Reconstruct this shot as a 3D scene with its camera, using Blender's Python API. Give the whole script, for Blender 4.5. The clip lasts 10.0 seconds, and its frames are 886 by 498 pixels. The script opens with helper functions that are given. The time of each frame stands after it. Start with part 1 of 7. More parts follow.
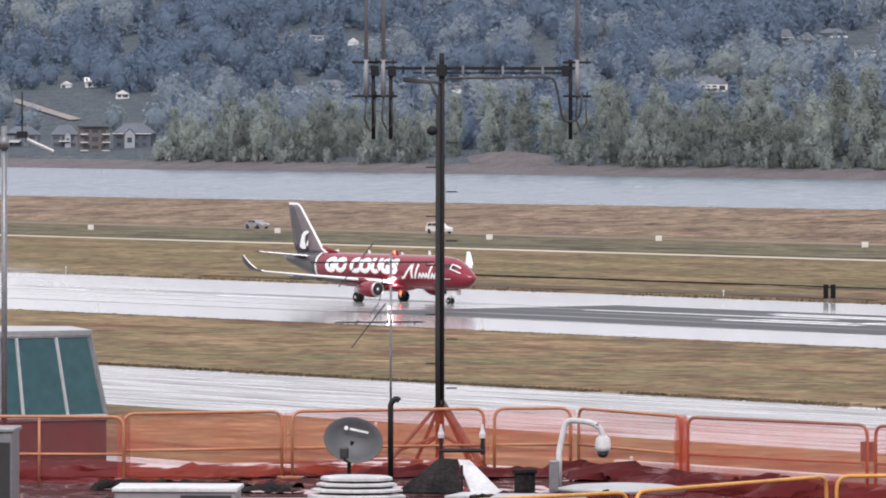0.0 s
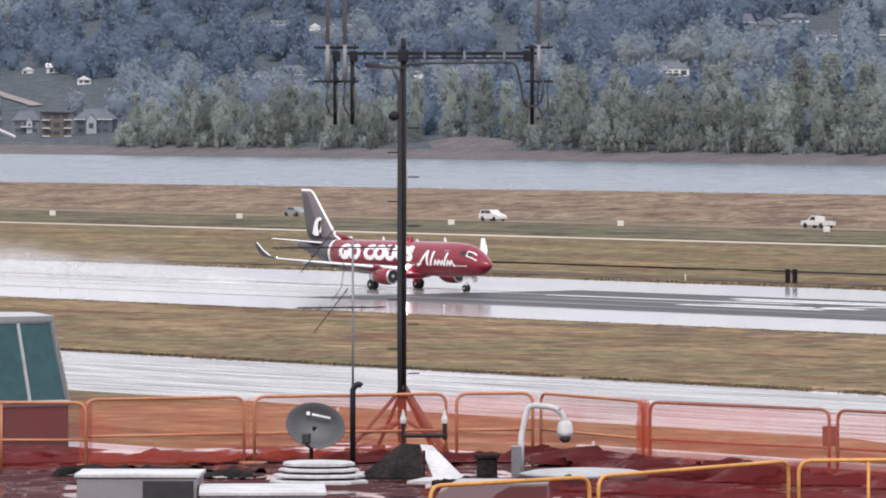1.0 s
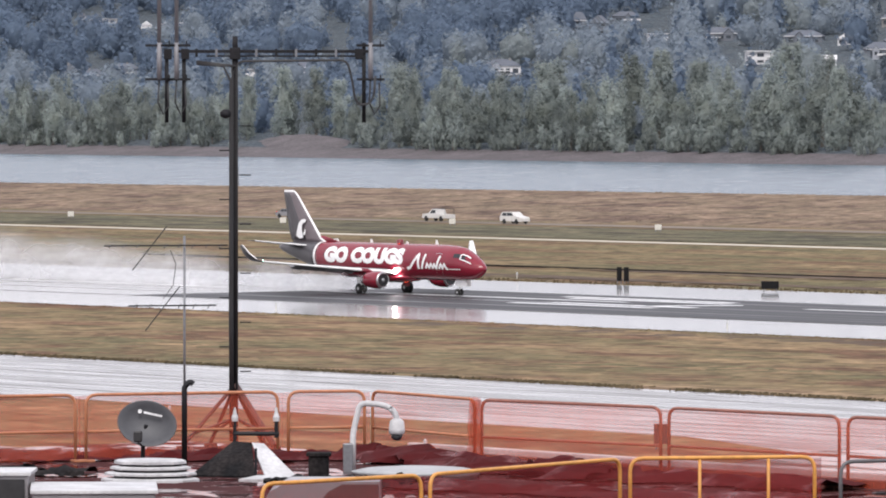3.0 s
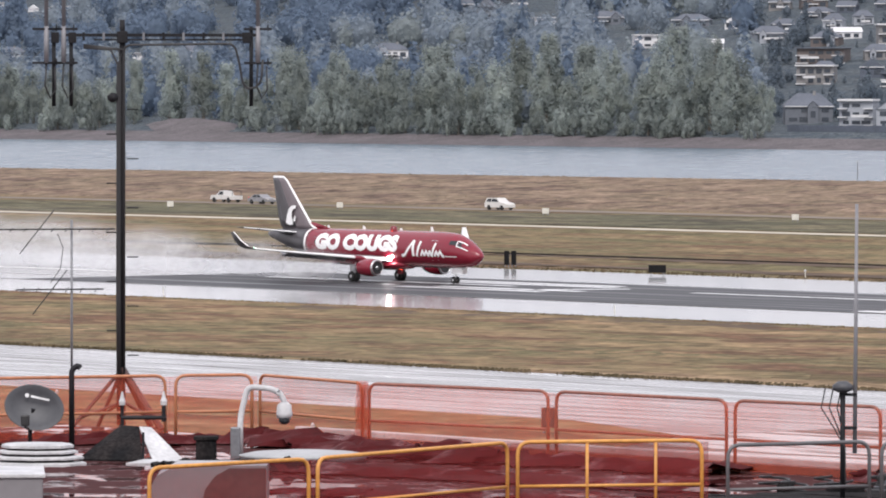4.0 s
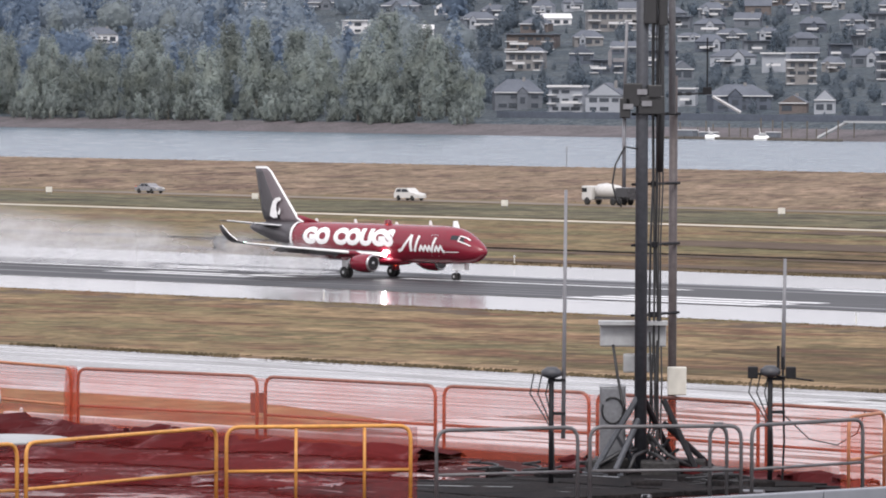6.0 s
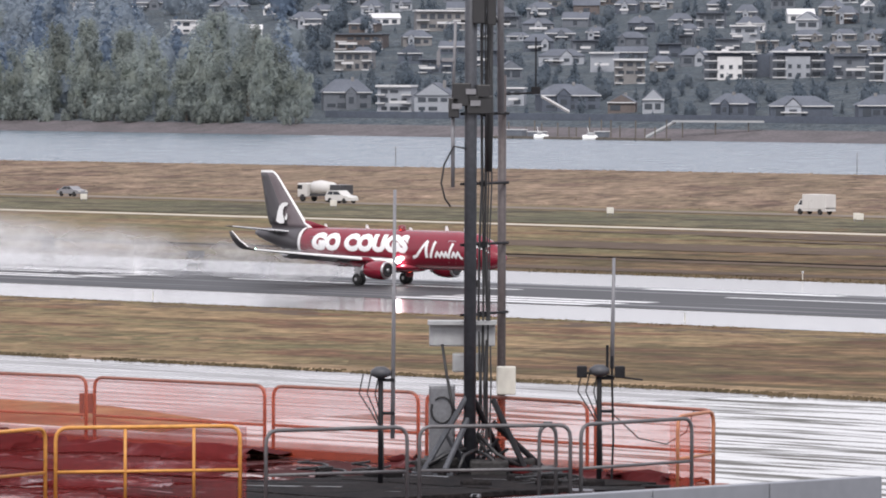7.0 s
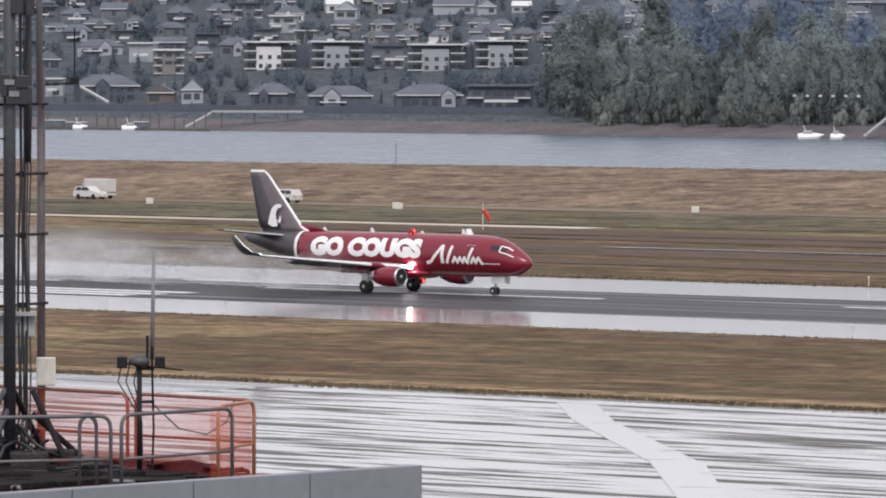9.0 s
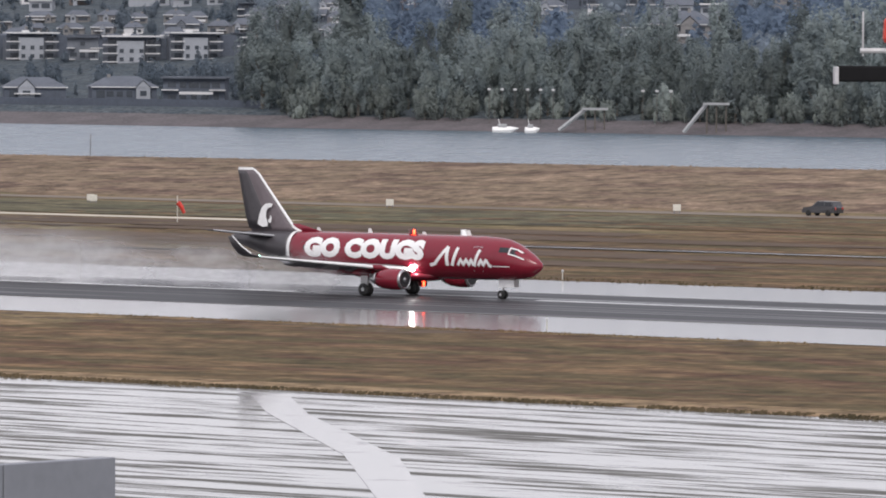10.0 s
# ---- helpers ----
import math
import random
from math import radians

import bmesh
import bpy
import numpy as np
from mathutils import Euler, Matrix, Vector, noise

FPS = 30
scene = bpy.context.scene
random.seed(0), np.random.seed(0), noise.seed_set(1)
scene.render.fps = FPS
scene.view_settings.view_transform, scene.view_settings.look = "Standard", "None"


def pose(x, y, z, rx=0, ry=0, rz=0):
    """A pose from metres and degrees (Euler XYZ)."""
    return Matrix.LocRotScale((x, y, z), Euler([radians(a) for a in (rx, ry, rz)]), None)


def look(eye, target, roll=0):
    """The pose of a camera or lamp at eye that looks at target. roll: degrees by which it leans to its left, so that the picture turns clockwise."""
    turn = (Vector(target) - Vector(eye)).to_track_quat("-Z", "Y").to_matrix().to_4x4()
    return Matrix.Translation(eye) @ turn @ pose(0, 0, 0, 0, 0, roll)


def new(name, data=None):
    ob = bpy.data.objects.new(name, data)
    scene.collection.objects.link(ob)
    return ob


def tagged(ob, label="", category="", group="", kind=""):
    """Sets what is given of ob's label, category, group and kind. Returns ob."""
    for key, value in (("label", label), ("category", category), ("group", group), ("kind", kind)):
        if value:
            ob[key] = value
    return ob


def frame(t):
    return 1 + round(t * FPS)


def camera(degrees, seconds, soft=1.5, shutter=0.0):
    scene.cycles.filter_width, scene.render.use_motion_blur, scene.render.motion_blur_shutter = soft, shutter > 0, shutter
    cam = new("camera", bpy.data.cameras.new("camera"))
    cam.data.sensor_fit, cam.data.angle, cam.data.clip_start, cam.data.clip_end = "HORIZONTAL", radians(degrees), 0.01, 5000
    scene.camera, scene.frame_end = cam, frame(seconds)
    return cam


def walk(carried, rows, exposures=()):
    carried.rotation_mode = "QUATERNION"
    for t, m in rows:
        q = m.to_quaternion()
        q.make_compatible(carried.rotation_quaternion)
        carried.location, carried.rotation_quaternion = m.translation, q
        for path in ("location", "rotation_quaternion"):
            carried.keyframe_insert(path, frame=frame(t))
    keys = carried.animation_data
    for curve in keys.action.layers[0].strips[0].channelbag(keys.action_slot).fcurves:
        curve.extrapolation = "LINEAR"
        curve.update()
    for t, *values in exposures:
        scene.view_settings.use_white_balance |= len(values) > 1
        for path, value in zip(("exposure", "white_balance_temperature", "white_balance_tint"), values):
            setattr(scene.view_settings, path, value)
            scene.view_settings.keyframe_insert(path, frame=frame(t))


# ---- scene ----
# World: X runs along the runway in the take-off direction, Y away from the terminal, z up from the runway.
EYE = 19.716
cam = camera(7.6014, 10.0, soft=1.9, shutter=0.0)
# seconds, yaw, pitch, roll
VIEW = [
    (0.0, 52.614, -1.2362, -0.056), (0.5, 52.4639, -1.2714, -0.128), (1.0, 52.2846, -1.3632, 0.026),
    (1.5, 52.0363, -1.393, 0.057), (2.0, 51.7232, -1.3516, 0.155), (2.5, 51.3139, -1.3439, 0.036),
    (4.0, 49.8729, -1.52, -0.03), (4.5, 49.4013, -1.5895, -0.168), (5.0, 48.7526, -1.6461, -0.168),
    (6.5, 46.6743, -1.6282, -0.251), (7.0, 45.9107, -1.6362, -0.184), (7.5, 45.027, -1.6317, -0.26),
    (8.0, 44.0379, -1.6707, -0.238), (8.5, 43.0002, -1.731, -0.056), (9.0, 41.9519, -1.7124, -0.066),
    (9.5, 40.7092, -1.7376, -0.296), (10.0, 39.3344, -1.767, -0.339),
]
walk(cam, [(t, pose(0, 0, EYE, 90 + pitch, roll, yaw)) for t, yaw, pitch, roll in VIEW],
     exposures=[(0.0, 0.62), (5.0, 0.6), (7.0, 0.57), (8.0, 0.42), (9.0, 0.29), (10.0, 0.22)])

# ---- light: a bright overcast sky after rain ----
world = bpy.data.worlds.new("sky")
scene.world = world
world.use_nodes = True
wn, wl = world.node_tree.nodes, world.node_tree.links
wn.clear()
sky = wn.new("ShaderNodeTexSky")
sky.sky_type = "NISHITA"
sky.sun_disc = False
sky.sun_elevation, sky.sun_rotation = radians(48), radians(150)
sky.air_density, sky.dust_density, sky.ozone_density = 1.0, 4.0, 1.0
cloud = wn.new("ShaderNodeMixRGB")
cloud.inputs[0].default_value = 0.8
cloud.inputs[2].default_value = (8.8, 8.6, 9.35, 1)
back = wn.new("ShaderNodeBackground")
back.inputs[1].default_value = 0.105
wout = wn.new("ShaderNodeOutputWorld")
wl.new(sky.outputs[0], cloud.inputs[1])
wl.new(cloud.outputs[0], back.inputs[0])
wl.new(back.outputs[0], wout.inputs[0])

sun_data = bpy.data.lights.new("sun", "SUN")
sun_data.energy, sun_data.angle, sun_data.color = 1.4, radians(20), (1.0, 0.96, 0.92)
sun = new("sun", sun_data)
sun.matrix_world = look((0, 0, 60), (-40, 36, 0))


# ---- small helpers ----
def part(name, bm, material, parent=None, label="", smooth=False):
    me = bpy.data.meshes.new(name)
    bm.normal_update()
    bm.to_mesh(me)
    bm.free()
    if smooth:
        me.polygons.foreach_set("use_smooth", [True] * len(me.polygons))
    me.materials.append(material)
    ob = new(name, me)
    ob.parent = parent
    if label:
        ob["label"] = label
    return ob


def raw(name, verts, faces, material, parent=None, smooth=False):
    me = bpy.data.meshes.new(name)
    me.from_pydata([tuple(v) for v in verts], [], [tuple(f) for f in faces])
    if smooth:
        me.polygons.foreach_set("use_smooth", [True] * len(me.polygons))
    me.materials.append(material)
    me.update()
    ob = new(name, me)
    ob.parent = parent
    return ob


def thing(name, m, label, category, group="", kind=""):
    ob = new(name)
    ob.empty_display_size = 0.2
    ob.matrix_basis = m
    return tagged(ob, label, category, group, kind)


def box(bm, x, y, z, sx, sy, sz, m=None, bevel=0.0):
    """A box with its centre at x, y, z."""
    out = bmesh.ops.create_cube(bm, size=1)["verts"]
    mat = Matrix.Translation((x, y, z)) @ Matrix.Diagonal((sx, sy, sz, 1))
    if m is not None:
        mat = m @ mat
    bmesh.ops.transform(bm, matrix=mat, verts=out)
    if bevel:
        edges = list({e for v in out for e in v.link_edges})
        bmesh.ops.bevel(bm, geom=edges, offset=bevel, segments=2, affect="EDGES", profile=0.5)
    return bm


def tube(bm, points, radius, n=8, close=True):
    """A round tube along points; radius is one number or one a point."""
    pts = [Vector(p) for p in points]
    rad = radius if isinstance(radius, (list, tuple)) else [radius] * len(pts)
    rings, side = [], None
    for i, p in enumerate(pts):
        d = (pts[min(i + 1, len(pts) - 1)] - pts[max(i - 1, 0)]).normalized()
        if side is None:
            side = d.cross(Vector((0, 0, 1)) if abs(d.z) < 0.9 else Vector((1, 0, 0))).normalized()
        side = (side - d * side.dot(d)).normalized()
        up = d.cross(side)
        rings.append([bm.verts.new(p + rad[i] * (math.cos(a) * side + math.sin(a) * up))
                      for a in (2 * math.pi * k / n for k in range(n))])
    for a, b in zip(rings, rings[1:]):
        for k in range(n):
            bm.faces.new((a[k], a[(k + 1) % n], b[(k + 1) % n], b[k]))
    if close:
        bm.faces.new(rings[0][::-1])
        bm.faces.new(rings[-1])
    return bm


def lathe(bm, profile, m=None, n=20):
    """Turns (radius, height) pairs round the z axis."""
    rings, fresh = [], []
    for r, z in profile:
        ring = [bm.verts.new((r * math.cos(2 * math.pi * k / n), r * math.sin(2 * math.pi * k / n), z)) for k in range(n)]
        rings.append(ring)
        fresh += ring
    for a, b in zip(rings, rings[1:]):
        for k in range(n):
            bm.faces.new((a[k], a[(k + 1) % n], b[(k + 1) % n], b[k]))
    bm.faces.new(rings[0][::-1])
    bm.faces.new(rings[-1])
    if m is not None:
        bmesh.ops.transform(bm, matrix=m, verts=fresh)
    return bm


def bend(points, r=0.1, n=4):
    """Rounds the corners of a polyline."""
    pts = [Vector(p) for p in points]
    out = [pts[0]]
    for a, b, c in zip(pts, pts[1:], pts[2:]):
        p, q = b + (a - b).normalized() * r, b + (c - b).normalized() * r
        for k in range(n + 1):
            s = k / n
            out.append((1 - s) ** 2 * p + 2 * s * (1 - s) * b + s * s * q)
    out.append(pts[-1])
    return out


# ---- materials ----
def material(name, colour, rough=0.6, metal=0.0, vary=0.15, scale=3.0, bump=0.0, fine=8.0, stretch=(1, 1, 1),
             second=None, spread=0.5, glow=None, power=0.0, island=0.0, spec=0.5, each=0.0):
    """A plain surface with large stains, fine grain and relief. second: a colour that shows in large patches."""
    mat = bpy.data.materials.new(name)
    mat.use_nodes = True
    n, l = mat.node_tree.nodes, mat.node_tree.links
    b = n["Principled BSDF"]
    b.inputs["Roughness"].default_value, b.inputs["Metallic"].default_value = rough, metal
    b.inputs["Specular IOR Level"].default_value = spec
    geo = n.new("ShaderNodeNewGeometry") if not each else n.new("ShaderNodeTexCoord")
    src = geo.outputs["Position"] if not each else geo.outputs["Object"]
    mp = n.new("ShaderNodeMapping")
    mp.inputs["Scale"].default_value = stretch
    l.new(src, mp.inputs[0])
    big, small = n.new("ShaderNodeTexNoise"), n.new("ShaderNodeTexNoise")
    big.inputs["Scale"].default_value, small.inputs["Scale"].default_value = 1 / scale, fine / scale
    big.inputs["Detail"].default_value, small.inputs["Detail"].default_value = 4, 3
    l.new(mp.outputs[0], big.inputs[0])
    l.new(mp.outputs[0], small.inputs[0])
    ramp = n.new("ShaderNodeMapRange")
    ramp.inputs[1].default_value, ramp.inputs[2].default_value = 0.5 - spread * 0.5 * 0.6, 0.5 + spread * 0.5 * 0.6
    l.new(big.outputs[0], ramp.inputs[0])
    mix = n.new("ShaderNodeMixRGB")
    dark = tuple(c * (1 - vary) for c in colour)
    mix.inputs[1].default_value = (*colour, 1)
    mix.inputs[2].default_value = (*(second or dark), 1)
    l.new(ramp.outputs[0], mix.inputs[0])
    grain = n.new("ShaderNodeMapRange")
    grain.inputs[1].default_value, grain.inputs[2].default_value = 0.3, 0.7
    grain.inputs[3].default_value, grain.inputs[4].default_value = 1 - vary, 1 + vary
    l.new(small.outputs[0], grain.inputs[0])
    val = grain.outputs[0]
    if island:
        isl = n.new("ShaderNodeMapRange")
        isl.inputs[3].default_value, isl.inputs[4].default_value = 1 - island, 1 + island
        g2 = n.new("ShaderNodeNewGeometry")
        l.new(g2.outputs["Random Per Island"], isl.inputs[0])
        mu = n.new("ShaderNodeMath")
        mu.operation = "MULTIPLY"
        l.new(val, mu.inputs[0])
        l.new(isl.outputs[0], mu.inputs[1])
        val = mu.outputs[0]
    if each:
        info = n.new("ShaderNodeObjectInfo")
        er = n.new("ShaderNodeMapRange")
        er.inputs[3].default_value, er.inputs[4].default_value = 1 - each, 1 + each
        l.new(info.outputs["Random"], er.inputs[0])
        mu = n.new("ShaderNodeMath")
        mu.operation = "MULTIPLY"
        l.new(val, mu.inputs[0])
        l.new(er.outputs[0], mu.inputs[1])
        val = mu.outputs[0]
    sc = n.new("ShaderNodeVectorMath")
    sc.operation = "SCALE"
    l.new(mix.outputs[0], sc.inputs[0])
    l.new(val, sc.inputs["Scale"])
    l.new(sc.outputs[0], b.inputs["Base Color"])
    rr = n.new("ShaderNodeMapRange")
    rr.inputs[3].default_value, rr.inputs[4].default_value = max(0, rough - 0.12), min(1, rough + 0.12)
    l.new(big.outputs[0], rr.inputs[0])
    l.new(rr.outputs[0], b.inputs["Roughness"])
    if bump:
        bp = n.new("ShaderNodeBump")
        bp.inputs["Strength"].default_value, bp.inputs["Distance"].default_value = 0.6, bump
        l.new(small.outputs[0], bp.inputs["Height"])
        l.new(bp.outputs[0], b.inputs["Normal"])
    if glow:
        b.inputs["Emission Color"].default_value = (*glow, 1)
        b.inputs["Emission Strength"].default_value = power
    return mat


def meadow(name, straw, olive, rust, long=26.0, deep=9.0, seed=0.0, rough=0.5):
    """Mown airfield grass: straw, olive and rusty patches drawn out along the runway, with finer mottling."""
    mat = bpy.data.materials.new(name)
    mat.use_nodes = True
    n, l = mat.node_tree.nodes, mat.node_tree.links
    b = n["Principled BSDF"]
    b.inputs["Roughness"].default_value, b.inputs["Specular IOR Level"].default_value = 0.9, 0.1
    geo = n.new("ShaderNodeNewGeometry")
    def field(sx, sy, detail, lo, hi, shift):
        mp, tx, rg = n.new("ShaderNodeMapping"), n.new("ShaderNodeTexNoise"), n.new("ShaderNodeMapRange")
        mp.inputs["Scale"].default_value = (1 / sx, 1 / sy, 1)
        mp.inputs["Location"].default_value = (shift, shift * 1.7, seed)
        tx.inputs["Scale"].default_value, tx.inputs["Detail"].default_value, tx.inputs["Roughness"].default_value = 1.0, detail, 0.6
        rg.inputs[1].default_value, rg.inputs[2].default_value = lo, hi
        l.new(geo.outputs["Position"], mp.inputs[0])
        l.new(mp.outputs[0], tx.inputs[0])
        l.new(tx.outputs[0], rg.inputs[0])
        return rg
    m1, m2 = n.new("ShaderNodeMixRGB"), n.new("ShaderNodeMixRGB")
    m1.inputs[1].default_value, m1.inputs[2].default_value = (*straw, 1), (*olive, 1)
    m2.inputs[2].default_value = (*rust, 1)
    l.new(field(long, deep, 5, 0.34, 0.58, 3.0).outputs[0], m1.inputs[0])
    l.new(m1.outputs[0], m2.inputs[1])
    l.new(field(long * 0.8, deep * 0.8, 6, 0.51, 0.60, 11.0).outputs[0], m2.inputs[0])
    grain, fleck = field(3.2, 3.0, 5, 0.32, 0.68, 5.0), field(0.9, 1.0, 3, 0.3, 0.7, 7.0)
    grain.inputs[3].default_value, grain.inputs[4].default_value = 1 - rough, 1 + rough
    fleck.inputs[3].default_value, fleck.inputs[4].default_value = 0.7, 1.3
    mu, sc = n.new("ShaderNodeMath"), n.new("ShaderNodeVectorMath")
    mu.operation, sc.operation = "MULTIPLY", "SCALE"
    l.new(grain.outputs[0], mu.inputs[0])
    l.new(fleck.outputs[0], mu.inputs[1])
    l.new(m2.outputs[0], sc.inputs[0])
    l.new(mu.outputs[0], sc.inputs["Scale"])
    l.new(sc.outputs[0], b.inputs["Base Color"])
    bp = n.new("ShaderNodeBump")
    bp.inputs["Strength"].default_value, bp.inputs["Distance"].default_value = 0.5, 0.3
    l.new(grain.outputs[0], bp.inputs["Height"])
    l.new(bp.outputs[0], b.inputs["Normal"])
    return mat


def wet_paving(name, dry, streak, wetness, rough_wet=0.16, rough_dry=0.5, width=1.0, edge=0.07, relief=0.15):
    """Rain-soaked paving: films of water that mirror the sky, drawn out along the taxiing direction, and drier stripes between them."""
    mat = bpy.data.materials.new(name)
    mat.use_nodes = True
    n, l = mat.node_tree.nodes, mat.node_tree.links
    b = n["Principled BSDF"]
    geo = n.new("ShaderNodeNewGeometry")
    mp = n.new("ShaderNodeMapping")
    mp.inputs["Scale"].default_value = streak
    l.new(geo.outputs["Position"], mp.inputs[0])
    a, c = n.new("ShaderNodeTexNoise"), n.new("ShaderNodeTexNoise")
    a.inputs["Scale"].default_value, a.inputs["Detail"].default_value = 1.0 / width, 6
    a.inputs["Roughness"].default_value = 0.62
    c.inputs["Scale"].default_value, c.inputs["Detail"].default_value = 6.0, 4
    l.new(mp.outputs[0], a.inputs[0])
    l.new(geo.outputs["Position"], c.inputs[0])
    w = n.new("ShaderNodeMapRange")
    w.inputs[1].default_value, w.inputs[2].default_value = wetness - edge, wetness + edge
    l.new(a.outputs[0], w.inputs[0])
    # sky shine is partly put into the base: films lighter, drier stripes darker
    base = n.new("ShaderNodeMixRGB")
    base.inputs[2].default_value = (*dry, 1)
    base.inputs[1].default_value = (*(v * 0.55 for v in dry), 1)
    l.new(w.outputs[0], base.inputs[0])
    sc = n.new("ShaderNodeVectorMath")
    sc.operation = "SCALE"
    gr = n.new("ShaderNodeMapRange")
    gr.inputs[3].default_value, gr.inputs[4].default_value = 0.6, 1.4
    l.new(c.outputs[0], gr.inputs[0])
    l.new(base.outputs[0], sc.inputs[0])
    l.new(gr.outputs[0], sc.inputs["Scale"])
    l.new(sc.outputs[0], b.inputs["Base Color"])
    ro = n.new("ShaderNodeMapRange")
    ro.inputs[3].default_value, ro.inputs[4].default_value = rough_dry, rough_wet
    l.new(w.outputs[0], ro.inputs[0])
    l.new(ro.outputs[0], b.inputs["Roughness"])
    sp = n.new("ShaderNodeMapRange")
    sp.inputs[3].default_value, sp.inputs[4].default_value = 0.15, 0.6
    l.new(w.outputs[0], sp.inputs[0])
    l.new(sp.outputs[0], b.inputs["Specular IOR Level"])
    bp = n.new("ShaderNodeBump")
    bp.inputs["Strength"].default_value, bp.inputs["Distance"].default_value = relief, 0.006
    l.new(c.outputs[0], bp.inputs["Height"])
    l.new(bp.outputs[0], b.inputs["Normal"])
    return mat


def netting(name, colour, cover):
    """Fine plastic mesh: part of the light passes between the strands."""
    mat = bpy.data.materials.new(name)
    mat.use_nodes = True
    n, l = mat.node_tree.nodes, mat.node_tree.links
    b = n["Principled BSDF"]
    b.inputs["Base Color"].default_value = (*colour, 1)
    b.inputs["Roughness"].default_value = 0.6
    tr = n.new("ShaderNodeBsdfTransparent")
    tl = n.new("ShaderNodeBsdfTranslucent")
    tl.inputs[0].default_value = (*colour, 1)
    geo = n.new("ShaderNodeNewGeometry")
    no = n.new("ShaderNodeTexNoise")
    no.inputs["Scale"].default_value = 1.3
    l.new(geo.outputs["Position"], no.inputs[0])
    mr = n.new("ShaderNodeMapRange")
    mr.inputs[1].default_value, mr.inputs[2].default_value = 0.3, 0.7
    mr.inputs[3].default_value, mr.inputs[4].default_value = cover * 0.8, min(1, cover * 1.2)
    l.new(no.outputs[0], mr.inputs[0])
    m0, m1 = n.new("ShaderNodeMixShader"), n.new("ShaderNodeMixShader")
    m0.inputs[0].default_value = 0.4
    l.new(b.outputs[0], m0.inputs[1])
    l.new(tl.outputs[0], m0.inputs[2])
    l.new(mr.outputs[0], m1.inputs[0])
    l.new(tr.outputs[0], m1.inputs[1])
    l.new(m0.outputs[0], m1.inputs[2])
    l.new(m1.outputs[0], n["Material Output"].inputs[0])
    return mat


def foliage(name, colour, second, island, scale, each=0.0):
    """Leaf sprays with gaps, whose leaves let part of the light through."""
    mat = material(name, colour, 0.85, vary=0.15, scale=scale, fine=9, second=second, spread=0.8, island=island, spec=0.05, each=each)
    n, l = mat.node_tree.nodes, mat.node_tree.links
    b = n["Principled BSDF"]
    tl, mx = n.new("ShaderNodeBsdfTranslucent"), n.new("ShaderNodeMixShader")
    mx.inputs[0].default_value = 0.42
    l.new(b.inputs["Base Color"].links[0].from_socket, tl.inputs[0])
    l.new(b.outputs[0], mx.inputs[1])
    l.new(tl.outputs[0], mx.inputs[2])
    gap, thin = n.new("ShaderNodeBsdfTransparent"), n.new("ShaderNodeMixShader")
    thin.inputs[0].default_value = 0.3
    l.new(mx.outputs[0], thin.inputs[1])
    l.new(gap.outputs[0], thin.inputs[2])
    l.new(thin.outputs[0], n["Material Output"].inputs[0])
    return mat


GRASS = meadow("mown grass", (0.235, 0.158, 0.092), (0.132, 0.105, 0.056), (0.12, 0.068, 0.042))
GREEN = meadow("verge grass", (0.145, 0.122, 0.076), (0.084, 0.081, 0.05), (0.05, 0.043, 0.032), 18, 12, 2.0)
TUFT = material("rough grass", (0.12, 0.09, 0.055), 0.9, vary=0.3, scale=6, fine=8, second=(0.06, 0.05, 0.03), spec=0.1)
FIELD = meadow("olive field grass", (0.20, 0.142, 0.080), (0.112, 0.096, 0.05), (0.125, 0.078, 0.046), 30, 16, 8.0)
STRAW = meadow("dry straw grass", (0.27, 0.19, 0.115), (0.2, 0.145, 0.085), (0.15, 0.1, 0.062), 12, 2.0, 9.0)
LEVEE = meadow("dry levee grass", (0.215, 0.155, 0.112), (0.155, 0.116, 0.08), (0.12, 0.082, 0.062), 16, 14, 6.0, 0.5)
ASPHALT = wet_paving("wet runway asphalt", (0.055, 0.055, 0.06), (0.006, 0.35, 1), 0.60, 0.2, 0.55)
CONCRETE = wet_paving("wet concrete runway end", (0.25, 0.245, 0.24), (0.006, 0.3, 1), 0.42, 0.14, 0.5)
SHOULDER = wet_paving("wet runway shoulder", (0.28, 0.275, 0.27), (0.006, 0.3, 1), 0.34, 0.12, 0.4)
TAXIWAY = wet_paving("wet concrete taxiway", (0.19, 0.185, 0.17), (0.055, 0.5, 1), 0.46, 0.06, 0.8, 1.0, 0.05)
TAXI_SMOOTH = wet_paving("smooth wet concrete taxiway", (0.2, 0.19, 0.185), (0.045, 0.6, 1), 0.43, 0.12, 0.6, 1.0, 0.16)
ROAD = material("damp gravel perimeter road", (0.21, 0.175, 0.145), 0.9, vary=0.2, scale=8, stretch=(0.15, 1, 1), second=(0.14, 0.115, 0.09), spec=0.08)
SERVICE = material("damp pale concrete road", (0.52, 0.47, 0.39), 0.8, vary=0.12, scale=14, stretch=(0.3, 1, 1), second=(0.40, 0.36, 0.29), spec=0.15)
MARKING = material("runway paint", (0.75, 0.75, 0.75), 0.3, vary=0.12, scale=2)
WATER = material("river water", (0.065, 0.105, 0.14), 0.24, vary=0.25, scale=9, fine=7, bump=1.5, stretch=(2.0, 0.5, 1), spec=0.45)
BANK = material("river bank silt", (0.125, 0.112, 0.118), 0.9, vary=0.25, scale=8, second=(0.095, 0.088, 0.092), spec=0.1)
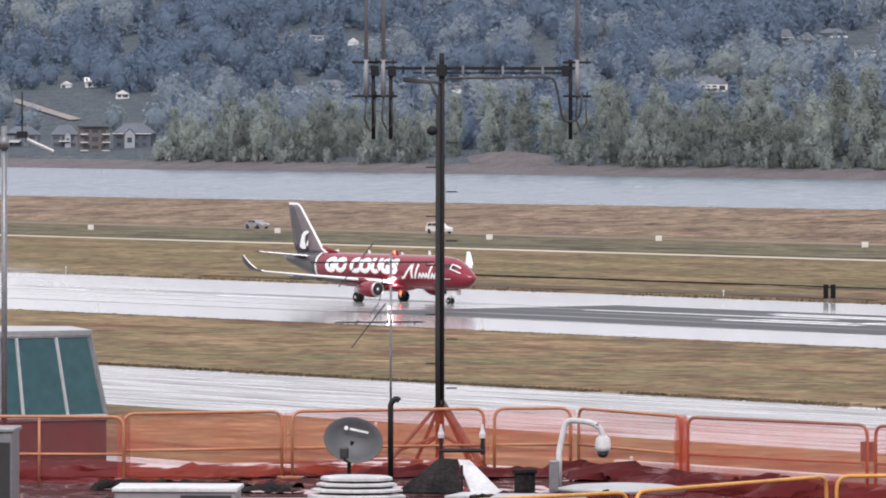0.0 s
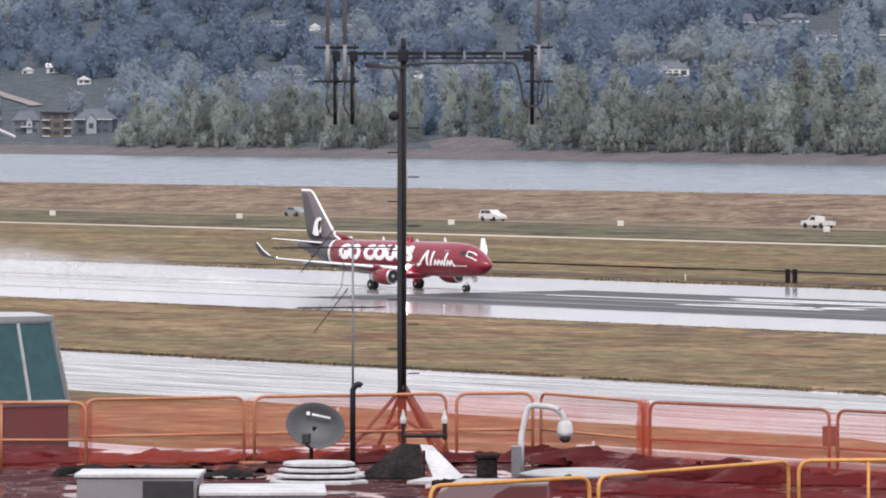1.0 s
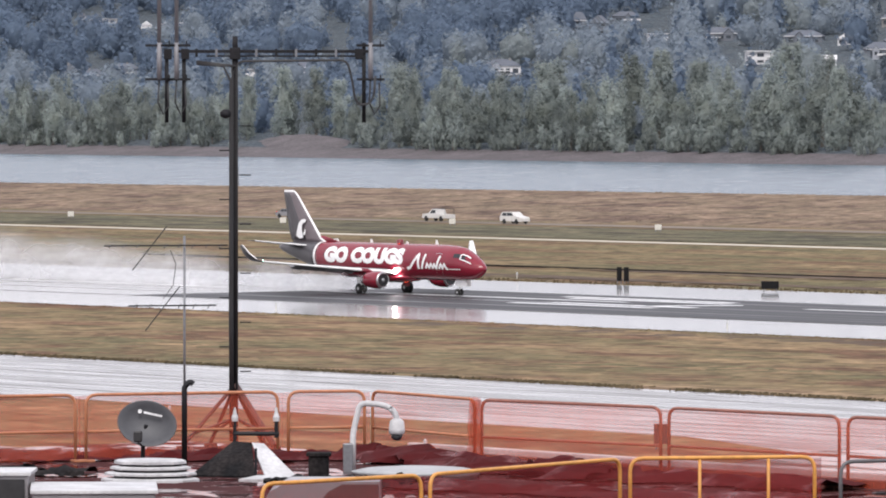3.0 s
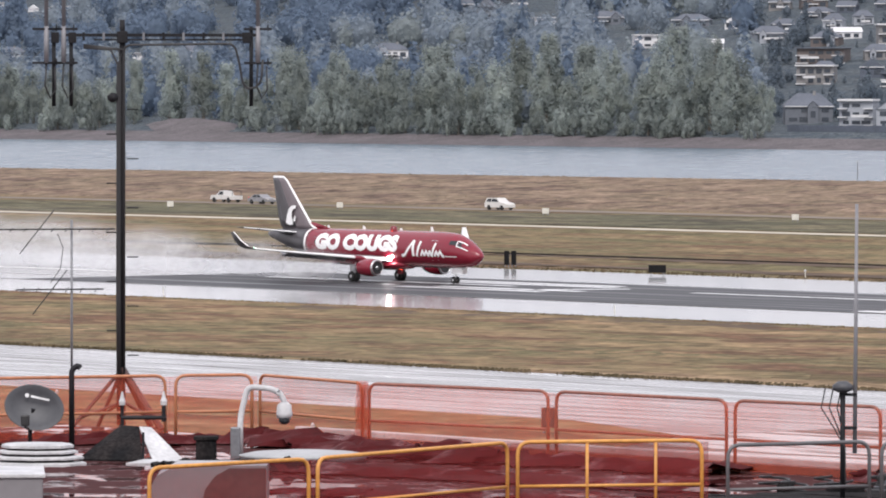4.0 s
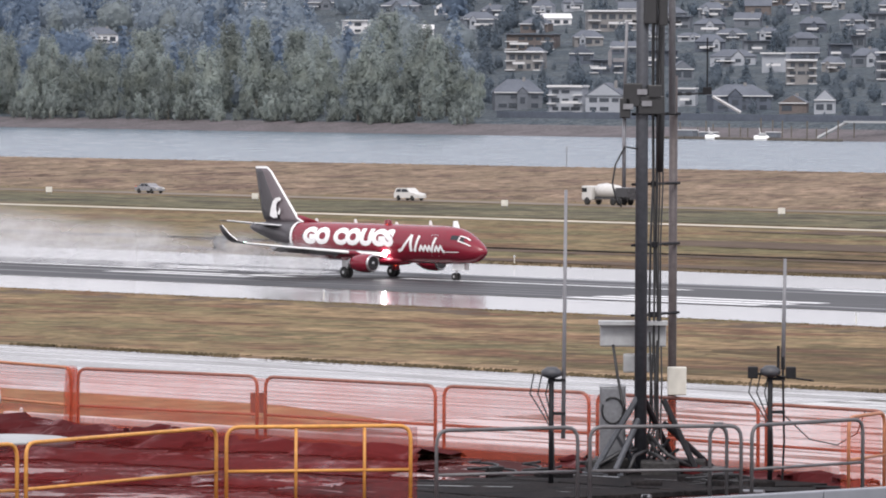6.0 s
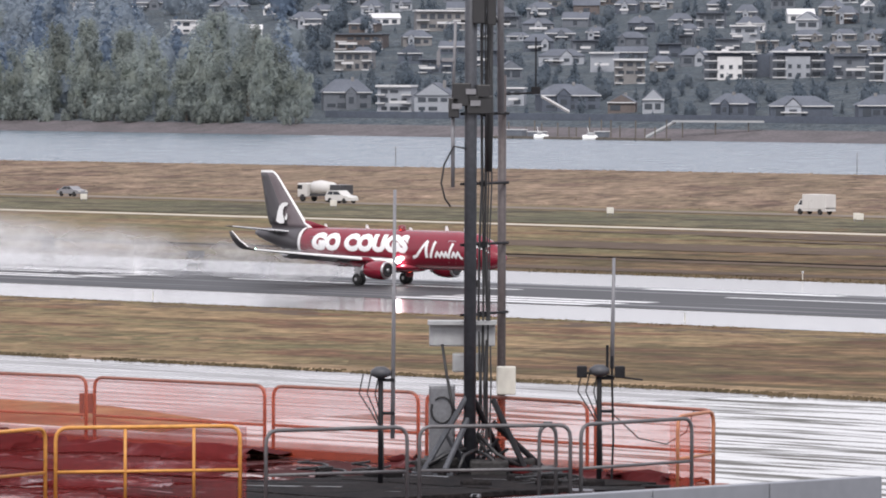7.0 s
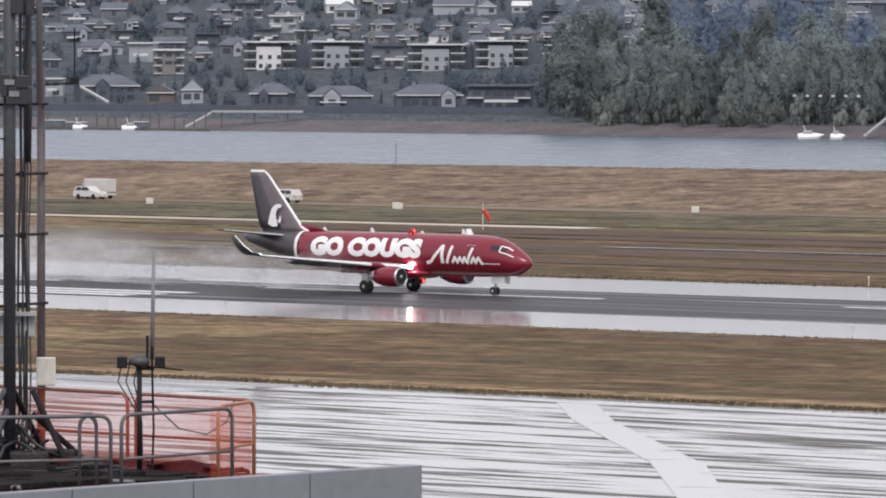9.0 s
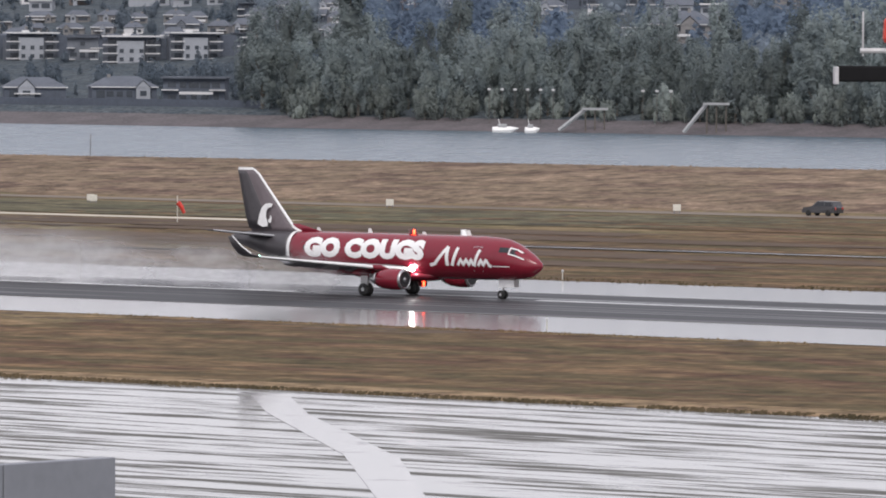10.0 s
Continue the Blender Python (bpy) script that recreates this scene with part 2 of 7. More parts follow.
# hill ground and far leaves carry distance haze in their colour: bluer, paler
HILL = material("hazed hill ground cover", (0.052, 0.066, 0.08), 0.95, vary=0.5, scale=7, fine=5, second=(0.085, 0.097, 0.105), spec=0.05)
FAR_LEAF = foliage("hazed mixed foliage", (0.222, 0.272, 0.335), (0.27, 0.312, 0.345), 0.06, 14, 0.0)
# shore leaves: part of the pale grey-blue tone is haze put into colour
LEAF = foliage("hazed cottonwood leaves", (0.295, 0.326, 0.29), (0.228, 0.266, 0.276), 0.04, 9, 0.36)
ALDER = foliage("hazed alder leaves", (0.245, 0.28, 0.268), (0.195, 0.235, 0.255), 0.04, 9, 0.34)
BARK = material("cottonwood bark", (0.13, 0.115, 0.10), 0.9, vary=0.25, scale=1)
RED = material("crimson airliner paint", (0.2, 0.013, 0.028), 0.22, vary=0.05, scale=4)
FIN_GREY = material("mauve-grey airliner paint", (0.15, 0.125, 0.135), 0.35, vary=0.08, scale=3)
CHARCOAL = material("charcoal airliner paint", (0.065, 0.06, 0.066), 0.35, vary=0.08, scale=3)
WHITE = material("white airliner paint", (0.82, 0.82, 0.82), 0.3, vary=0.04, scale=2)
WINGGREY = material("grey wing paint", (0.22, 0.22, 0.235), 0.35, vary=0.1, scale=2)
METAL = material("bare aluminium", (0.55, 0.55, 0.56), 0.3, 0.9, vary=0.08, scale=1)
DARK = material("dark inlet metal", (0.03, 0.03, 0.032), 0.5, 0.3, vary=0.2, scale=1)
RUBBER = material("tyre rubber", (0.018, 0.018, 0.018), 0.7, vary=0.2, scale=1)
COCKPIT = material("dark windscreen glass", (0.02, 0.022, 0.026), 0.08, vary=0.1, scale=1)
CHROME = material("polished gear leg", (0.6, 0.6, 0.6), 0.3, 0.6, vary=0.1, scale=1)
LANDING = material("landing light", (0.9, 0.9, 0.9), 0.2, glow=(1, 0.97, 0.95), power=45)
BEACON = material("beacon glass", (0.8, 0.08, 0.04), 0.2, glow=(1, 0.07, 0.025), power=8)
BEACON_SHROUD = material("dark red beacon shroud", (0.16, 0.012, 0.02), 0.3)
MAST = material("weathered dark mast steel", (0.013, 0.013, 0.016), 0.65, 0.0, vary=0.3, scale=0.5, spec=0.25)
MAST_RED = material("dark red-brown finish", (0.07, 0.036, 0.034), 0.6, 0.1, vary=0.25, scale=0.5)
SLATE_STEEL = material("dark slate steel", (0.06, 0.064, 0.075), 0.55, 0.2, vary=0.2, scale=0.5)
GALV = material("galvanised steel", (0.2, 0.205, 0.22), 0.45, 0.5, vary=0.15, scale=0.4)
POLE_BROWN = material("weathered brown-grey pole", (0.105, 0.088, 0.088), 0.6, 0.1, vary=0.2, scale=0.5)
CABLE = material("black cable", (0.02, 0.02, 0.022), 0.5, vary=0.1, scale=0.5)
WHIP = material("fibreglass antenna", (0.19, 0.19, 0.205), 0.5, vary=0.1, scale=0.5)
RAIL_ORANGE = material("orange safety rail paint", (0.42, 0.17, 0.085), 0.5, vary=0.15, scale=0.6)
# muted orange, adding to the tint of the netting before these rails
RAIL_MUTED = material("muted orange rail paint", (0.27, 0.115, 0.085), 0.6, vary=0.2, scale=0.5)
RAIL_YELLOW = material("yellow safety rail paint", (0.58, 0.27, 0.06), 0.5, vary=0.15, scale=0.6)
RAIL_GREY = material("grey rail paint", (0.12, 0.115, 0.12), 0.5, 0.2, vary=0.15, scale=0.6)
NET = netting("orange safety netting", (0.72, 0.12, 0.055), 0.35)
# a darker red, denser copy of the safety netting
NET_DENSE = netting("dark red safety netting", (0.24, 0.02, 0.02), 0.45)
NET_BUNCH = netting("bunched orange safety netting", (0.66, 0.11, 0.05), 0.24)
ROOF = wet_paving("wet dark red roof membrane", (0.085, 0.02, 0.02), (1.0, 1.0, 1), 0.51, 0.03, 0.95, 1.2, 0.018, 0.03)
ROOF_DARK = material("black roof membrane", (0.014, 0.014, 0.015), 0.6, vary=0.4, scale=0.5, second=(0.035, 0.033, 0.033), spec=0.25, bump=0.02)
PARAPET = material("grey metal parapet panels", (0.21, 0.22, 0.245), 0.5, 0.1, vary=0.06, scale=1.5)
UNIT = material("grey equipment housing", (0.36, 0.37, 0.38), 0.5, 0.1, vary=0.1, scale=0.8)
UNIT_WHITE = material("white equipment housing", (0.52, 0.52, 0.53), 0.5, vary=0.15, scale=0.5, second=(0.38, 0.38, 0.39))
DISH = material("grey dish paint", (0.06, 0.062, 0.07), 0.55, 0.1, vary=0.08, scale=0.5)
TINT = material("teal tinted glazing", (0.03, 0.075, 0.085), 0.2, vary=0.15, scale=1.5, spec=0.25)
SIGN_DARK = material("dark back of airfield sign", (0.012, 0.012, 0.013), 0.8, vary=0.1, scale=1, spec=0.1)
PALE = material("pale sign board", (0.6, 0.58, 0.52), 0.6, vary=0.1, scale=1)
SIGNAL_RED = material("signal red paint", (0.6, 0.05, 0.035), 0.5, vary=0.1, scale=1)
DRAIN = material("dark drain edge", (0.03, 0.026, 0.022), 0.9, vary=0.3, scale=4, spec=0.05)
SOIL = material("worn brown soil", (0.105, 0.075, 0.055), 0.9, vary=0.25, scale=8, fine=8, stretch=(0.2, 1, 1), second=(0.08, 0.058, 0.043), spec=0.1)
PALE_STRIP = wet_paving("smooth wet concrete", (0.3, 0.29, 0.28), (0.25, 0.3, 1), 0.34, 0.09, 0.25)
WORN = meadow("worn airfield grass", (0.168, 0.106, 0.06), (0.08, 0.063, 0.033), (0.092, 0.054, 0.034), 20, 7, 4.0)
UNIT_PALE = material("stained pale housing", (0.225, 0.215, 0.225), 0.32, vary=0.08, scale=1.6, second=(0.185, 0.175, 0.185))
CAB_BASE = material("dark cab panels", (0.06, 0.045, 0.045), 0.5, vary=0.2, scale=0.8)
# ---- the land, in bands along the runway ----
WEST, EAST = -2600.0, 900.0


def crest(x):
    """Height of the levee's top."""
    return max(1.2, min(4.2, 2.8 + (x + 874) * 0.0022))


def hill_height(x, y):
    """Height of the far bank and the hill over it."""
    s = y - 1400
    if s < 0:
        return -4.0
    z = -4.0 + min(5.0, s * 0.16)
    if s > 60:
        q = min(1.0, (s - 60) / 1150.0)
        wave = noise.noise(Vector((x * 0.0022, y * 0.0022, 3.1))) * 9 + noise.noise(Vector((x * 0.007, y * 0.007, 7.7))) * 3
        z += 118 * q ** 1.15 + wave * min(1, (s - 60) / 300)
    return z


def band(name, y0, y1, z, mat, x0=WEST, x1=EAST, dx=60.0, dy=20.0, height=None, label="", category="ground", kind="structure"):
    """A strip of ground between y0 and y1."""
    nx, ny = max(1, round((x1 - x0) / dx)), max(1, round((y1 - y0) / dy))
    verts, faces = [], []
    for j in range(ny + 1):
        for i in range(nx + 1):
            x, y = x0 + (x1 - x0) * i / nx, y0 + (y1 - y0) * j / ny
            verts.append((x, y, height(x, y) if height else z))
    for j in range(ny):
        for i in range(nx):
            a = j * (nx + 1) + i
            faces.append((a, a + 1, a + nx + 2, a + nx + 1))
    return tagged(raw(name, verts, faces, mat, smooth=height is not None), label, category, kind=kind)


def land_height(x, y):
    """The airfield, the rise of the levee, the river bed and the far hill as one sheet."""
    if y < 640:
        return -0.06
    if y < 700:
        return -0.06 + (crest(x) + 0.06) * ((y - 640) / 60) ** 0.8
    if y < 706:
        return crest(x)
    if y < 740:
        return crest(x) - (crest(x) + 8) * (y - 706) / 34
    if y < 1385:
        return -8.0
    return hill_height(x, y) if y > 1400 else -8 + 4 * (y - 1385) / 15


def ground_sheet():
    ys = [-700, -200, 100, 200, 300, 400, 425, 500, 600, 640, 645, 650, 660, 670, 680, 690, 700, 706, 715, 740, 1000, 1385, 1400]
    ys += list(range(1410, 1480, 10)) + list(range(1480, 2700, 30))
    xs = list(range(-4600, -2600, 200)) + list(range(-2600, 400, 30)) + list(range(400, 2200, 200))
    verts = [(x, y, land_height(x, y)) for y in ys for x in xs]
    w = len(xs)
    faces = [(j * w + i, j * w + i + 1, (j + 1) * w + i + 1, (j + 1) * w + i) for j in range(len(ys) - 1) for i in range(w - 1)]
    ob = raw("ground", verts, faces, GRASS, smooth=True)
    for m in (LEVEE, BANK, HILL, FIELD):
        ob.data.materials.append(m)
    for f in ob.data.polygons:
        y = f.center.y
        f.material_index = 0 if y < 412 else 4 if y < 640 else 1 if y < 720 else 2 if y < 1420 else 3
    return tagged(ob, "flat mown airfield grass, levee and wooded hill", "ground", kind="structure")


ground_sheet()
band("runway", 378, 413, 0.0, CONCRETE, x1=-512, dx=400, dy=40, label="wet pale concrete runway end mirroring the sky", category="runway")
band("runway", 378, 413, 0.0, ASPHALT, x0=-512, dx=400, dy=40, label="wet dark asphalt runway with standing water", category="runway")
band("runway_shoulder", 413, 436, -0.02, SHOULDER, dx=400, dy=40, label="wet pale runway shoulder mirroring the sky", category="runway shoulder")
band("runway_shoulder", 357.5, 378, -0.02, SHOULDER, dx=400, dy=40, label="wet pale runway shoulder mirroring the sky", category="runway shoulder")
band("taxiway", -400, 286.5, -0.02, TAXIWAY, dx=400, dy=400, label="wet streaked concrete taxiway", category="taxiway")
band("taxiway", 100, 286.5, -0.012, TAXI_SMOOTH, x1=-268, dx=400, dy=200, label="smooth wet concrete taxiway", category="taxiway")
band("grass_island", 213, 249, 0.0, GRASS, x0=WEST, x1=-284, dx=100, dy=40, label="wet brown grass island beside the taxiway", category="grass")
bm = bmesh.new()
bm.faces.new([bm.verts.new(p) for p in ((-284, 213, 0), (-262, 233, 0), (-268, 243, 0), (-284, 249, 0))])
tagged(part("grass_tip", bm, GRASS), "pointed end of the grass island", "grass", kind="structure")
band("mown_strip", 286.0, 318, -0.028, FIELD, x0=-1200, x1=-300, dx=100, dy=40, label="olive mown grass strip beside the taxiway", category="grass")
band("service_road", 556.5, 562, 0.0, SERVICE, x0=WEST, x1=-480, dx=400, dy=10, label="pale wet service road through grass", category="road")
band("perimeter_road", 618, 628, 0.0, ROAD, dx=400, dy=20, label="wet grey perimeter road below the levee", category="road")
band("verge", 566, 612, 0.0, GREEN, dx=400, dy=50, label="green grass verge beside the perimeter road", category="grass")
band("river", 712, 1408, -4.0, WATER, x0=-4600, x1=2200, dx=700, dy=700, label="broad grey river with small ripples", category="river")
# runway markings
def markings():
    def stripe(x0, x1, y0, y1):
        bm = bmesh.new()
        box(bm, (x0 + x1) / 2, (y0 + y1) / 2, 0.006, x1 - x0, y1 - y0, 0.008)
        tagged(part("runway_marking", bm, MARKING), "white painted runway marking", "runway marking", "runway markings", "structure")
    for k in range(-14, 12):
        stripe(-502 + k * 61.0, -465.4 + k * 61.0, 400.55, 401.45)
    for y, x0, x1 in ((392.6, -472, -452), (395.6, -470, -450), (404.8, -478, -456), (407.6, -482, -458)):
        stripe(x0, x1, y - 0.7, y + 0.7)
    for y in (380.9, 384.4, 387.9, 410.6):
        stripe(-398.5, -376, y - 0.9, y + 0.9)
    # an angled numeral stroke
    bm = bmesh.new()
    box(bm, 0, 0, 0, 9, 1.4, 0.008, Matrix.Translation((-454.5, 399.5, 0.006)) @ Matrix.Rotation(radians(62), 4, "Z"))
    tagged(part("runway_marking", bm, MARKING), "white painted runway marking", "runway marking", "runway markings", "structure")


markings()
# ---- the airliner: nose at x = 0, pointing along +x, wheels on z = 0 ----
# distance behind the nose, middle height, half width, half height
HULL = [(0.0, 2.62, 0.03, 0.03), (0.12, 2.62, 0.28, 0.26), (0.45, 2.63, 0.56, 0.52), (1.0, 2.66, 0.86, 0.90), (1.7, 2.78, 1.10, 1.18),
        (2.4, 2.92, 1.25, 1.40), (3.2, 3.03, 1.38, 1.57), (4.2, 3.10, 1.47, 1.64), (5.6, 3.12, 1.505, 1.70), (12.0, 3.12, 1.505, 1.70),
        (20.5, 3.12, 1.505, 1.70), (23.0, 3.22, 1.42, 1.58), (25.5, 3.46, 1.18, 1.32), (28.0, 3.78, 0.82, 0.96), (30.0, 4.02, 0.48, 0.62),
        (31.2, 4.14, 0.26, 0.36), (31.68, 4.18, 0.12, 0.16)]


def hull_at(d):
    for a, b in zip(HULL, HULL[1:]):
        if d <= b[0]:
            s = (d - a[0]) / (b[0] - a[0])
            s = max(0.0, s)
            return [a[k] + (b[k] - a[k]) * s for k in (1, 2, 3)]
    return list(HULL[-1][1:])


def side_y(d, z, out=0.0):
    """Half width of the hull at d behind the nose and height z."""
    mid, hw, hh = hull_at(d)
    q = min(1.0, abs(z - mid) / hh)
    return hw * math.sqrt(max(0.0, 1 - q ** 2.1)) + out


def hull_piece(d0, d1, n=36, step=0.4):
    bm = bmesh.new()
    cuts = sorted({d0, d1, *[h[0] for h in HULL if d0 < h[0] < d1], *[d0 + (d1 - d0) * k / max(1, round((d1 - d0) / step)) for k in range(round((d1 - d0) / step))]})
    rings = []
    for d in cuts:
        mid, hw, hh = hull_at(d)
        rings.append([bm.verts.new((-d, hw * math.cos(a), mid + hh * math.sin(a))) for a in (2 * math.pi * k / n for k in range(n))])
    for a, b in zip(rings, rings[1:]):
        for k in range(n):
            bm.faces.new((a[k], b[k], b[(k + 1) % n], a[(k + 1) % n]))
    bm.faces.new(rings[0])
    bm.faces.new(rings[-1][::-1])
    return bm


def blade(bm, sections):
    """A lifting surface through sections: leading edge point, chord back along -x, thickness, direction of thickness."""
    prof = [(0, 0), (0.02, 0.35), (0.12, 0.85), (0.35, 1.0), (0.7, 0.55), (1.0, 0.04), (0.7, -0.35), (0.35, -0.6), (0.12, -0.6), (0.02, -0.3)]
    rings = []
    for (x, y, z), chord, thick, up in sections:
        u = Vector(up)
        rings.append([bm.verts.new(Vector((x - chord * a, y, z)) + u * (thick * b / 2)) for a, b in prof])
    for a, b in zip(rings, rings[1:]):
        for k in range(len(prof)):
            bm.faces.new((a[k], a[(k + 1) % len(prof)], b[(k + 1) % len(prof)], b[k]))
    bm.faces.new(rings[0][::-1])
    bm.faces.new(rings[-1])
    return bm


def on_hull(bm, side, lift=0.012):
    """Lays a flat drawing (x along the hull, z up) on the hull's side."""
    for v in bm.verts:
        v.co.y = side * side_y(-v.co.x, v.co.z, lift)
    return bm


def flat_text(words, size, embolden, shear=0.0):
    cu = bpy.data.curves.new("lettering", "FONT")
    cu.body, cu.size, cu.offset, cu.shear = words, size, embolden, shear
    cu.resolution_u = 3
    ob = bpy.data.objects.new("lettering", cu)
    scene.collection.objects.link(ob)
    bpy.context.view_layer.update()
    me = bpy.data.meshes.new_from_object(ob.evaluated_get(bpy.context.evaluated_depsgraph_get()))
    bpy.data.objects.remove(ob)
    bm = bmesh.new()
    bm.from_mesh(me)
    bpy.data.meshes.remove(me)
    bmesh.ops.triangulate(bm, faces=bm.faces)
    return bm


def ribbon(bm, pts, width):
    """A flat stroke in the x-z plane."""
    pts = [Vector((p[0], 0, p[1])) for p in pts]
    rows = []
    for i, p in enumerate(pts):
        d = (pts[min(i + 1, len(pts) - 1)] - pts[max(0, i - 1)]).normalized()
        s = Vector((-d.z, 0, d.x)) * width / 2
        rows.append((bm.verts.new(p + s), bm.verts.new(p - s)))
    for a, b in zip(rows, rows[1:]):
        bm.faces.new((a[0], a[1], b[1], b[0]))
    return bm


def wheel(name, x, y, r, w, parent):
    bm = bmesh.new()
    turn = Matrix.Translation((x, y, r)) @ Matrix.Rotation(radians(90), 4, "X")
    lathe(bm, [(r * 0.55, -w / 2), (r * 0.88, -w / 2), (r, -w * 0.3), (r, w * 0.3), (r * 0.88, w / 2), (r * 0.55, w / 2)], turn, 22)
    tyre = part(name, bm, RUBBER, parent, "black rubber tyre", True)
    bm = bmesh.new()
    lathe(bm, [(r * 0.2, -w * 0.52), (r * 0.52, -w * 0.46), (r * 0.52, w * 0.46), (r * 0.2, w * 0.52)], turn, 16)
    part("rim", bm, CHROME, tyre, "pale metal rim")
    return tyre


def build_airliner():
    jet = thing("airliner", pose(-519.83, 401.15, 0), "crimson twin-engine regional airliner with white lettering, taking off on wet runway", "airliner")
    fus = part("fuselage", hull_piece(0.0, 24.6), RED, jet, "glossy crimson fuselage", True)
    part("tail_cone", hull_piece(24.95, 31.68), CHARCOAL, jet, "charcoal tail cone", True)
    # white flash between red and charcoal
    part("tail_band", hull_piece(24.6, 24.95), WHITE, jet, "white stripe round the hull", True)
    # belly fairing
    bm = bmesh.new()
    tube(bm, [(-9.6, 0, 1.75), (-10.6, 0, 1.62), (-12.5, 0, 1.58), (-16.2, 0, 1.58), (-18.2, 0, 1.72), (-19.2, 0, 1.9)], [0.15, 0.9, 1.25, 1.25, 0.8, 0.15], 20)
    for v in bm.verts:
        v.co.z = 1.6 + (v.co.z - 1.6) * 0.42
        v.co.y *= 1.15
    part("belly_fairing", bm, RED, jet, "crimson belly fairing", True)
    # wings
    for s in (-1, 1):
        up = (0, 0, 1)
        bm = blade(bmesh.new(), [((-11.9, s * 0.9, 2.05), 5.6, 0.72, up), ((-13.6, s * 4.2, 2.32), 3.9, 0.48, up), ((-15.7, s * 9.0, 2.78), 2.6, 0.3, up), ((-17.4, s * 13.1, 3.2), 1.7, 0.16, up)])
        wing = part("wing", bm, WINGGREY, jet, "grey swept wing with pale leading edge", True)
        bm = bmesh.new()
        tube(bm, [(-11.86, s * 1.0, 2.08), (-13.56, s * 4.2, 2.34), (-15.66, s * 9.0, 2.8), (-17.36, s * 13.1, 3.21)], [0.17, 0.13, 0.09, 0.06], 8)
        part("leading_edge", bm, WHITE, wing, "bare pale leading edge")
        for y in (3.0, 6.2, 8.6):
            bm = bmesh.new()
            x = -16.6 - 0.16 * y
            tube(bm, [(x + 1.2, s * y, 1.98 + y * 0.075), (x + 0.4, s * y, 1.78 + y * 0.08), (x - 0.7, s * y, 1.86 + y * 0.085), (x - 1.3, s * y, 2.06 + y * 0.085)], [0.03, 0.17, 0.15, 0.02], 8)
            part("flap_fairing", bm, WINGGREY, wing, "", True)
        bm = bmesh.new()
        box(bm, 0, 0, 0, 0.9, 7.2, 0.07, Matrix.Translation((-17.5, s * 6.2, 2.36)) @ Matrix.Rotation(s * radians(4.6), 4, "X") @ Matrix.Rotation(-s * radians(8), 4, "Z") @ Matrix.Rotation(radians(-20), 4, "Y"))
        part("flap", bm, WINGGREY, wing, "lowered trailing-edge flap")
        out = (0, -s * 0.75, 0.66)
        bm = blade(bmesh.new(), [((-17.4, s * 13.1, 3.2), 1.7, 0.16, up), ((-17.9, s * 13.55, 3.42), 1.3, 0.13, (0, -s * 0.5, 0.86)), ((-18.55, s * 13.9, 3.95), 0.95, 0.1, out), ((-19.25, s * 14.2, 4.75), 0.45, 0.05, out)])
        part("winglet", bm, CHARCOAL if s < 0 else WHITE, wing, "dark upswept winglet" if s < 0 else "white upswept winglet", True)
        bm = bmesh.new()
        tube(bm, [(-17.87, s * 13.57, 3.45), (-18.5, s * 13.92, 3.98), (-19.2, s * 14.22, 4.78)], [0.05, 0.05, 0.035], 6)
        part("winglet_edge", bm, WHITE, wing, "white winglet edge")
        # engine
        ey, ez = s * 4.15, 1.42
        turn = Matrix.Translation((-10.3, ey, ez)) @ Matrix.Rotation(radians(-90), 4, "Y") @ Matrix.Diagonal((0.9, 0.9, 0.8, 1))
        bm = lathe(bmesh.new(), [(0.74, 0.0), (0.84, 0.12), (0.92, 0.7), (0.93, 1.6), (0.82, 2.6), (0.66, 3.2)], turn, 28)
        eng = part("engine", bm, RED, jet, "crimson engine nacelle", True)
        lip = lathe(bmesh.new(), [(0.66, 0.10), (0.70, -0.02), (0.75, -0.05), (0.82, 0.03), (0.86, 0.16)], turn, 28)
        part("intake_lip", lip, METAL, eng, "polished intake lip", True)
        part("intake", lathe(bmesh.new(), [(0.3, -0.012), (0.67, -0.03)], turn, 28), DARK, eng, "dark intake with fan")
        part("spinner", lathe(bmesh.new(), [(0.02, -0.14), (0.12, -0.08), (0.22, -0.025)], turn, 16), METAL, eng, "", True)
        part("exhaust", lathe(bmesh.new(), [(0.62, 3.1), (0.5, 3.7), (0.34, 4.0), (0.12, 4.4)], turn, 20), METAL, eng, "bare metal exhaust", True)
        bm = blade(bmesh.new(), [((-11.4, ey, 2.1), 3.6, 0.3, (0, 1, 0)), ((-12.7, ey, 2.5), 2.8, 0.25, (0, 1, 0))])
        part("pylon", bm, RED, eng, "", True)
        # tailplane
        bm = blade(bmesh.new(), [((-26.6, s * 0.5, 4.35), 2.9, 0.32, up), ((-29.3, s * 5.0, 4.85), 1.3, 0.12, up)])
        tp = part("tailplane", bm, CHARCOAL, jet, "charcoal tailplane", True)
        bm = bmesh.new()
        tube(bm, [(-26.58, s * 0.55, 4.37), (-29.27, s * 5.0, 4.86)], [0.1, 0.05], 8)
        part("tailplane_edge", bm, WHITE if s > 0 else METAL, tp, "pale leading edge")
        # main gear
        bm = bmesh.new()
        tube(bm, [(-15.1, s * 2.5, 1.7), (-15.3, s * 2.85, 0.5)], 0.11, 10)
        tube(bm, [(-15.2, s * 1.2, 1.6), (-15.3, s * 2.8, 0.75)], 0.06, 8)
        box(bm, -15.3, s * 2.85, 0.5, 0.14, 0.62, 0.14)
        box(bm, -15.25, s * 3.12, 1.15, 0.7, 0.04, 0.85)
        leg = part("main_gear", bm, CHROME, jet, "main landing gear leg")
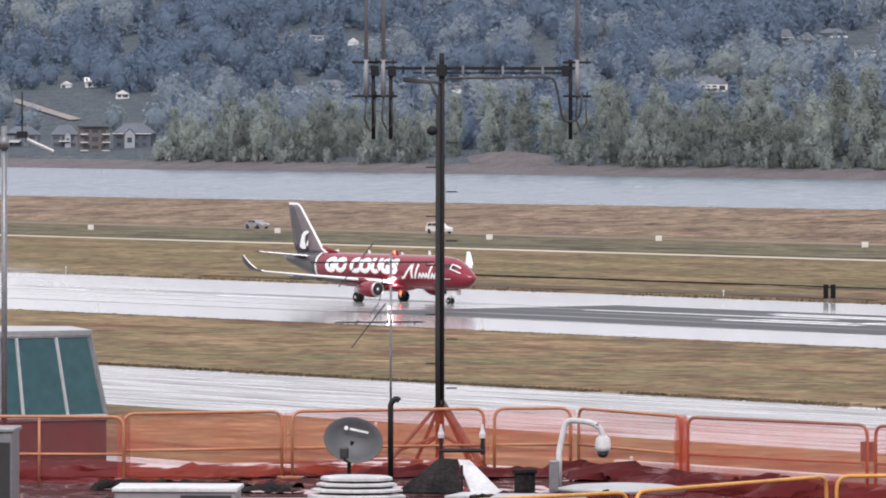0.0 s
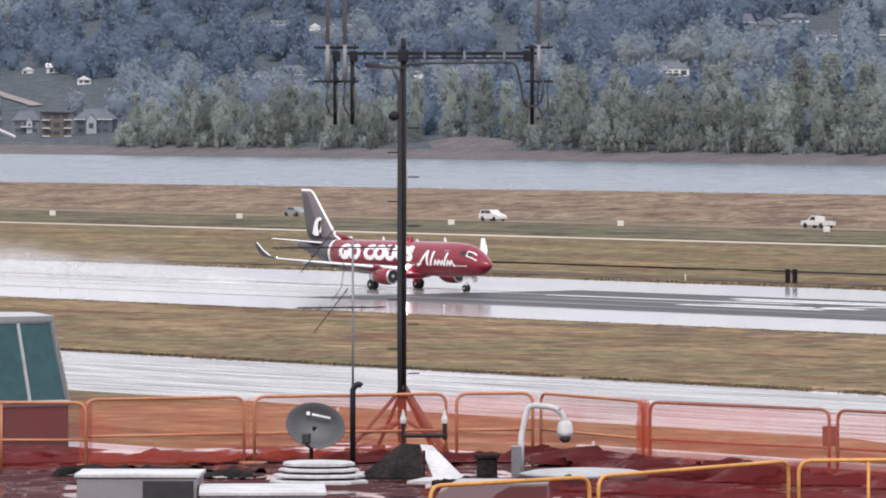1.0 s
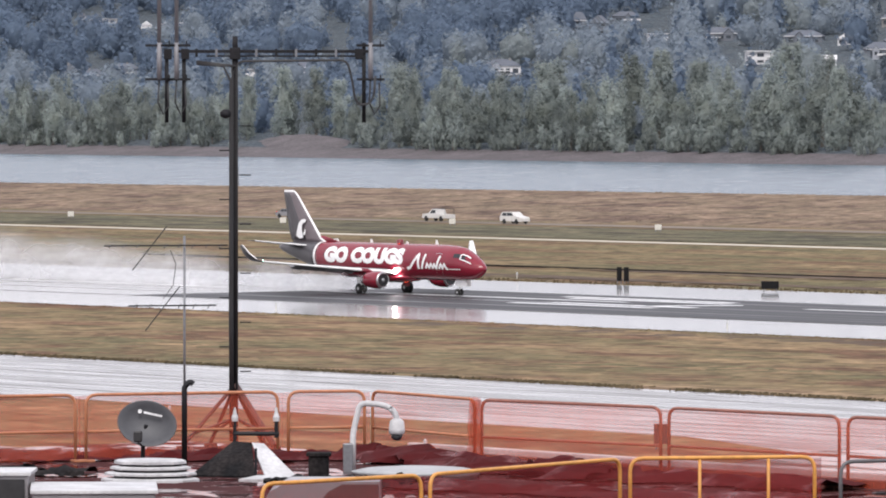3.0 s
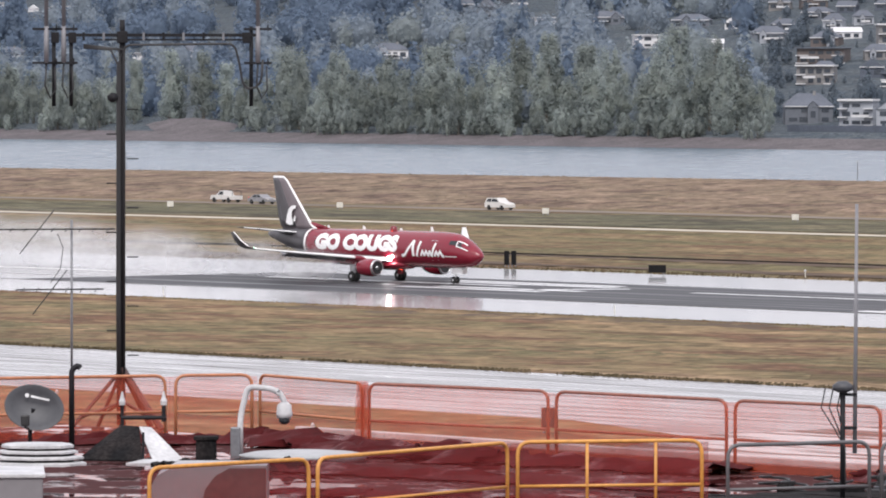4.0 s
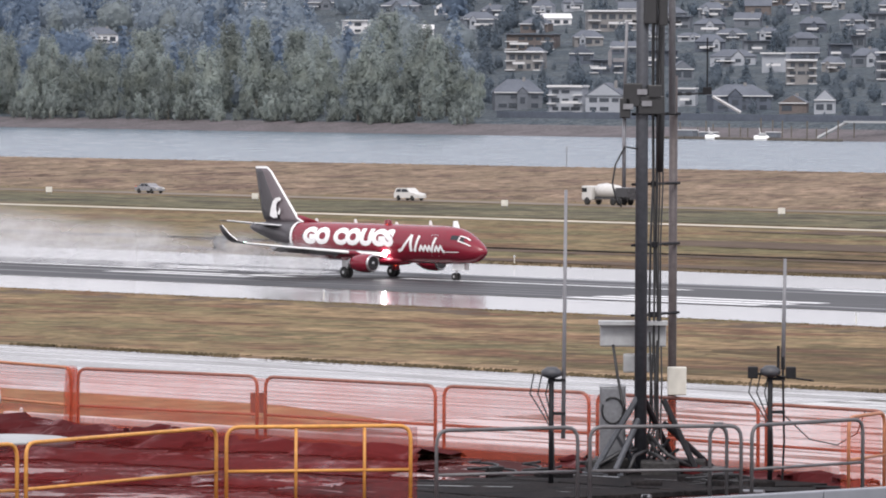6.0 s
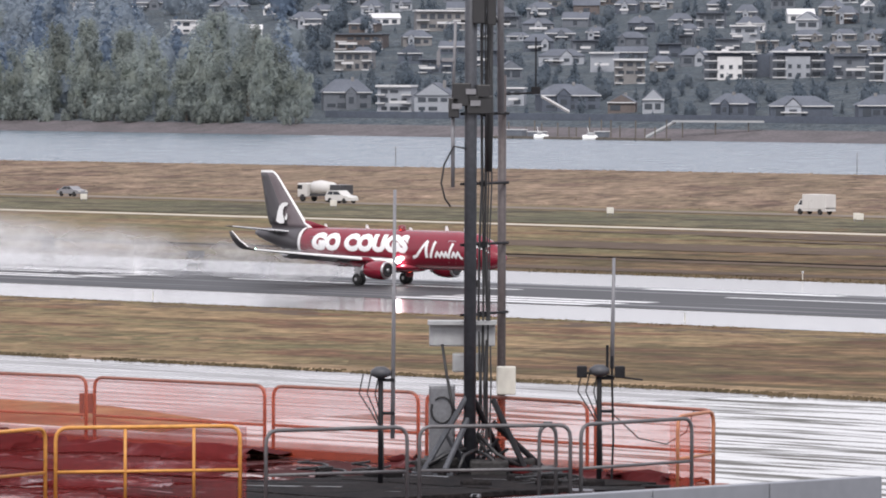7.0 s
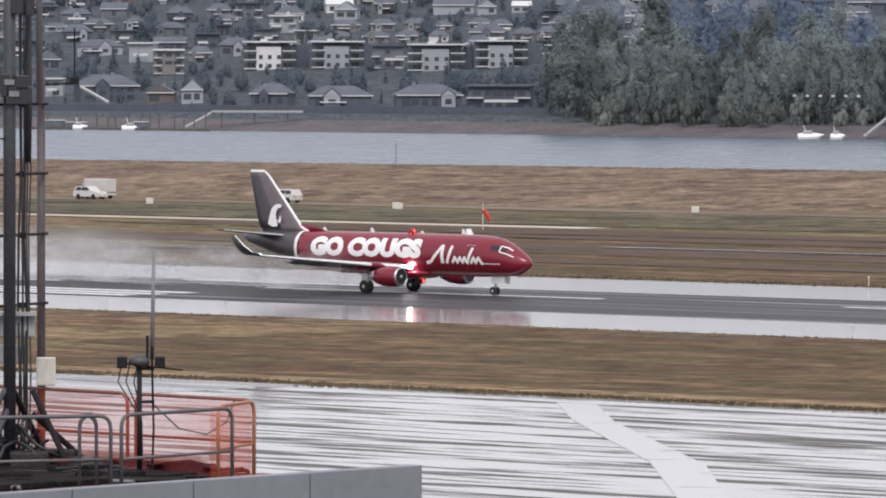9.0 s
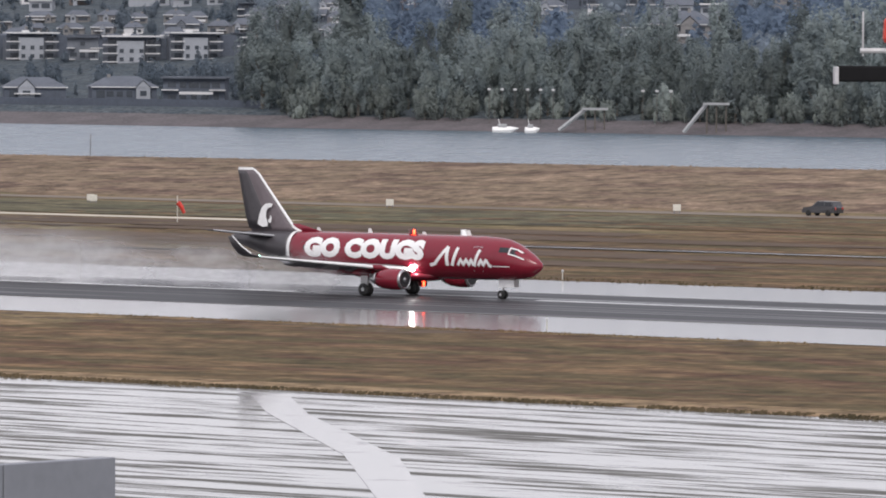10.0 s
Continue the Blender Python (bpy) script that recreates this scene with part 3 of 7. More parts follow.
        wheel("tyre", -15.3, s * 2.6, 0.5, 0.34, leg)
        wheel("tyre", -15.3, s * 3.08, 0.5, 0.34, leg)
    # nose gear
    bm = bmesh.new()
    tube(bm, [(-3.75, 0, 1.7), (-3.9, 0, 0.35)], 0.08, 10)
    tube(bm, [(-2.7, 0, 1.5), (-3.8, 0, 0.8)], 0.05, 8)
    box(bm, -3.9, 0, 0.35, 0.1, 0.5, 0.1)
    leg = part("nose_gear", bm, CHROME, jet, "pale nose gear leg")
    for y in (-0.2, 0.2):
        wheel("tyre", -3.9, y, 0.34, 0.2, leg)
    for y in (-0.32, 0.32):
        bm = bmesh.new()
        box(bm, -3.3, y, 1.2, 1.5, 0.03, 0.55)
        part("gear_door", bm, WHITE, leg, "white gear door")
    # fin
    side = (0, 1, 0)
    bm = blade(bmesh.new(), [((-24.6, 0, 4.65), 5.0, 0.5, side), ((-25.3, 0, 5.1), 4.4, 0.46, side), ((-28.9, 0, 9.2), 2.05, 0.24, side), ((-29.35, 0, 9.55), 1.7, 0.2, side)])
    fin = part("fin", bm, FIN_GREY, jet, "mauve-grey tail fin with pale emblem", True)
    bm = blade(bmesh.new(), [((-27.2, 0, 4.9), 2.65, 0.62, side), ((-27.8, 0, 5.7), 2.4, 0.54, side), ((-29.85, 0, 9.2), 1.15, 0.3, side), ((-30.15, 0, 9.5), 0.95, 0.24, side)])
    part("rudder", bm, CHARCOAL, fin, "dark charcoal rudder", True)
    bm = bmesh.new()
    tube(bm, [(-24.2, 0, 4.62), (-25.2, 0, 5.1), (-28.88, 0, 9.25), (-29.4, 0, 9.62)], [0.15, 0.12, 0.09, 0.08], 8)
    part("fin_edge", bm, WHITE, fin, "white fin leading edge")
    bm = blade(bmesh.new(), [((-29.3, 0, 9.55), 1.75, 0.24, side), ((-29.5, 0, 9.75), 1.5, 0.14, side)])
    part("fin_cap", bm, WHITE, fin, "white fin cap")
    bm = blade(bmesh.new(), [((-21.8, 0, 4.72), 4.0, 0.22, side), ((-24.6, 0, 5.35), 1.6, 0.16, side)])
    part("dorsal_fin", bm, RED, fin, "", True)
    for s in (-1, 1):
        # plain emblem on the fin: a filled head shape with a dark hollow
        bm = bmesh.new()
        for outline in (((-27.96, 5.07), (-27.77, 5.83), (-27.53, 6.38), (-27.17, 6.68), (-26.66, 6.76), (-26.39, 6.68), (-26.5, 6.44), (-26.85, 6.37), (-27.04, 6.1), (-27.07, 5.69), (-26.91, 5.25), (-26.88, 4.9), (-27.45, 4.85)),
                        ((-26.6, 5.83), (-26.47, 5.62), (-26.53, 5.21), (-26.79, 5.17), (-26.85, 5.42), (-26.69, 5.53))):
            bm.faces.new([bm.verts.new((x - 0.75, s * 0.33, z + 0.2)) for x, z in outline])
        part("emblem", bm, WHITE, fin, "plain white emblem")
        # slogan
        bm = flat_text("GO COUGS", 2.35, 0.18)
        xs = [v.co.x for v in bm.verts]
        lo, wide = min(xs), max(xs) - min(xs)
        for v in bm.verts:
            q = (v.co.x - lo) / wide
            v.co = Vector((-22.9 + 12.3 * q if s < 0 else -10.6 - 12.3 * q, 0, 3.0 + v.co.y * 0.78))
        bmesh.ops.subdivide_edges(bm, edges=[e for e in bm.edges if e.calc_length() > 0.35], cuts=2, use_grid_fill=False)
        bmesh.ops.triangulate(bm, faces=bm.faces)
        part("slogan", on_hull(bm, s), WHITE, fus, "bold white slogan lettering")
        # airline name as plain slanted strokes
        a = -10.0 if s < 0 else -4.0
        k = 1 if s < 0 else -1
        def pen(pts, w):
            fine = []
            for p, q in zip(pts, pts[1:]):
                fine += [(p[0] + (q[0] - p[0]) * i / 4, p[1] + (q[1] - p[1]) * i / 4) for i in range(4)]
            fine.append(pts[-1])
            bm = ribbon(bmesh.new(), [(a + k * x, 2.5 + (z - 2.3) * 0.84) for x, z in fine], w * 1.3)
            part("name_stroke", on_hull(bm, s), WHITE, fus, "white stroke of a script name")
        pen([(0.0, 2.3), (0.5, 2.45), (1.1, 3.2), (1.75, 4.05)], 0.2)
        pen([(1.75, 4.05), (1.7, 3.1), (1.75, 2.3)], 0.26)
        pen([(2.2, 2.3), (2.5, 3.2), (2.75, 4.0)], 0.22)
        pen([(2.8, 2.35), (3.1, 2.95), (3.35, 2.4), (3.65, 2.95), (3.9, 2.4), (4.15, 2.95), (4.35, 2.4)], 0.19)
        pen([(4.4, 2.3), (4.65, 3.1), (4.95, 3.85)], 0.2)
        pen([(4.8, 2.35), (5.1, 2.95), (5.3, 2.4), (5.6, 2.95), (5.9, 2.4), (6.1, 2.35)], 0.19)
        bm = bmesh.new()
        ribbon(bm, [(a + k * x, 2.55) for x in (6.2, 6.7, 7.2, 7.7)], 0.07)
        part("small_script", on_hull(bm, s), WHITE, fus, "thin white line of small script")
        # windscreens
        bm = bmesh.new()
        ribbon(bm, [(-1.3, 3.38), (-1.8, 3.6), (-2.35, 3.76)], 0.42)
        ribbon(bm, [(-2.52, 3.8), (-2.9, 3.84), (-3.3, 3.84)], 0.38)
        for v in bm.verts:
            v.co.y = s * side_y(-v.co.x, v.co.z, 0.02)
        part("cockpit_window", bm, COCKPIT, fus, "dark cockpit side windows")
        bm = bmesh.new()
        ribbon(bm, [(-1.15, 3.12), (-1.75, 3.36), (-2.42, 3.54)], 0.08)
        ribbon(bm, [(-1.42, 3.62), (-1.85, 3.84), (-2.42, 3.99)], 0.07)
        ribbon(bm, [(-2.43, 3.52), (-2.42, 3.76), (-2.43, 4.0)], 0.1)
        for v in bm.verts:
            v.co.y = s * side_y(-v.co.x, v.co.z, 0.028)
        part("window_frame", bm, WHITE, fus, "pale cockpit window frame")
        # cabin windows, doors
        bm = bmesh.new()
        ribbon(bm, [(-22.94, 3.42), (-22.94, 3.58), (-22.94, 3.76)], 0.24)
        part("cabin_window", on_hull(bm, s, 0.008), COCKPIT, fus)
        for x in (-5.3, -22.9):
            bm = bmesh.new()
            for q in (-0.42, 0.42):
                ribbon(bm, [(x + q, 2.1), (x + q, 3.0), (x + q, 4.0)], 0.035)
            ribbon(bm, [(x - 0.42, 4.0), (x, 4.03), (x + 0.42, 4.0)], 0.035)
            part("door_outline", on_hull(bm, s, 0.009), METAL if x > -10 else CHARCOAL, fus, "thin cabin door outline")
    # antennas on the roof
    for x, h in ((-7.0, 0.42), (-11.5, 0.2), (-17.0, 0.34), (-22.3, 0.3)):
        bm = blade(bmesh.new(), [((-0.0 + x, 0, 4.78), 0.5, 0.06, side), ((x - 0.2, 0, 4.82 + h), 0.25, 0.03, side)])
        part("antenna", bm, WHITE, fus, "white blade antenna")
    # landing lights in the wing roots
    for s in (-1, 1):
        bm = lathe(bmesh.new(), [(0.02, 0.16), (0.16, 0.12), (0.25, 0.0), (0.2, -0.1)], Matrix.Translation((-11.75, s * 1.5, 2.2)) @ Matrix.Rotation(radians(90), 4, "Y"), 14)
        part("landing_light", bm, LANDING, jet, "glowing landing light", True)
    bm = lathe(bmesh.new(), [(0.02, 0.08), (0.1, 0.05), (0.13, 0.0)], Matrix.Translation((-3.6, 0, 1.05)) @ Matrix.Rotation(radians(90), 4, "Y"), 12)
    part("taxi_light", bm, material("taxi light", (0.9, 0.9, 0.9), 0.2, glow=(1, 0.97, 0.95), power=4), jet, "taxi light", True)
    bm = lathe(bmesh.new(), [(0.02, 0.05), (0.05, 0.03), (0.06, 0.0)], Matrix.Translation((-17.4, -13.15, 3.28)), 10)
    part("wing_light", bm, material("green wing light", (0.2, 0.8, 0.5), 0.2, glow=(0.55, 1, 0.8), power=8), jet, "green wing tip light", True)
    # turning beacons: a glowing lamp in an added drum, one narrow opening timing flashes
    made = []
    for x, z, flip in ((-12.9, 4.80, 1), (-11.9, 1.14, -1)):
        bm = bmesh.new()
        rows = [[bm.verts.new((0.34 * math.cos(q), 0.34 * math.sin(q), h * flip)) for q in (radians(15 + 330 * k / 18) for k in range(19))] for h in (0.0, 0.36)]
        for k in range(18):
            bm.faces.new((rows[0][k], rows[0][k + 1], rows[1][k + 1], rows[1][k]))
        cap = bm.verts.new((0, 0, 0.44 * flip))
        for k in range(18):
            bm.faces.new((rows[1][k], rows[1][k + 1], cap))
        b = part("beacon", bm, BEACON_SHROUD, jet, "turning red drum added to time the beacon", True)
        b.matrix_basis = pose(x, 0, z)
        bm = lathe(bmesh.new(), [(0.1, 0.02 * flip), (0.22, 0.1 * flip), (0.22, 0.3 * flip), (0.1, 0.36 * flip)], None, 16)
        part("lamp", bm, BEACON, b, "glowing red lamp", True)
        made.append((b, x, z))
    return jet, made


airliner, beacons = build_airliner()
# ---- the terminal roof in the foreground ----
ROOF_Z, RAIL_Z = 14.3, 15.27


def terminal():
    t = thing("terminal_building", pose(0, 0, 0), "low terminal building with a wet dark red membrane roof", "building")
    bm = bmesh.new()
    box(bm, -110, 38, ROOF_Z / 2 - 0.15, 56.0, 38.6, ROOF_Z - 0.3)
    box(bm, -79.65, 40, ROOF_Z / 2 - 0.15, 4.7, 42.6, ROOF_Z - 0.3)
    box(bm, -67.45, 40.8, ROOF_Z / 2 - 0.15, 19.7, 41.8, ROOF_Z - 0.3)
    box(bm, -55.65, 39.6, ROOF_Z / 2 - 0.15, 3.7, 38.8, ROOF_Z - 0.3)
    part("wall", bm, PARAPET, t, "grey terminal wall")
    for x, y, sx, sy, mat in ((-110, 38, 56.2, 39.0, ROOF), (-79.65, 40, 4.5, 43.0, ROOF), (-67.5, 40.8, 19.8, 42.2, ROOF), (-55.7, 39.6, 3.7, 39.2, ROOF_DARK)):
        bm = bmesh.new()
        box(bm, x, y, ROOF_Z - 0.15, sx, sy, 0.3)
        part("roof", bm, mat, t, "dark red wet roof membrane" if mat is ROOF else "black roof membrane")
    # pale coping along the far edge and a brown curb before it
    bm = bmesh.new()
    box(bm, -68.2, 61.85, ROOF_Z + 0.09, 17.0, 0.14, 0.18, bevel=0.02)
    part("coping", bm, UNIT_WHITE, t, "pale metal roof coping")
    bm = bmesh.new()
    box(bm, -68.2, 61.62, ROOF_Z + 0.05, 17.0, 0.2, 0.1)
    part("roof_curb", bm, MAST_RED, t, "rust-brown roof curb")
    # parapet panels of the near edge
    bm = bmesh.new()
    box(bm, -53.82, 39.6, ROOF_Z + 0.19, 0.22, 39.5, 0.46)
    part("parapet", bm, PARAPET, t, "grey parapet")
    bm = bmesh.new()
    box(bm, 0, 0, 0, 0.05, 1.95, 5.0, bevel=0.012)
    first = part("panel", bm, PARAPET, t)
    first.location = (-53.67, 58.34, ROOF_Z - 2.07)
    for k in range(1, 19):
        ob = new("panel", first.data)
        ob.parent = t
        ob.location = (-53.67, 58.34 - 1.975 * k, ROOF_Z - 2.07)
    return t


terminal()


def rail_panel(a, b, mat, name="safety_rail", net=True, dense=False, mids=(), label="", z0=None, top=None, feet=True, front=False):
    """One guard rail panel between two points of the plan: a rounded outer tube, a mid rail, feet, and netting tied to it."""
    z0 = ROOF_Z if z0 is None else z0
    top = RAIL_Z if top is None else top
    d = Vector((b[0] - a[0], b[1] - a[1], 0))
    long = d.length
    ang = math.degrees(math.atan2(d.y, d.x))
    t = thing(name, pose(a[0], a[1], z0, 0, 0, ang), label or "orange tubular safety rail panel hung with netting", "safety rail", "roof safety rails")
    h = top - z0
    bm = bmesh.new()
    tube(bm, bend([(0.04, 0, 0.02), (0.04, 0, h), (long - 0.04, 0, h), (long - 0.04, 0, 0.02)], 0.16), 0.024, 8)
    part("outer_tube", bm, mat, t, "", True)
    bm = bmesh.new()
    tube(bm, [(0.04, 0, h * 0.45), (long - 0.04, 0, h * 0.45)], 0.02, 8)
    part("mid_rail", bm, mat, t, "", True)
    for q in mids:
        bm = bmesh.new()
        tube(bm, [(long * q, 0, 0.02), (long * q, 0, h)], 0.02, 8)
        part("post", bm, mat, t, "", True)
    if feet:
        for x in (0.04, long - 0.04):
            bm = bmesh.new()
            box(bm, x, 0, 0.02, 0.16, 0.42, 0.035, bevel=0.008)
            part("foot_plate", bm, mat, t)
    if net:
        n, rows = max(3, int(long / 0.25)), 2
        verts = []
        for j in range(rows + 1):
            for i in range(n + 1):
                x = -0.05 + (long + 0.1) * i / n
                verts.append((x, (-0.06 if front else 0.05) + 0.03 * noise.noise(Vector((x * 1.2 + a[0], 0.5, a[1]))), h * j / rows * 0.97 + 0.01))
        faces = [(j * (n + 1) + i, j * (n + 1) + i + 1, (j + 1) * (n + 1) + i + 1, (j + 1) * (n + 1) + i) for j in range(rows) for i in range(n)]
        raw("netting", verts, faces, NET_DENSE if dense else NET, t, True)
    return t


def rail_run(points, mat, gap=0.08, **kw):
    for a, b in zip(points, points[1:]):
        a, b = Vector(a), Vector(b)
        u = (b - a).normalized() * gap / 2
        rail_panel(a + u, b - u, mat, **kw)


rail_run([(-79.6, 52.4), (-78.15, 54.1)], RAIL_ORANGE, mids=(0.42,), dense=True)
rail_run([(-79.0, 54.5), (-78.22, 56.93), (-77.2, 59.85), (-76.6, 61.0)], RAIL_ORANGE)
rail_run([(-76.6, 61.0), (-73.5, 60.5)], RAIL_ORANGE)
rail_run([(-73.5, 60.5), (-70.0, 61.0), (-66.55, 61.2), (-63.85, 61.5), (-60.5, 61.3), (-58.15, 61.2)], RAIL_MUTED, front=True)
rail_run([(-58.1, 61.1), (-57.5, 59.75)], RAIL_ORANGE, front=True)
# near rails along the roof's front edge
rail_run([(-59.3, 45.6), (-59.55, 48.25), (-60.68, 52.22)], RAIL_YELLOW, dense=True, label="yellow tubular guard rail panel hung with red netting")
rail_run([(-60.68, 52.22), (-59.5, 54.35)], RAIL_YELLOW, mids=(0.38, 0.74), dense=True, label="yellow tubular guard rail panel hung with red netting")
rail_run([(-58.55, 53.7), (-58.0, 55.7), (-57.0, 57.5), (-57.15, 59.75)], RAIL_GREY, net=False, label="grey tubular guard rail panel")
rail_run([(-57.35, 57.1), (-57.2, 57.45)], RAIL_GREY, net=False, feet=False, label="narrow grey hooped ladder rail")
rail_run([(-57.55, 57.3), (-57.4, 57.65)], RAIL_GREY, net=False, feet=False, label="narrow grey hooped ladder rail")
# ---- the far bank: houses on the hill, woods on the shore ----
def heading(bearing):
    """Unit vector in the plan for a bearing in degrees to the right of the first view."""
    a = radians(142.614 - bearing)
    return math.cos(a), math.sin(a)


def on_slope(bearing, rise):
    """Where the line of sight at that bearing and rise (degrees) meets the far bank."""
    c, s = heading(bearing)
    d = 1402 / s
    while d < 4700:
        z = EYE + d * math.tan(radians(rise))
        if hill_height(d * c, d * s) >= z:
            break
        d += 4.0
    return d * c, d * s, hill_height(d * c, d * s), d


# most walls and the shingles are greyed and blued to stand for haze
WALLS = {"bright": material("fresh white house paint", (0.62, 0.62, 0.63), 0.6, vary=0.06, scale=5),
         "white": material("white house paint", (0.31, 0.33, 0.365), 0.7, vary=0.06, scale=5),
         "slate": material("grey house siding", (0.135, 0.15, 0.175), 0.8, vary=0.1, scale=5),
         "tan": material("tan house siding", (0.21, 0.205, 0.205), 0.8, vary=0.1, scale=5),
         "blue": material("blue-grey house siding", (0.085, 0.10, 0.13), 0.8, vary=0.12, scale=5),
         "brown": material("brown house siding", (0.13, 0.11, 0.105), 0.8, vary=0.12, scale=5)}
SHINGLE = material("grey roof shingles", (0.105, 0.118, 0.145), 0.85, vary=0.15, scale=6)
SHINGLE_PALE = material("pale roof edge", (0.6, 0.6, 0.61), 0.7, vary=0.05, scale=6)
PANE = material("dark house window", (0.05, 0.06, 0.075), 0.25, vary=0.15, scale=4)
HOUSES = []
HOUSE_LABEL = {"gable": "gabled house on the wooded hillside", "hip": "hip-roofed house on the hillside",
               "flat": "flat-roofed house with balconies", "condo": "flat-roofed apartment block with balconies"}


def unit_box(name, mat):
    bm = bmesh.new()
    box(bm, 0, 0, 0, 1, 1, 1)
    ob = part(name, bm, mat)
    me = ob.data
    bpy.data.objects.remove(ob)
    return me


PANE_MESH = unit_box("pane", PANE)
SLAB_MESH = unit_box("balcony", SHINGLE_PALE)


def piece(name, me, parent, x, y, z, sx, sy, sz):
    ob = new(name, me)
    ob.parent = parent
    ob.location, ob.scale = (x, y, z), (sx, sy, sz)
    return ob


def house(bearing, rise, wide, tall, style, colour):
    """A house where the line of sight meets the hill; wide and tall in thousandths of its distance."""
    x, y, z, d = on_slope(bearing, rise)
    if (bearing < 5.3 or random.random() < 0.1) and colour in ("white", "tan"):
        colour = "bright"
    w, h = wide * d / 1000, max(3.2, tall * d / 1000)
    HOUSES.append((bearing, wide / 2, d))
    c, s = heading(bearing)
    turn = math.degrees(math.atan2(s, c)) - 90 + random.uniform(-16, 10)
    deep = min(14.0, max(7.0, w * 0.7))
    t = thing("apartment_block" if style == "condo" else "house", pose(x, y, z, 0, 0, turn), colour.replace("slate", "grey").replace("bright", "bright white").replace("blue", "dark blue-grey") + " " + HOUSE_LABEL[style], "apartment building" if style == "condo" else "house", "hillside houses")
    eave = h * (0.58 if style in ("gable", "hip") else 0.9)
    bm = bmesh.new()
    if style == "condo":
        box(bm, -w * 0.02, deep / 2, eave * 0.43 - 1.5, w * 0.46, deep, eave * 0.86 + 3)
    else:
        box(bm, 0, deep / 2, eave / 2 - 1.5, w * 0.94, deep, eave + 3)
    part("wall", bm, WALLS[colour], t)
    if style == "condo":
        # a dark-coloured band stands for the shade under the roof slab
        bm = bmesh.new()
        box(bm, -w * 0.02, deep / 2 + 1.0, eave * 0.93, w * 0.8, deep - 2.0, eave * 0.14)
        part("eave_shade", bm, WALLS["blue"], t, "recessed band, dark for the shade under the eaves")
        for q in (-1, 1):
            bm = bmesh.new()
            box(bm, q * w * 0.355 - w * 0.01, deep / 2 + 0.9, eave * 0.43 - 1.5, w * 0.25, deep - 1.8, eave * 0.86 + 3)
            part("side_wing", bm, WALLS["slate"], t, "grey recessed wing behind balconies")
    bm = bmesh.new()
    if style == "gable":
        if w > 1.6 * h:
            pts = [(-w / 2, -0.5, eave), (w / 2, -0.5, eave), (w / 2, deep + 0.5, eave), (-w / 2, deep + 0.5, eave), (-w / 2, deep / 2, h), (w / 2, deep / 2, h)]
            vs = [bm.verts.new(p) for p in pts]
            for f in ((0, 1, 5, 4), (2, 3, 4, 5), (0, 4, 3), (1, 2, 5), (0, 3, 2, 1)):
                bm.faces.new([vs[i] for i in f])
        else:
            pts = [(-w / 2, -0.5, eave), (w / 2, -0.5, eave), (w / 2, deep + 0.5, eave), (-w / 2, deep + 0.5, eave), (0, -0.5, h), (0, deep + 0.5, h)]
            vs = [bm.verts.new(p) for p in pts]
            for f in ((1, 2, 5, 4), (3, 0, 4, 5), (0, 1, 4), (2, 3, 5), (0, 3, 2, 1)):
                bm.faces.new([vs[i] for i in f])
            b2 = bmesh.new()
            v2 = [b2.verts.new(p) for p in ((-w * 0.44, -0.54, eave), (w * 0.44, -0.54, eave), (0, -0.54, h * 0.96))]
            b2.faces.new(v2)
            part("gable_end", b2, WALLS[colour], t)
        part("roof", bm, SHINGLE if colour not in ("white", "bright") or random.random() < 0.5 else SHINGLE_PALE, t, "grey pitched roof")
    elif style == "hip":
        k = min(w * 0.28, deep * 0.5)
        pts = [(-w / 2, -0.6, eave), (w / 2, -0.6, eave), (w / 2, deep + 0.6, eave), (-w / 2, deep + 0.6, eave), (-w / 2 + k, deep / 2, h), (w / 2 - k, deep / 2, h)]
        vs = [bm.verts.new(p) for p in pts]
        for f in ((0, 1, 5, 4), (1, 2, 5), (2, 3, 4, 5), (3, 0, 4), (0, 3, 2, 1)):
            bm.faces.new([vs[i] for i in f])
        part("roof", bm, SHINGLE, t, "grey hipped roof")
        if w > 8:
            u, gw = w * random.uniform(-0.28, 0.28), w * random.uniform(0.2, 0.32)
            b2 = bmesh.new()
            vs = [b2.verts.new(p) for p in ((u - gw / 2, -1.5, eave - 0.2), (u + gw / 2, -1.5, eave - 0.2), (u, -1.5, eave + gw * 0.42), (u - gw / 2, deep * 0.4, eave - 0.2), (u + gw / 2, deep * 0.4, eave - 0.2), (u, deep * 0.4, eave + gw * 0.42))]
            for f in ((0, 2, 5, 3), (1, 4, 5, 2), (0, 3, 4, 1), (3, 5, 4)):
                b2.faces.new([vs[i] for i in f])
            part("front_gable", b2, SHINGLE, t, "small front gable roof")
            b2 = bmesh.new()
            box(b2, u, -0.7, eave / 2 - 1.5, gw * 0.86, 1.3, eave + 2.5)
            b2.faces.new([b2.verts.new(p) for p in ((u - gw * 0.43, -1.42, eave - 0.2), (u + gw * 0.43, -1.42, eave - 0.2), (u, -1.42, eave + gw * 0.36))])
            part("bay", b2, WALLS[colour if random.random() < 0.6 else "white"], t, "projecting front bay")
            piece("window", PANE_MESH, t, u, -1.4, eave * 0.55, gw * 0.4, 0.16, eave * 0.35)
        if random.random() < 0.6:
            piece("balcony", SLAB_MESH, t, w * random.uniform(-0.2, 0.2), -1.2, eave * 0.5, w * 0.4, 2.2, 0.35)
    else:
        box(bm, 0, deep / 2 - 0.6, h * 0.94, w, deep + 1.4, h * (0.05 if style == "condo" else 0.075), bevel=0.05)
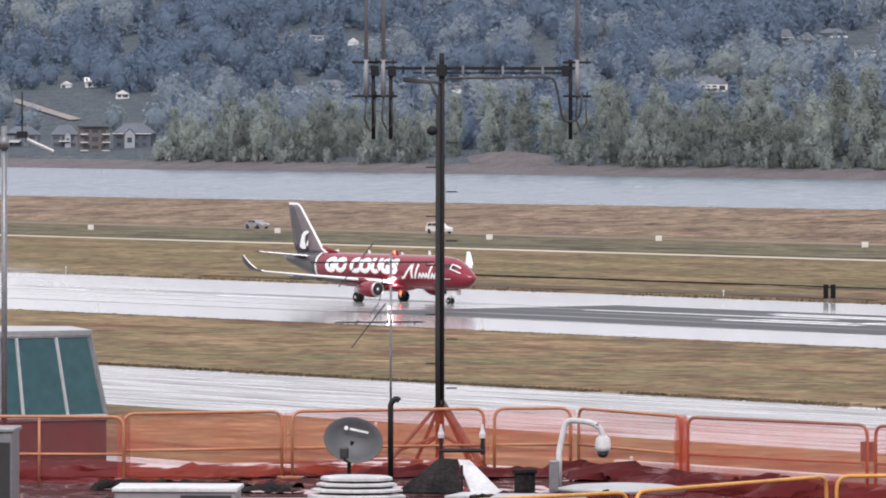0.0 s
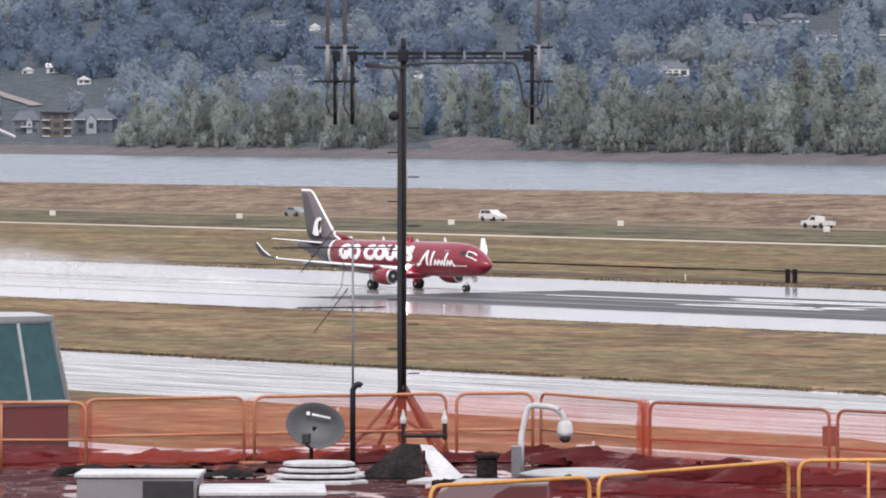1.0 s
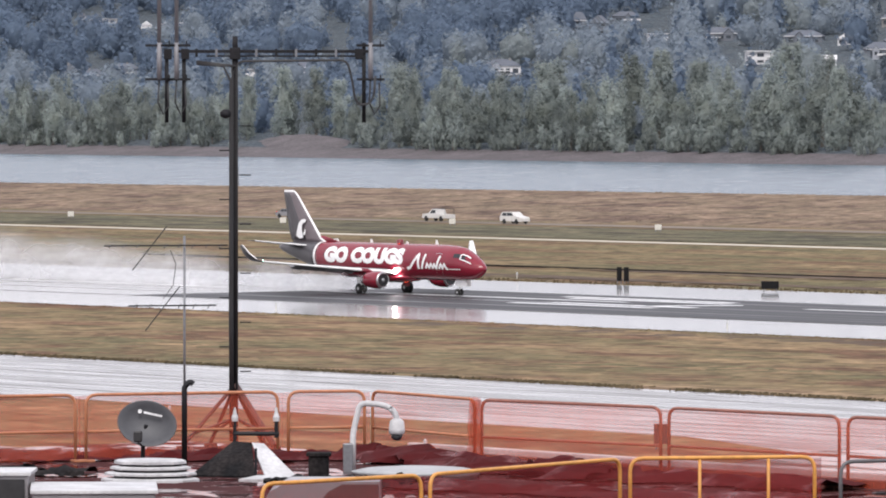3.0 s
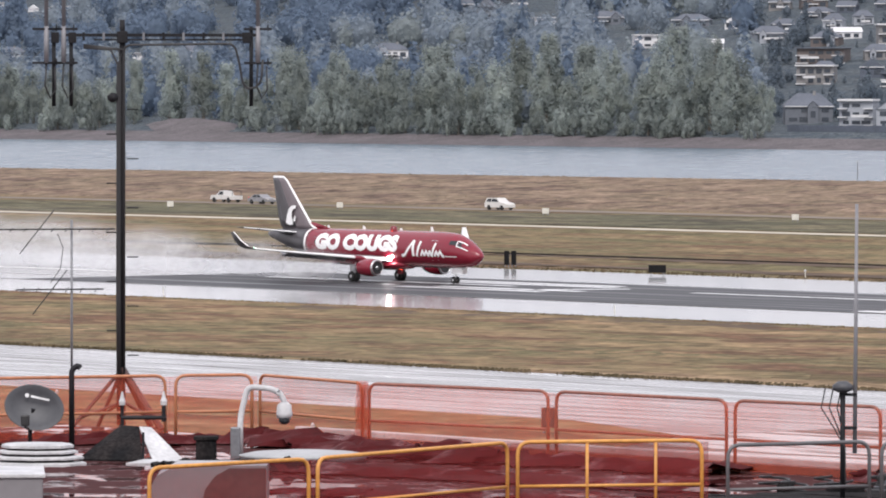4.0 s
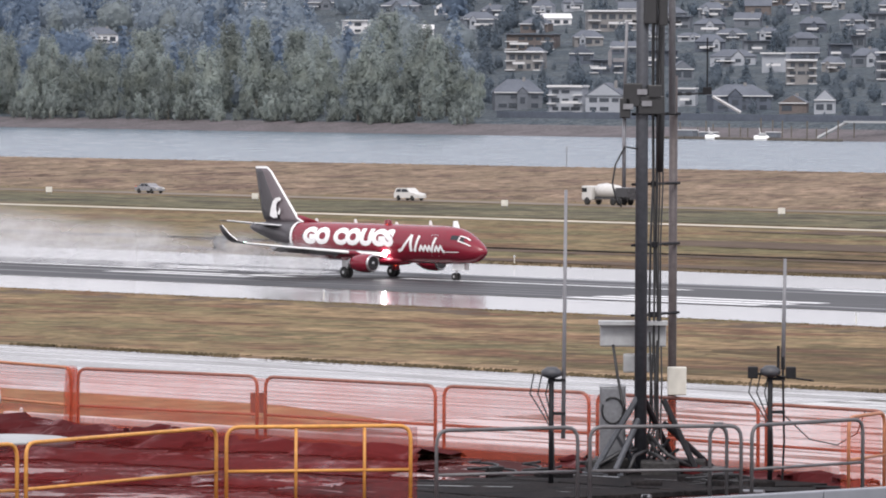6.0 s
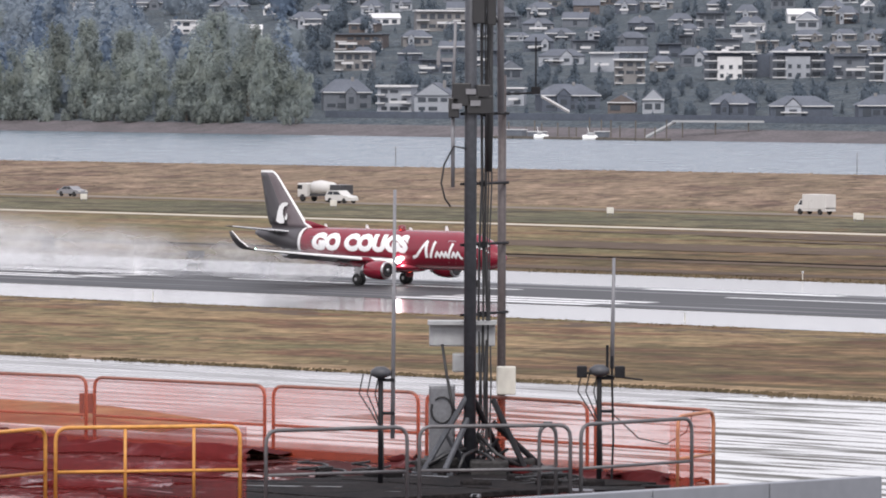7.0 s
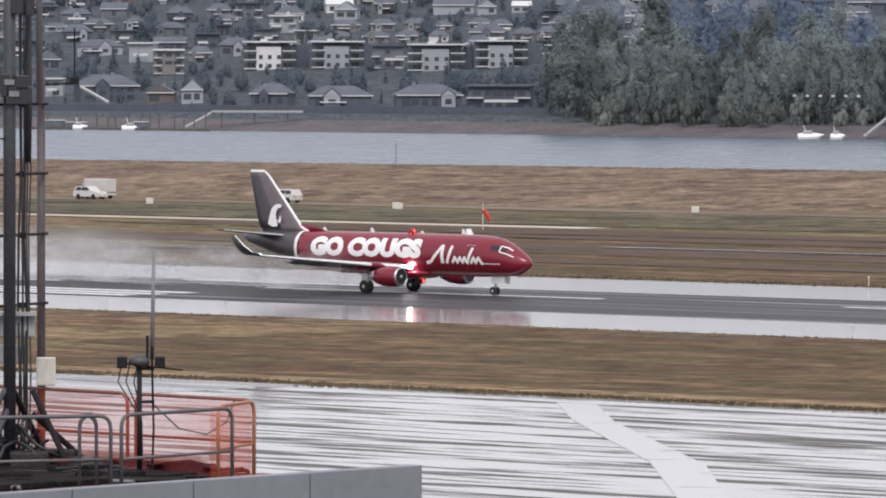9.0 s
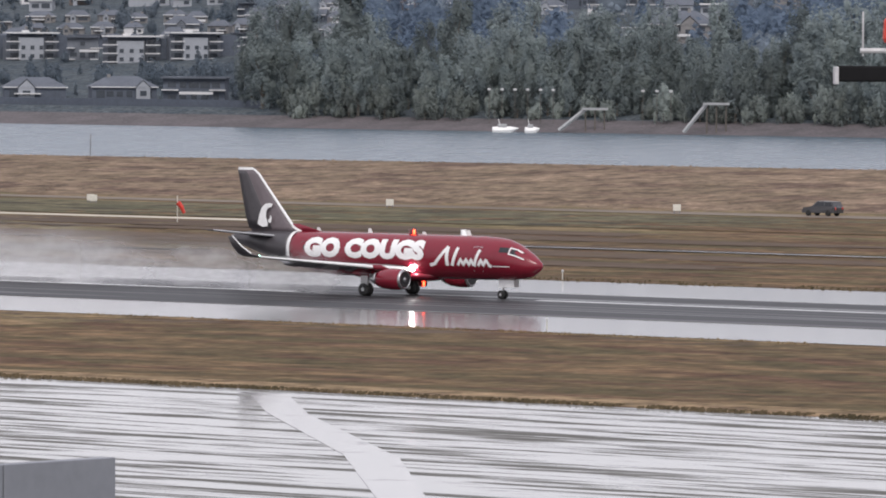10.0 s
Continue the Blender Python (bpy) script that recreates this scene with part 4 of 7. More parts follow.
        if style == "condo":
            box(bm, -w * 0.1, deep * 0.5, h * 1.0, w * 0.13, 2, h * 0.06)
            b2 = bmesh.new()
            box(b2, w * 0.62, deep * 0.6, h * 0.42, w * 0.34, deep * 0.7, h * 0.9)
            part("stairwell", b2, WALLS["blue"], t, "dark recessed stairwell block")
        part("roof", bm, SHINGLE_PALE if colour in ("white", "tan", "bright") else SHINGLE, t, "pale flat roof")
    if style in ("gable", "hip") and random.random() < 0.6:
        piece("fascia", SLAB_MESH, t, 0, -0.62, eave - 0.12, w * 0.98, 0.18, 0.3)
    if style in ("flat", "hip") and random.random() < 0.5:
        piece("deck_rail", SLAB_MESH, t, w * random.uniform(-0.25, 0.25), -2.1, eave * 0.42, w * random.uniform(0.3, 0.6), 0.12, 0.8)
    floors = 3 if style == "condo" else max(1, round(eave / 3.0))
    for f in range(floors):
        zc = eave * (f + 0.5) / floors
        n = max(2, int(w / 3.4))
        for i in range(n):
            if random.random() < 0.22 and style != "condo":
                continue
            xx = -w * 0.42 + w * 0.84 * (i + 0.5) / n
            if style == "condo" and abs(xx + w * 0.02) < w * 0.19:
                if f == 2:
                    continue
                piece("window", PANE_MESH, t, xx, -0.06, zc - eave * 0.03, w * 0.07, 0.16, eave / floors * 0.45)
            elif style == "condo":
                # wide dark panes also stand for the shade inside the balcony recesses
                piece("window", PANE_MESH, t, xx, 1.72, zc - eave * 0.02, w * 0.66 / n, 0.2, eave / floors * 0.6)
            else:
                piece("window", PANE_MESH, t, xx, -0.06, zc, w / n * random.uniform(0.4, 0.75), 0.16, eave / floors * random.uniform(0.35, 0.55))
        if style == "condo" or (style == "flat" and w > 9):
            for q in (-1, 1):
                piece("balcony", SLAB_MESH, t, q * w * 0.36, -0.3 if style == "condo" else -0.9, eave * f / floors + 0.3, w * 0.25, 1.8, 0.32)
    if style in ("gable", "hip") and random.random() < 0.5:
        bm = bmesh.new()
        box(bm, w * random.uniform(-0.25, 0.25), deep * 0.45, h * 0.9, 0.9, 0.9, h * 0.35)
        part("chimney", bm, WALLS["tan"], t)
    return t


random.seed(11)
house(-3.235, 0.135, 1.69, 1.10, "gable", "white")
house(-2.970, 0.145, 3.81, 1.53, "gable", "white")
house(-2.752, 0.048, 2.12, 1.36, "gable", "white")
house(-1.426, 0.078, 2.12, 2.29, "gable", "slate")
house(-1.234, 0.039, 3.05, 2.20, "hip", "slate")
house(-0.950, 0.103, 3.98, 1.95, "hip", "slate")
house(-1.330, 0.583, 0.93, 0.76, "gable", "white")
house(-1.138, 0.530, 4.24, 1.10, "flat", "white")
house(-0.774, 0.491, 1.69, 1.44, "gable", "white")
house(-0.555, 0.496, 3.39, 1.19, "flat", "tan")
house(-0.009, 0.089, 2.12, 1.69, "gable", "white")
house(0.120, 0.094, 2.20, 1.27, "flat", "white")
house(0.586, 0.104, 5.93, 2.12, "hip", "slate")
house(-3.249, -0.370, 4.24, 3.39, "hip", "slate")
house(-2.987, -0.399, 4.58, 4.07, "flat", "brown")
house(-2.671, -0.370, 6.10, 3.73, "hip", "blue")
house(-3.62, -0.36, 5.2, 3.0, "hip", "slate")
house(2.298, 0.106, 5.51, 2.46, "hip", "tan")
house(2.953, 0.480, 2.12, 3.05, "hip", "slate")
house(3.101, 0.461, 2.88, 2.88, "gable", "slate")
house(3.620, 0.403, 3.39, 1.19, "flat", "white")
house(3.353, 0.559, 4.24, 1.69, "hip", "slate")
house(1.715, 0.169, 1.27, 1.61, "gable", "white")
house(4.146, 0.399, 5.51, 2.20, "hip", "slate")
house(4.862, 0.372, 5.93, 2.12, "hip", "slate")
house(5.227, 0.363, 2.54, 1.86, "gable", "white")
house(4.499, 0.201, 4.24, 2.12, "flat", "white")
house(4.700, 0.226, 2.29, 1.53, "hip", "white")
house(5.069, 0.193, 2.97, 1.61, "gable", "white")
house(5.555, 0.253, 5.51, 2.54, "hip", "slate")
house(6.210, 0.284, 4.66, 1.78, "gable", "white")
house(6.684, 0.232, 7.63, 3.22, "flat", "tan")
house(5.980, 0.065, 7.63, 2.54, "flat", "brown")
house(5.932, -0.110, 5.93, 3.05, "flat", "tan")
house(6.636, -0.128, 5.08, 2.20, "flat", "blue")
house(5.884, -0.446, 7.63, 4.58, "hip", "slate")
house(6.285, -0.469, 5.51, 4.24, "flat", "white")
house(6.618, -0.468, 6.10, 4.58, "gable", "white")
house(7.263, 0.255, 3.22, 2.03, "flat", "slate")
house(7.515, 0.232, 4.91, 2.03, "hip", "slate")
house(7.353, 0.149, 3.81, 1.36, "hip", "white")
house(7.289, -0.181, 3.56, 2.88, "gable", "slate")
house(7.718, -0.058, 7.20, 2.46, "hip", "white")
house(8.070, -0.115, 3.90, 3.05, "flat", "white")
house(8.309, -0.216, 4.75, 3.90, "flat", "tan")
house(8.312, 0.105, 4.24, 2.20, "hip", "slate")
house(7.805, -0.446, 9.32, 3.98, "hip", "blue")
house(8.237, -0.468, 4.41, 2.88, "gable", "brown")
house(8.509, -0.467, 3.39, 3.73, "gable", "white")
house(7.295, -0.414, 3.90, 2.88, "flat", "white")
house(9.175, -0.173, 8.05, 4.41, "condo", "white")
house(9.758, -0.160, 8.05, 4.24, "condo", "white")
house(10.608, -0.191, 8.90, 4.24, "condo", "white")
house(11.166, -0.154, 8.05, 4.24, "condo", "white")
house(10.188, -0.168, 4.91, 3.73, "flat", "slate")
house(10.352, 0.396, 1.78, 1.95, "gable", "white")
house(8.736, 0.262, 3.81, 2.37, "hip", "slate")
house(8.786, 0.097, 2.12, 2.03, "flat", "slate")
house(9.307, 0.323, 3.39, 2.54, "hip", "slate")
house(8.580, -0.108, 3.73, 2.37, "hip", "tan")
house(11.702, -0.162, 5.68, 3.73, "condo", "white")
house(9.827, 0.146, 4.66, 1.86, "hip", "tan")
house(10.143, 0.156, 3.81, 1.86, "hip", "tan")
house(10.439, 0.157, 3.98, 1.86, "hip", "tan")
house(10.665, 0.147, 2.88, 1.69, "hip", "tan")
house(10.971, 0.167, 3.39, 1.86, "hip", "tan")
house(11.175, 0.157, 3.05, 1.86, "hip", "tan")
house(9.480, 0.058, 3.56, 1.86, "flat", "tan")
house(9.774, 0.049, 4.49, 1.86, "hip", "tan")
house(10.082, 0.049, 4.24, 1.86, "hip", "tan")
house(10.354, 0.050, 3.56, 2.03, "hip", "tan")
house(10.621, 0.060, 3.05, 1.86, "hip", "white")
house(11.345, 0.060, 3.39, 2.20, "hip", "tan")
house(11.568, 0.070, 3.56, 2.37, "hip", "tan")
house(10.754, 0.298, 6.52, 2.46, "gable", "white")
house(11.041, 0.298, 2.97, 2.29, "gable", "white")
house(11.332, 0.313, 2.97, 1.78, "gable", "white")
house(9.165, -0.495, 6.10, 3.56, "hip", "blue")
house(9.784, -0.514, 9.91, 3.47, "hip", "blue")
house(10.549, -0.513, 10.34, 3.73, "hip", "blue")
house(11.144, -0.532, 9.91, 4.07, "flat", "blue")
house(15.294, 0.007, 10.34, 4.91, "hip", "tan")
house(14.895, 0.044, 3.22, 1.86, "flat", "white")
house(15.172, 0.084, 4.07, 1.69, "flat", "white")
house(15.307, 0.250, 4.41, 2.71, "gable", "white")
house(15.584, 0.155, 3.56, 3.56, "flat", "white")
house(14.685, 0.246, 6.10, 1.69, "flat", "white")


def more_houses():
    """The smaller houses that fill the hillside between the larger ones."""
    random.seed(23)
    made = 0
    while made < 115:
        b, e = random.uniform(5.6, 16.4), random.uniform(-0.12, 0.55)
        if b > 12.5 and e < 0.25:
            continue
        x, y, z, d = on_slope(b, e)
        if any(abs(b - h[0]) < math.degrees(h[1] / 1000) + 0.14 and abs(d - h[2]) < 48 for h in HOUSES):
            continue
        house(b, e, random.uniform(8, 13) / d * 1000, random.uniform(4.6, 7) / d * 1000, random.choice(("hip", "hip", "gable", "flat")), random.choice(("slate", "tan", "blue", "blue", "slate", "brown", "white")))
        made += 1


more_houses()


def leaf_cloud(lobes, count, size, rng):
    """Leaf sprays scattered through lobes (x, y, z, rx, ry, rz), one quad each, mostly facing out of the crown."""
    lob = np.array(lobes, float)
    vol = (lob[:, 3] * lob[:, 5]) ** 0.9
    pick = rng.choice(len(lob), count, p=vol / vol.sum())
    v = rng.normal(size=(count, 3))
    v /= np.linalg.norm(v, axis=1)[:, None]
    r = rng.uniform(0.72, 1.22, count)[:, None]
    c = lob[pick, :3] + v * lob[pick, 3:] * r
    out = crown_normals(lob, c)
    face = v * 0.5 + out * 0.6 + rng.normal(size=(count, 3)) * 0.35
    face /= np.linalg.norm(face, axis=1)[:, None]
    a = rng.normal(size=(count, 3))
    a -= face * (a * face).sum(1)[:, None]
    a /= np.linalg.norm(a, axis=1)[:, None]
    b = np.cross(face, a)
    b /= np.linalg.norm(b, axis=1)[:, None]
    s = size * rng.uniform(0.5, 1.3, count)[:, None]
    q = np.stack([c - a * s - b * s * 0.6, c + a * s * 0.8 - b * s * 0.7, c + a * s + b * s * 0.6, c - a * s * 0.7 + b * s * 0.8], 1)
    return q.reshape(-1, 3)


def crown_normals(lob, c):
    """Directions out of the whole crown, lifted a little to the sky."""
    low, high = (lob[:, :3] - lob[:, 3:]).min(0), (lob[:, :3] + lob[:, 3:]).max(0)
    out = (c - (low + high) / 2) / ((high - low) / 2)
    out += np.array((0, 0, 0.55))
    return out / (np.linalg.norm(out, axis=1)[:, None] + 1e-6)


def quads(n):
    return np.arange(n * 4).reshape(-1, 4)


def crown_lobes(rng, height, width, n):
    """A conifer: whorls that narrow to a point."""
    lobes = [(0, 0, height * 0.45, width * 0.2, width * 0.2, height * 0.42)]
    for k in range(n):
        a, q = k * 2.4 + rng.uniform(-0.4, 0.4), (k + 0.5) / n
        reach = width * 0.36 * (1 - q) + width * 0.03
        rr = width * (0.2 * (1 - q) + 0.06) * rng.uniform(0.8, 1.2)
        lobes.append((reach * math.cos(a), reach * math.sin(a), height * (0.1 + 0.86 * q), rr, rr, rr * rng.uniform(0.8, 1.5)))
    return lobes


def column_lobes(rng, height, width, n):
    """A cottonwood crown: many upright plumes within a tall oval."""
    lobes = [(0, 0, height * 0.47, width * 0.3, width * 0.3, height * 0.4)]
    for k in range(n):
        a, q = k * 2.4 + rng.uniform(-0.5, 0.5), rng.uniform(0.06, 0.93)
        env = max(0.2, 1 - abs((q - 0.45) / 0.66) ** 3.0)
        reach = width * 0.43 * env * math.sqrt(rng.uniform(0.2, 1.0))
        rr = width * rng.uniform(0.07, 0.14) * (0.6 + 0.5 * env)
        lobes.append((reach * math.cos(a), reach * math.sin(a), height * q * 0.95, rr, rr, rr * rng.uniform(1.3, 2.8)))
    return lobes


def dome_lobes(rng, height, width, n, tall=1.0):
    """A round, domed broadleaf crown."""
    lobes = [(0, 0, height * 0.5, width * 0.45, width * 0.45, height * 0.44), (width * 0.06, 0, height * 0.36, width * 0.46, width * 0.46, height * 0.26)]
    for k in range(n):
        a, q = k * 2.4 + rng.uniform(-0.5, 0.5), (k + 0.5) / n
        up = math.sin(q * 2.4 - 0.85)
        reach = width * 0.36 * math.sqrt(max(0.02, 1 - up * up))
        rr = width * rng.uniform(0.09, 0.17)
        lobes.append((reach * math.cos(a), reach * math.sin(a), height * (0.5 + 0.38 * up), rr, rr, rr * rng.uniform(0.9, 1.25) * tall))
    return lobes


def ball(level):
    bm = bmesh.new()
    bmesh.ops.create_icosphere(bm, subdivisions=level, radius=1.0)
    out = np.array([v.co[:] for v in bm.verts]), np.array([[v.index for v in f.verts] for f in bm.faces])
    bm.free()
    return out


def clumps(lobes, rng, rough=0.14, level=2, core=0.84):
    """Lumpy leaf masses inside the sprays, one for each lobe: vertices and triangles."""
    vs, fs = [], []
    ICO_V, ICO_F = ball(level)
    for i, (x, y, z, rx, ry, rz) in enumerate(lobes):
        wob = 1 + rough * rng.normal(size=(len(ICO_V), 1)).clip(-2, 2)
        vs.append(ICO_V * wob * (rx, ry, rz) * core + (x, y, z))
        fs.append(ICO_F + i * len(ICO_V))
    return np.concatenate(vs), np.concatenate(fs)


def joined(name, tri_v, tri_f, quad_v, mat):
    """One mesh of clumps and loose leaf sprays."""
    me = bpy.data.meshes.new(name)
    nq = len(quad_v) // 4
    co = np.concatenate([tri_v, quad_v])
    me.vertices.add(len(co))
    me.vertices.foreach_set("co", co.ravel())
    loops = np.concatenate([tri_f.ravel(), np.arange(nq * 4) + len(tri_v)])
    me.loops.add(len(loops))
    me.loops.foreach_set("vertex_index", loops)
    me.polygons.add(len(tri_f) + nq)
    me.polygons.foreach_set("loop_start", np.concatenate([np.arange(len(tri_f)) * 3, len(tri_f) * 3 + np.arange(nq) * 4]))
    me.update()
    me.polygons.foreach_set("use_smooth", np.ones(len(me.polygons), bool))
    me.materials.append(mat)
    return me


def tree_kind(seed, height, width, lobes, leaves, size, mat):
    """Trunk with limbs and crown meshes of one kind of broadleaf tree."""
    rng = np.random.default_rng(seed)
    lob = column_lobes(rng, height, width, lobes)
    bm = bmesh.new()
    tube(bm, [(0, 0, -1.0), (0.1, 0, height * 0.3), (-0.1, 0.1, height * 0.8)], [height * 0.02, height * 0.014, height * 0.004], 7)
    for x, y, z, *_ in lob[1:8]:
        tube(bm, [(0, 0, z * 0.55), (x * 0.5, y * 0.5, z * 0.8), (x, y, z)], [height * 0.007, height * 0.005, height * 0.002], 5)
    trunk = part("trunk", bm, BARK)
    me = trunk.data
    bpy.data.objects.remove(trunk)
    v, f = clumps(lob[:14], rng, level=1, core=0.74)
    return me, joined("crown", v, f, leaf_cloud(lob, leaves, size, rng), mat)


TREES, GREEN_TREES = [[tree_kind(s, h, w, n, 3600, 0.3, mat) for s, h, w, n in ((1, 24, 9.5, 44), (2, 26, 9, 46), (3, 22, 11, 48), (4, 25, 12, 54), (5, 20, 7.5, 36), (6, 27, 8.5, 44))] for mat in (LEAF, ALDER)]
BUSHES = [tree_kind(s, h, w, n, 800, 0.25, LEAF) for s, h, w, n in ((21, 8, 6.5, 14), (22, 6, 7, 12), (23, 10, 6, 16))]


def plant(kinds, x, y, z, scale, name, label, category, group):
    trunk, crown = kinds[random.randrange(len(kinds))]
    t = thing(name, pose(x, y, z, 0, 0, random.uniform(0, 360)), label, category, group)
    t.scale = (scale * random.uniform(0.85, 1.15), scale * random.uniform(0.85, 1.15), scale)
    for n, me in (("trunk", trunk), ("crown", crown)):
        ob = new(n, me)
        ob.parent = t


def shore_woods():
    random.seed(5)
    def stand(b0, b1, step, rows, low, high):
        b = b0
        while b < b1:
            q = (b - b0) / (b1 - b0)
            for k in range(rows):
                c, s = heading(b + random.uniform(-step, step))
                y = 1426 + k * 17 + random.uniform(-7, 7)
                x = y / s * c
                h = low + (high - low) * q
                h *= random.uniform(0.55, 1.12) * (1 + 0.12 * k)
                if 0.1 < b < 1.1 and k < 2:
                    continue
                plant(TREES if b < 8 else GREEN_TREES, x, y, hill_height(x, y) - 0.2, h / 24.0, "tree", ("pale grey-green cottonwood" if b < 8 else "haze-dulled green alder") + " tree on the far river bank", "tree", "shore woods")
            b += step
    stand(-2.35, 5.45, 0.165, 3, 18, 25)
    stand(11.75, 17.3, 0.15, 3, 26, 24)
    for k in range(170):
        b = random.uniform(-2.6, 5.6) if k % 3 else random.uniform(11.8, 17.2)
        if 0.05 < b < 0.9:
            continue
        c, s = heading(b)
        y = 1416 + random.uniform(0, 10)
        x = y / s * c
        plant(BUSHES, x, y, hill_height(x, y) - 0.2, random.uniform(0.5, 1.25), "bush", "haze-paled green willow bush at the waterline", "bush", "shore bushes")


shore_woods()


def hill_woods():
    """The wooded hill: thousands of crowns as three joined masses of different tone."""
    rng = np.random.default_rng(8)
    random.seed(9)
    kinds = []
    for s in range(6):
        lob = dome_lobes(rng, 1.0, 0.8, 20) if s < 3 else column_lobes(rng, 1.0, 0.55, 20) if s < 4 else crown_lobes(rng, 1.0, 0.42, 14)
        v, f = clumps(lob[:1], rng, 0.1, 1, 0.85)
        kinds.append((v, f, leaf_cloud(lob, 230, 0.04, rng)))
    hb = np.array([h[0] for h in HOUSES])
    hw = np.array([h[1] for h in HOUSES])
    hd = np.array([h[2] for h in HOUSES])
    tone = [[], [], [], []]
    for n in range(5600):
        b = rng.uniform(5.4, 11.7) if n % 4 == 0 else rng.uniform(-4.6, 17.6)
        y = 1462 + 1080 * rng.uniform(0, 1) ** 0.9
        c, s = heading(b)
        d = y / s
        if d > 4500 or (-3.8 < b < -2.45 and y < 1770 and rng.uniform() < 0.88):
            continue
        x = d * c
        town = 5.4 < b < 11.7
        half = np.degrees(hw / 1000) + 0.06
        h = rng.uniform(12, 21) * (rng.uniform(0.16, 0.62) if town else 1.0) * (1.15 if y > 1900 else 1)
        blocked = (np.abs(hb - b) < half) & (d < hd + 14) & (d > hd - 5 - h * (9 if town else 7.5))
        if blocked.any() and rng.uniform() < (0.7 if town and h < 5 else 0.96):
            continue
        k = int(rng.integers(0, 6))
        if k >= 4:
            h *= 1.3
        a = rng.uniform(0, 6.283)
        turn = np.array([[math.cos(a), math.sin(a), 0], [-math.sin(a), math.cos(a), 0], [0, 0, 1]]) * h
        base = np.array((x, y, hill_height(x, y) - h * 0.12))
        n = noise.noise(Vector((x * 0.004, y * 0.004, 1.7)))
        which = 0 if (k >= 4 or n > 0.12) else (1 if n > -0.2 or rng.uniform() < 0.6 else 2)
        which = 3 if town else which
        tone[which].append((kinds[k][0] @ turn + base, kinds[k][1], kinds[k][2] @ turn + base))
    for vs, mat, label in zip(tone, (FAR_DARK, FAR_LEAF, FAR_OLIVE, GARDEN), ("dark conifer woods on the hill, blued for haze", "grey-green mixed woods on the hill", "olive broadleaf trees turning on the hill, paled for haze", "dark garden shrubs and small trees between houses, blued for haze")):
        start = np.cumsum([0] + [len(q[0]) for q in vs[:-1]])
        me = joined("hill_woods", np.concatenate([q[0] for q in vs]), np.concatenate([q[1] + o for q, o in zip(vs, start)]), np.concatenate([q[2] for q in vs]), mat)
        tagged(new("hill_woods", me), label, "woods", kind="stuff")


# these too are lightened and blued to stand for haze over the hill
FAR_DARK = foliage("hazed conifer foliage", (0.168, 0.218, 0.29), (0.146, 0.194, 0.265), 0.06, 16, 0.0)
FAR_OLIVE = foliage("hazed maple foliage", (0.285, 0.32, 0.315), (0.24, 0.28, 0.31), 0.05, 14, 0.0)
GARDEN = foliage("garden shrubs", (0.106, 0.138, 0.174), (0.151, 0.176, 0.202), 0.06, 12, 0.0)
hill_woods()


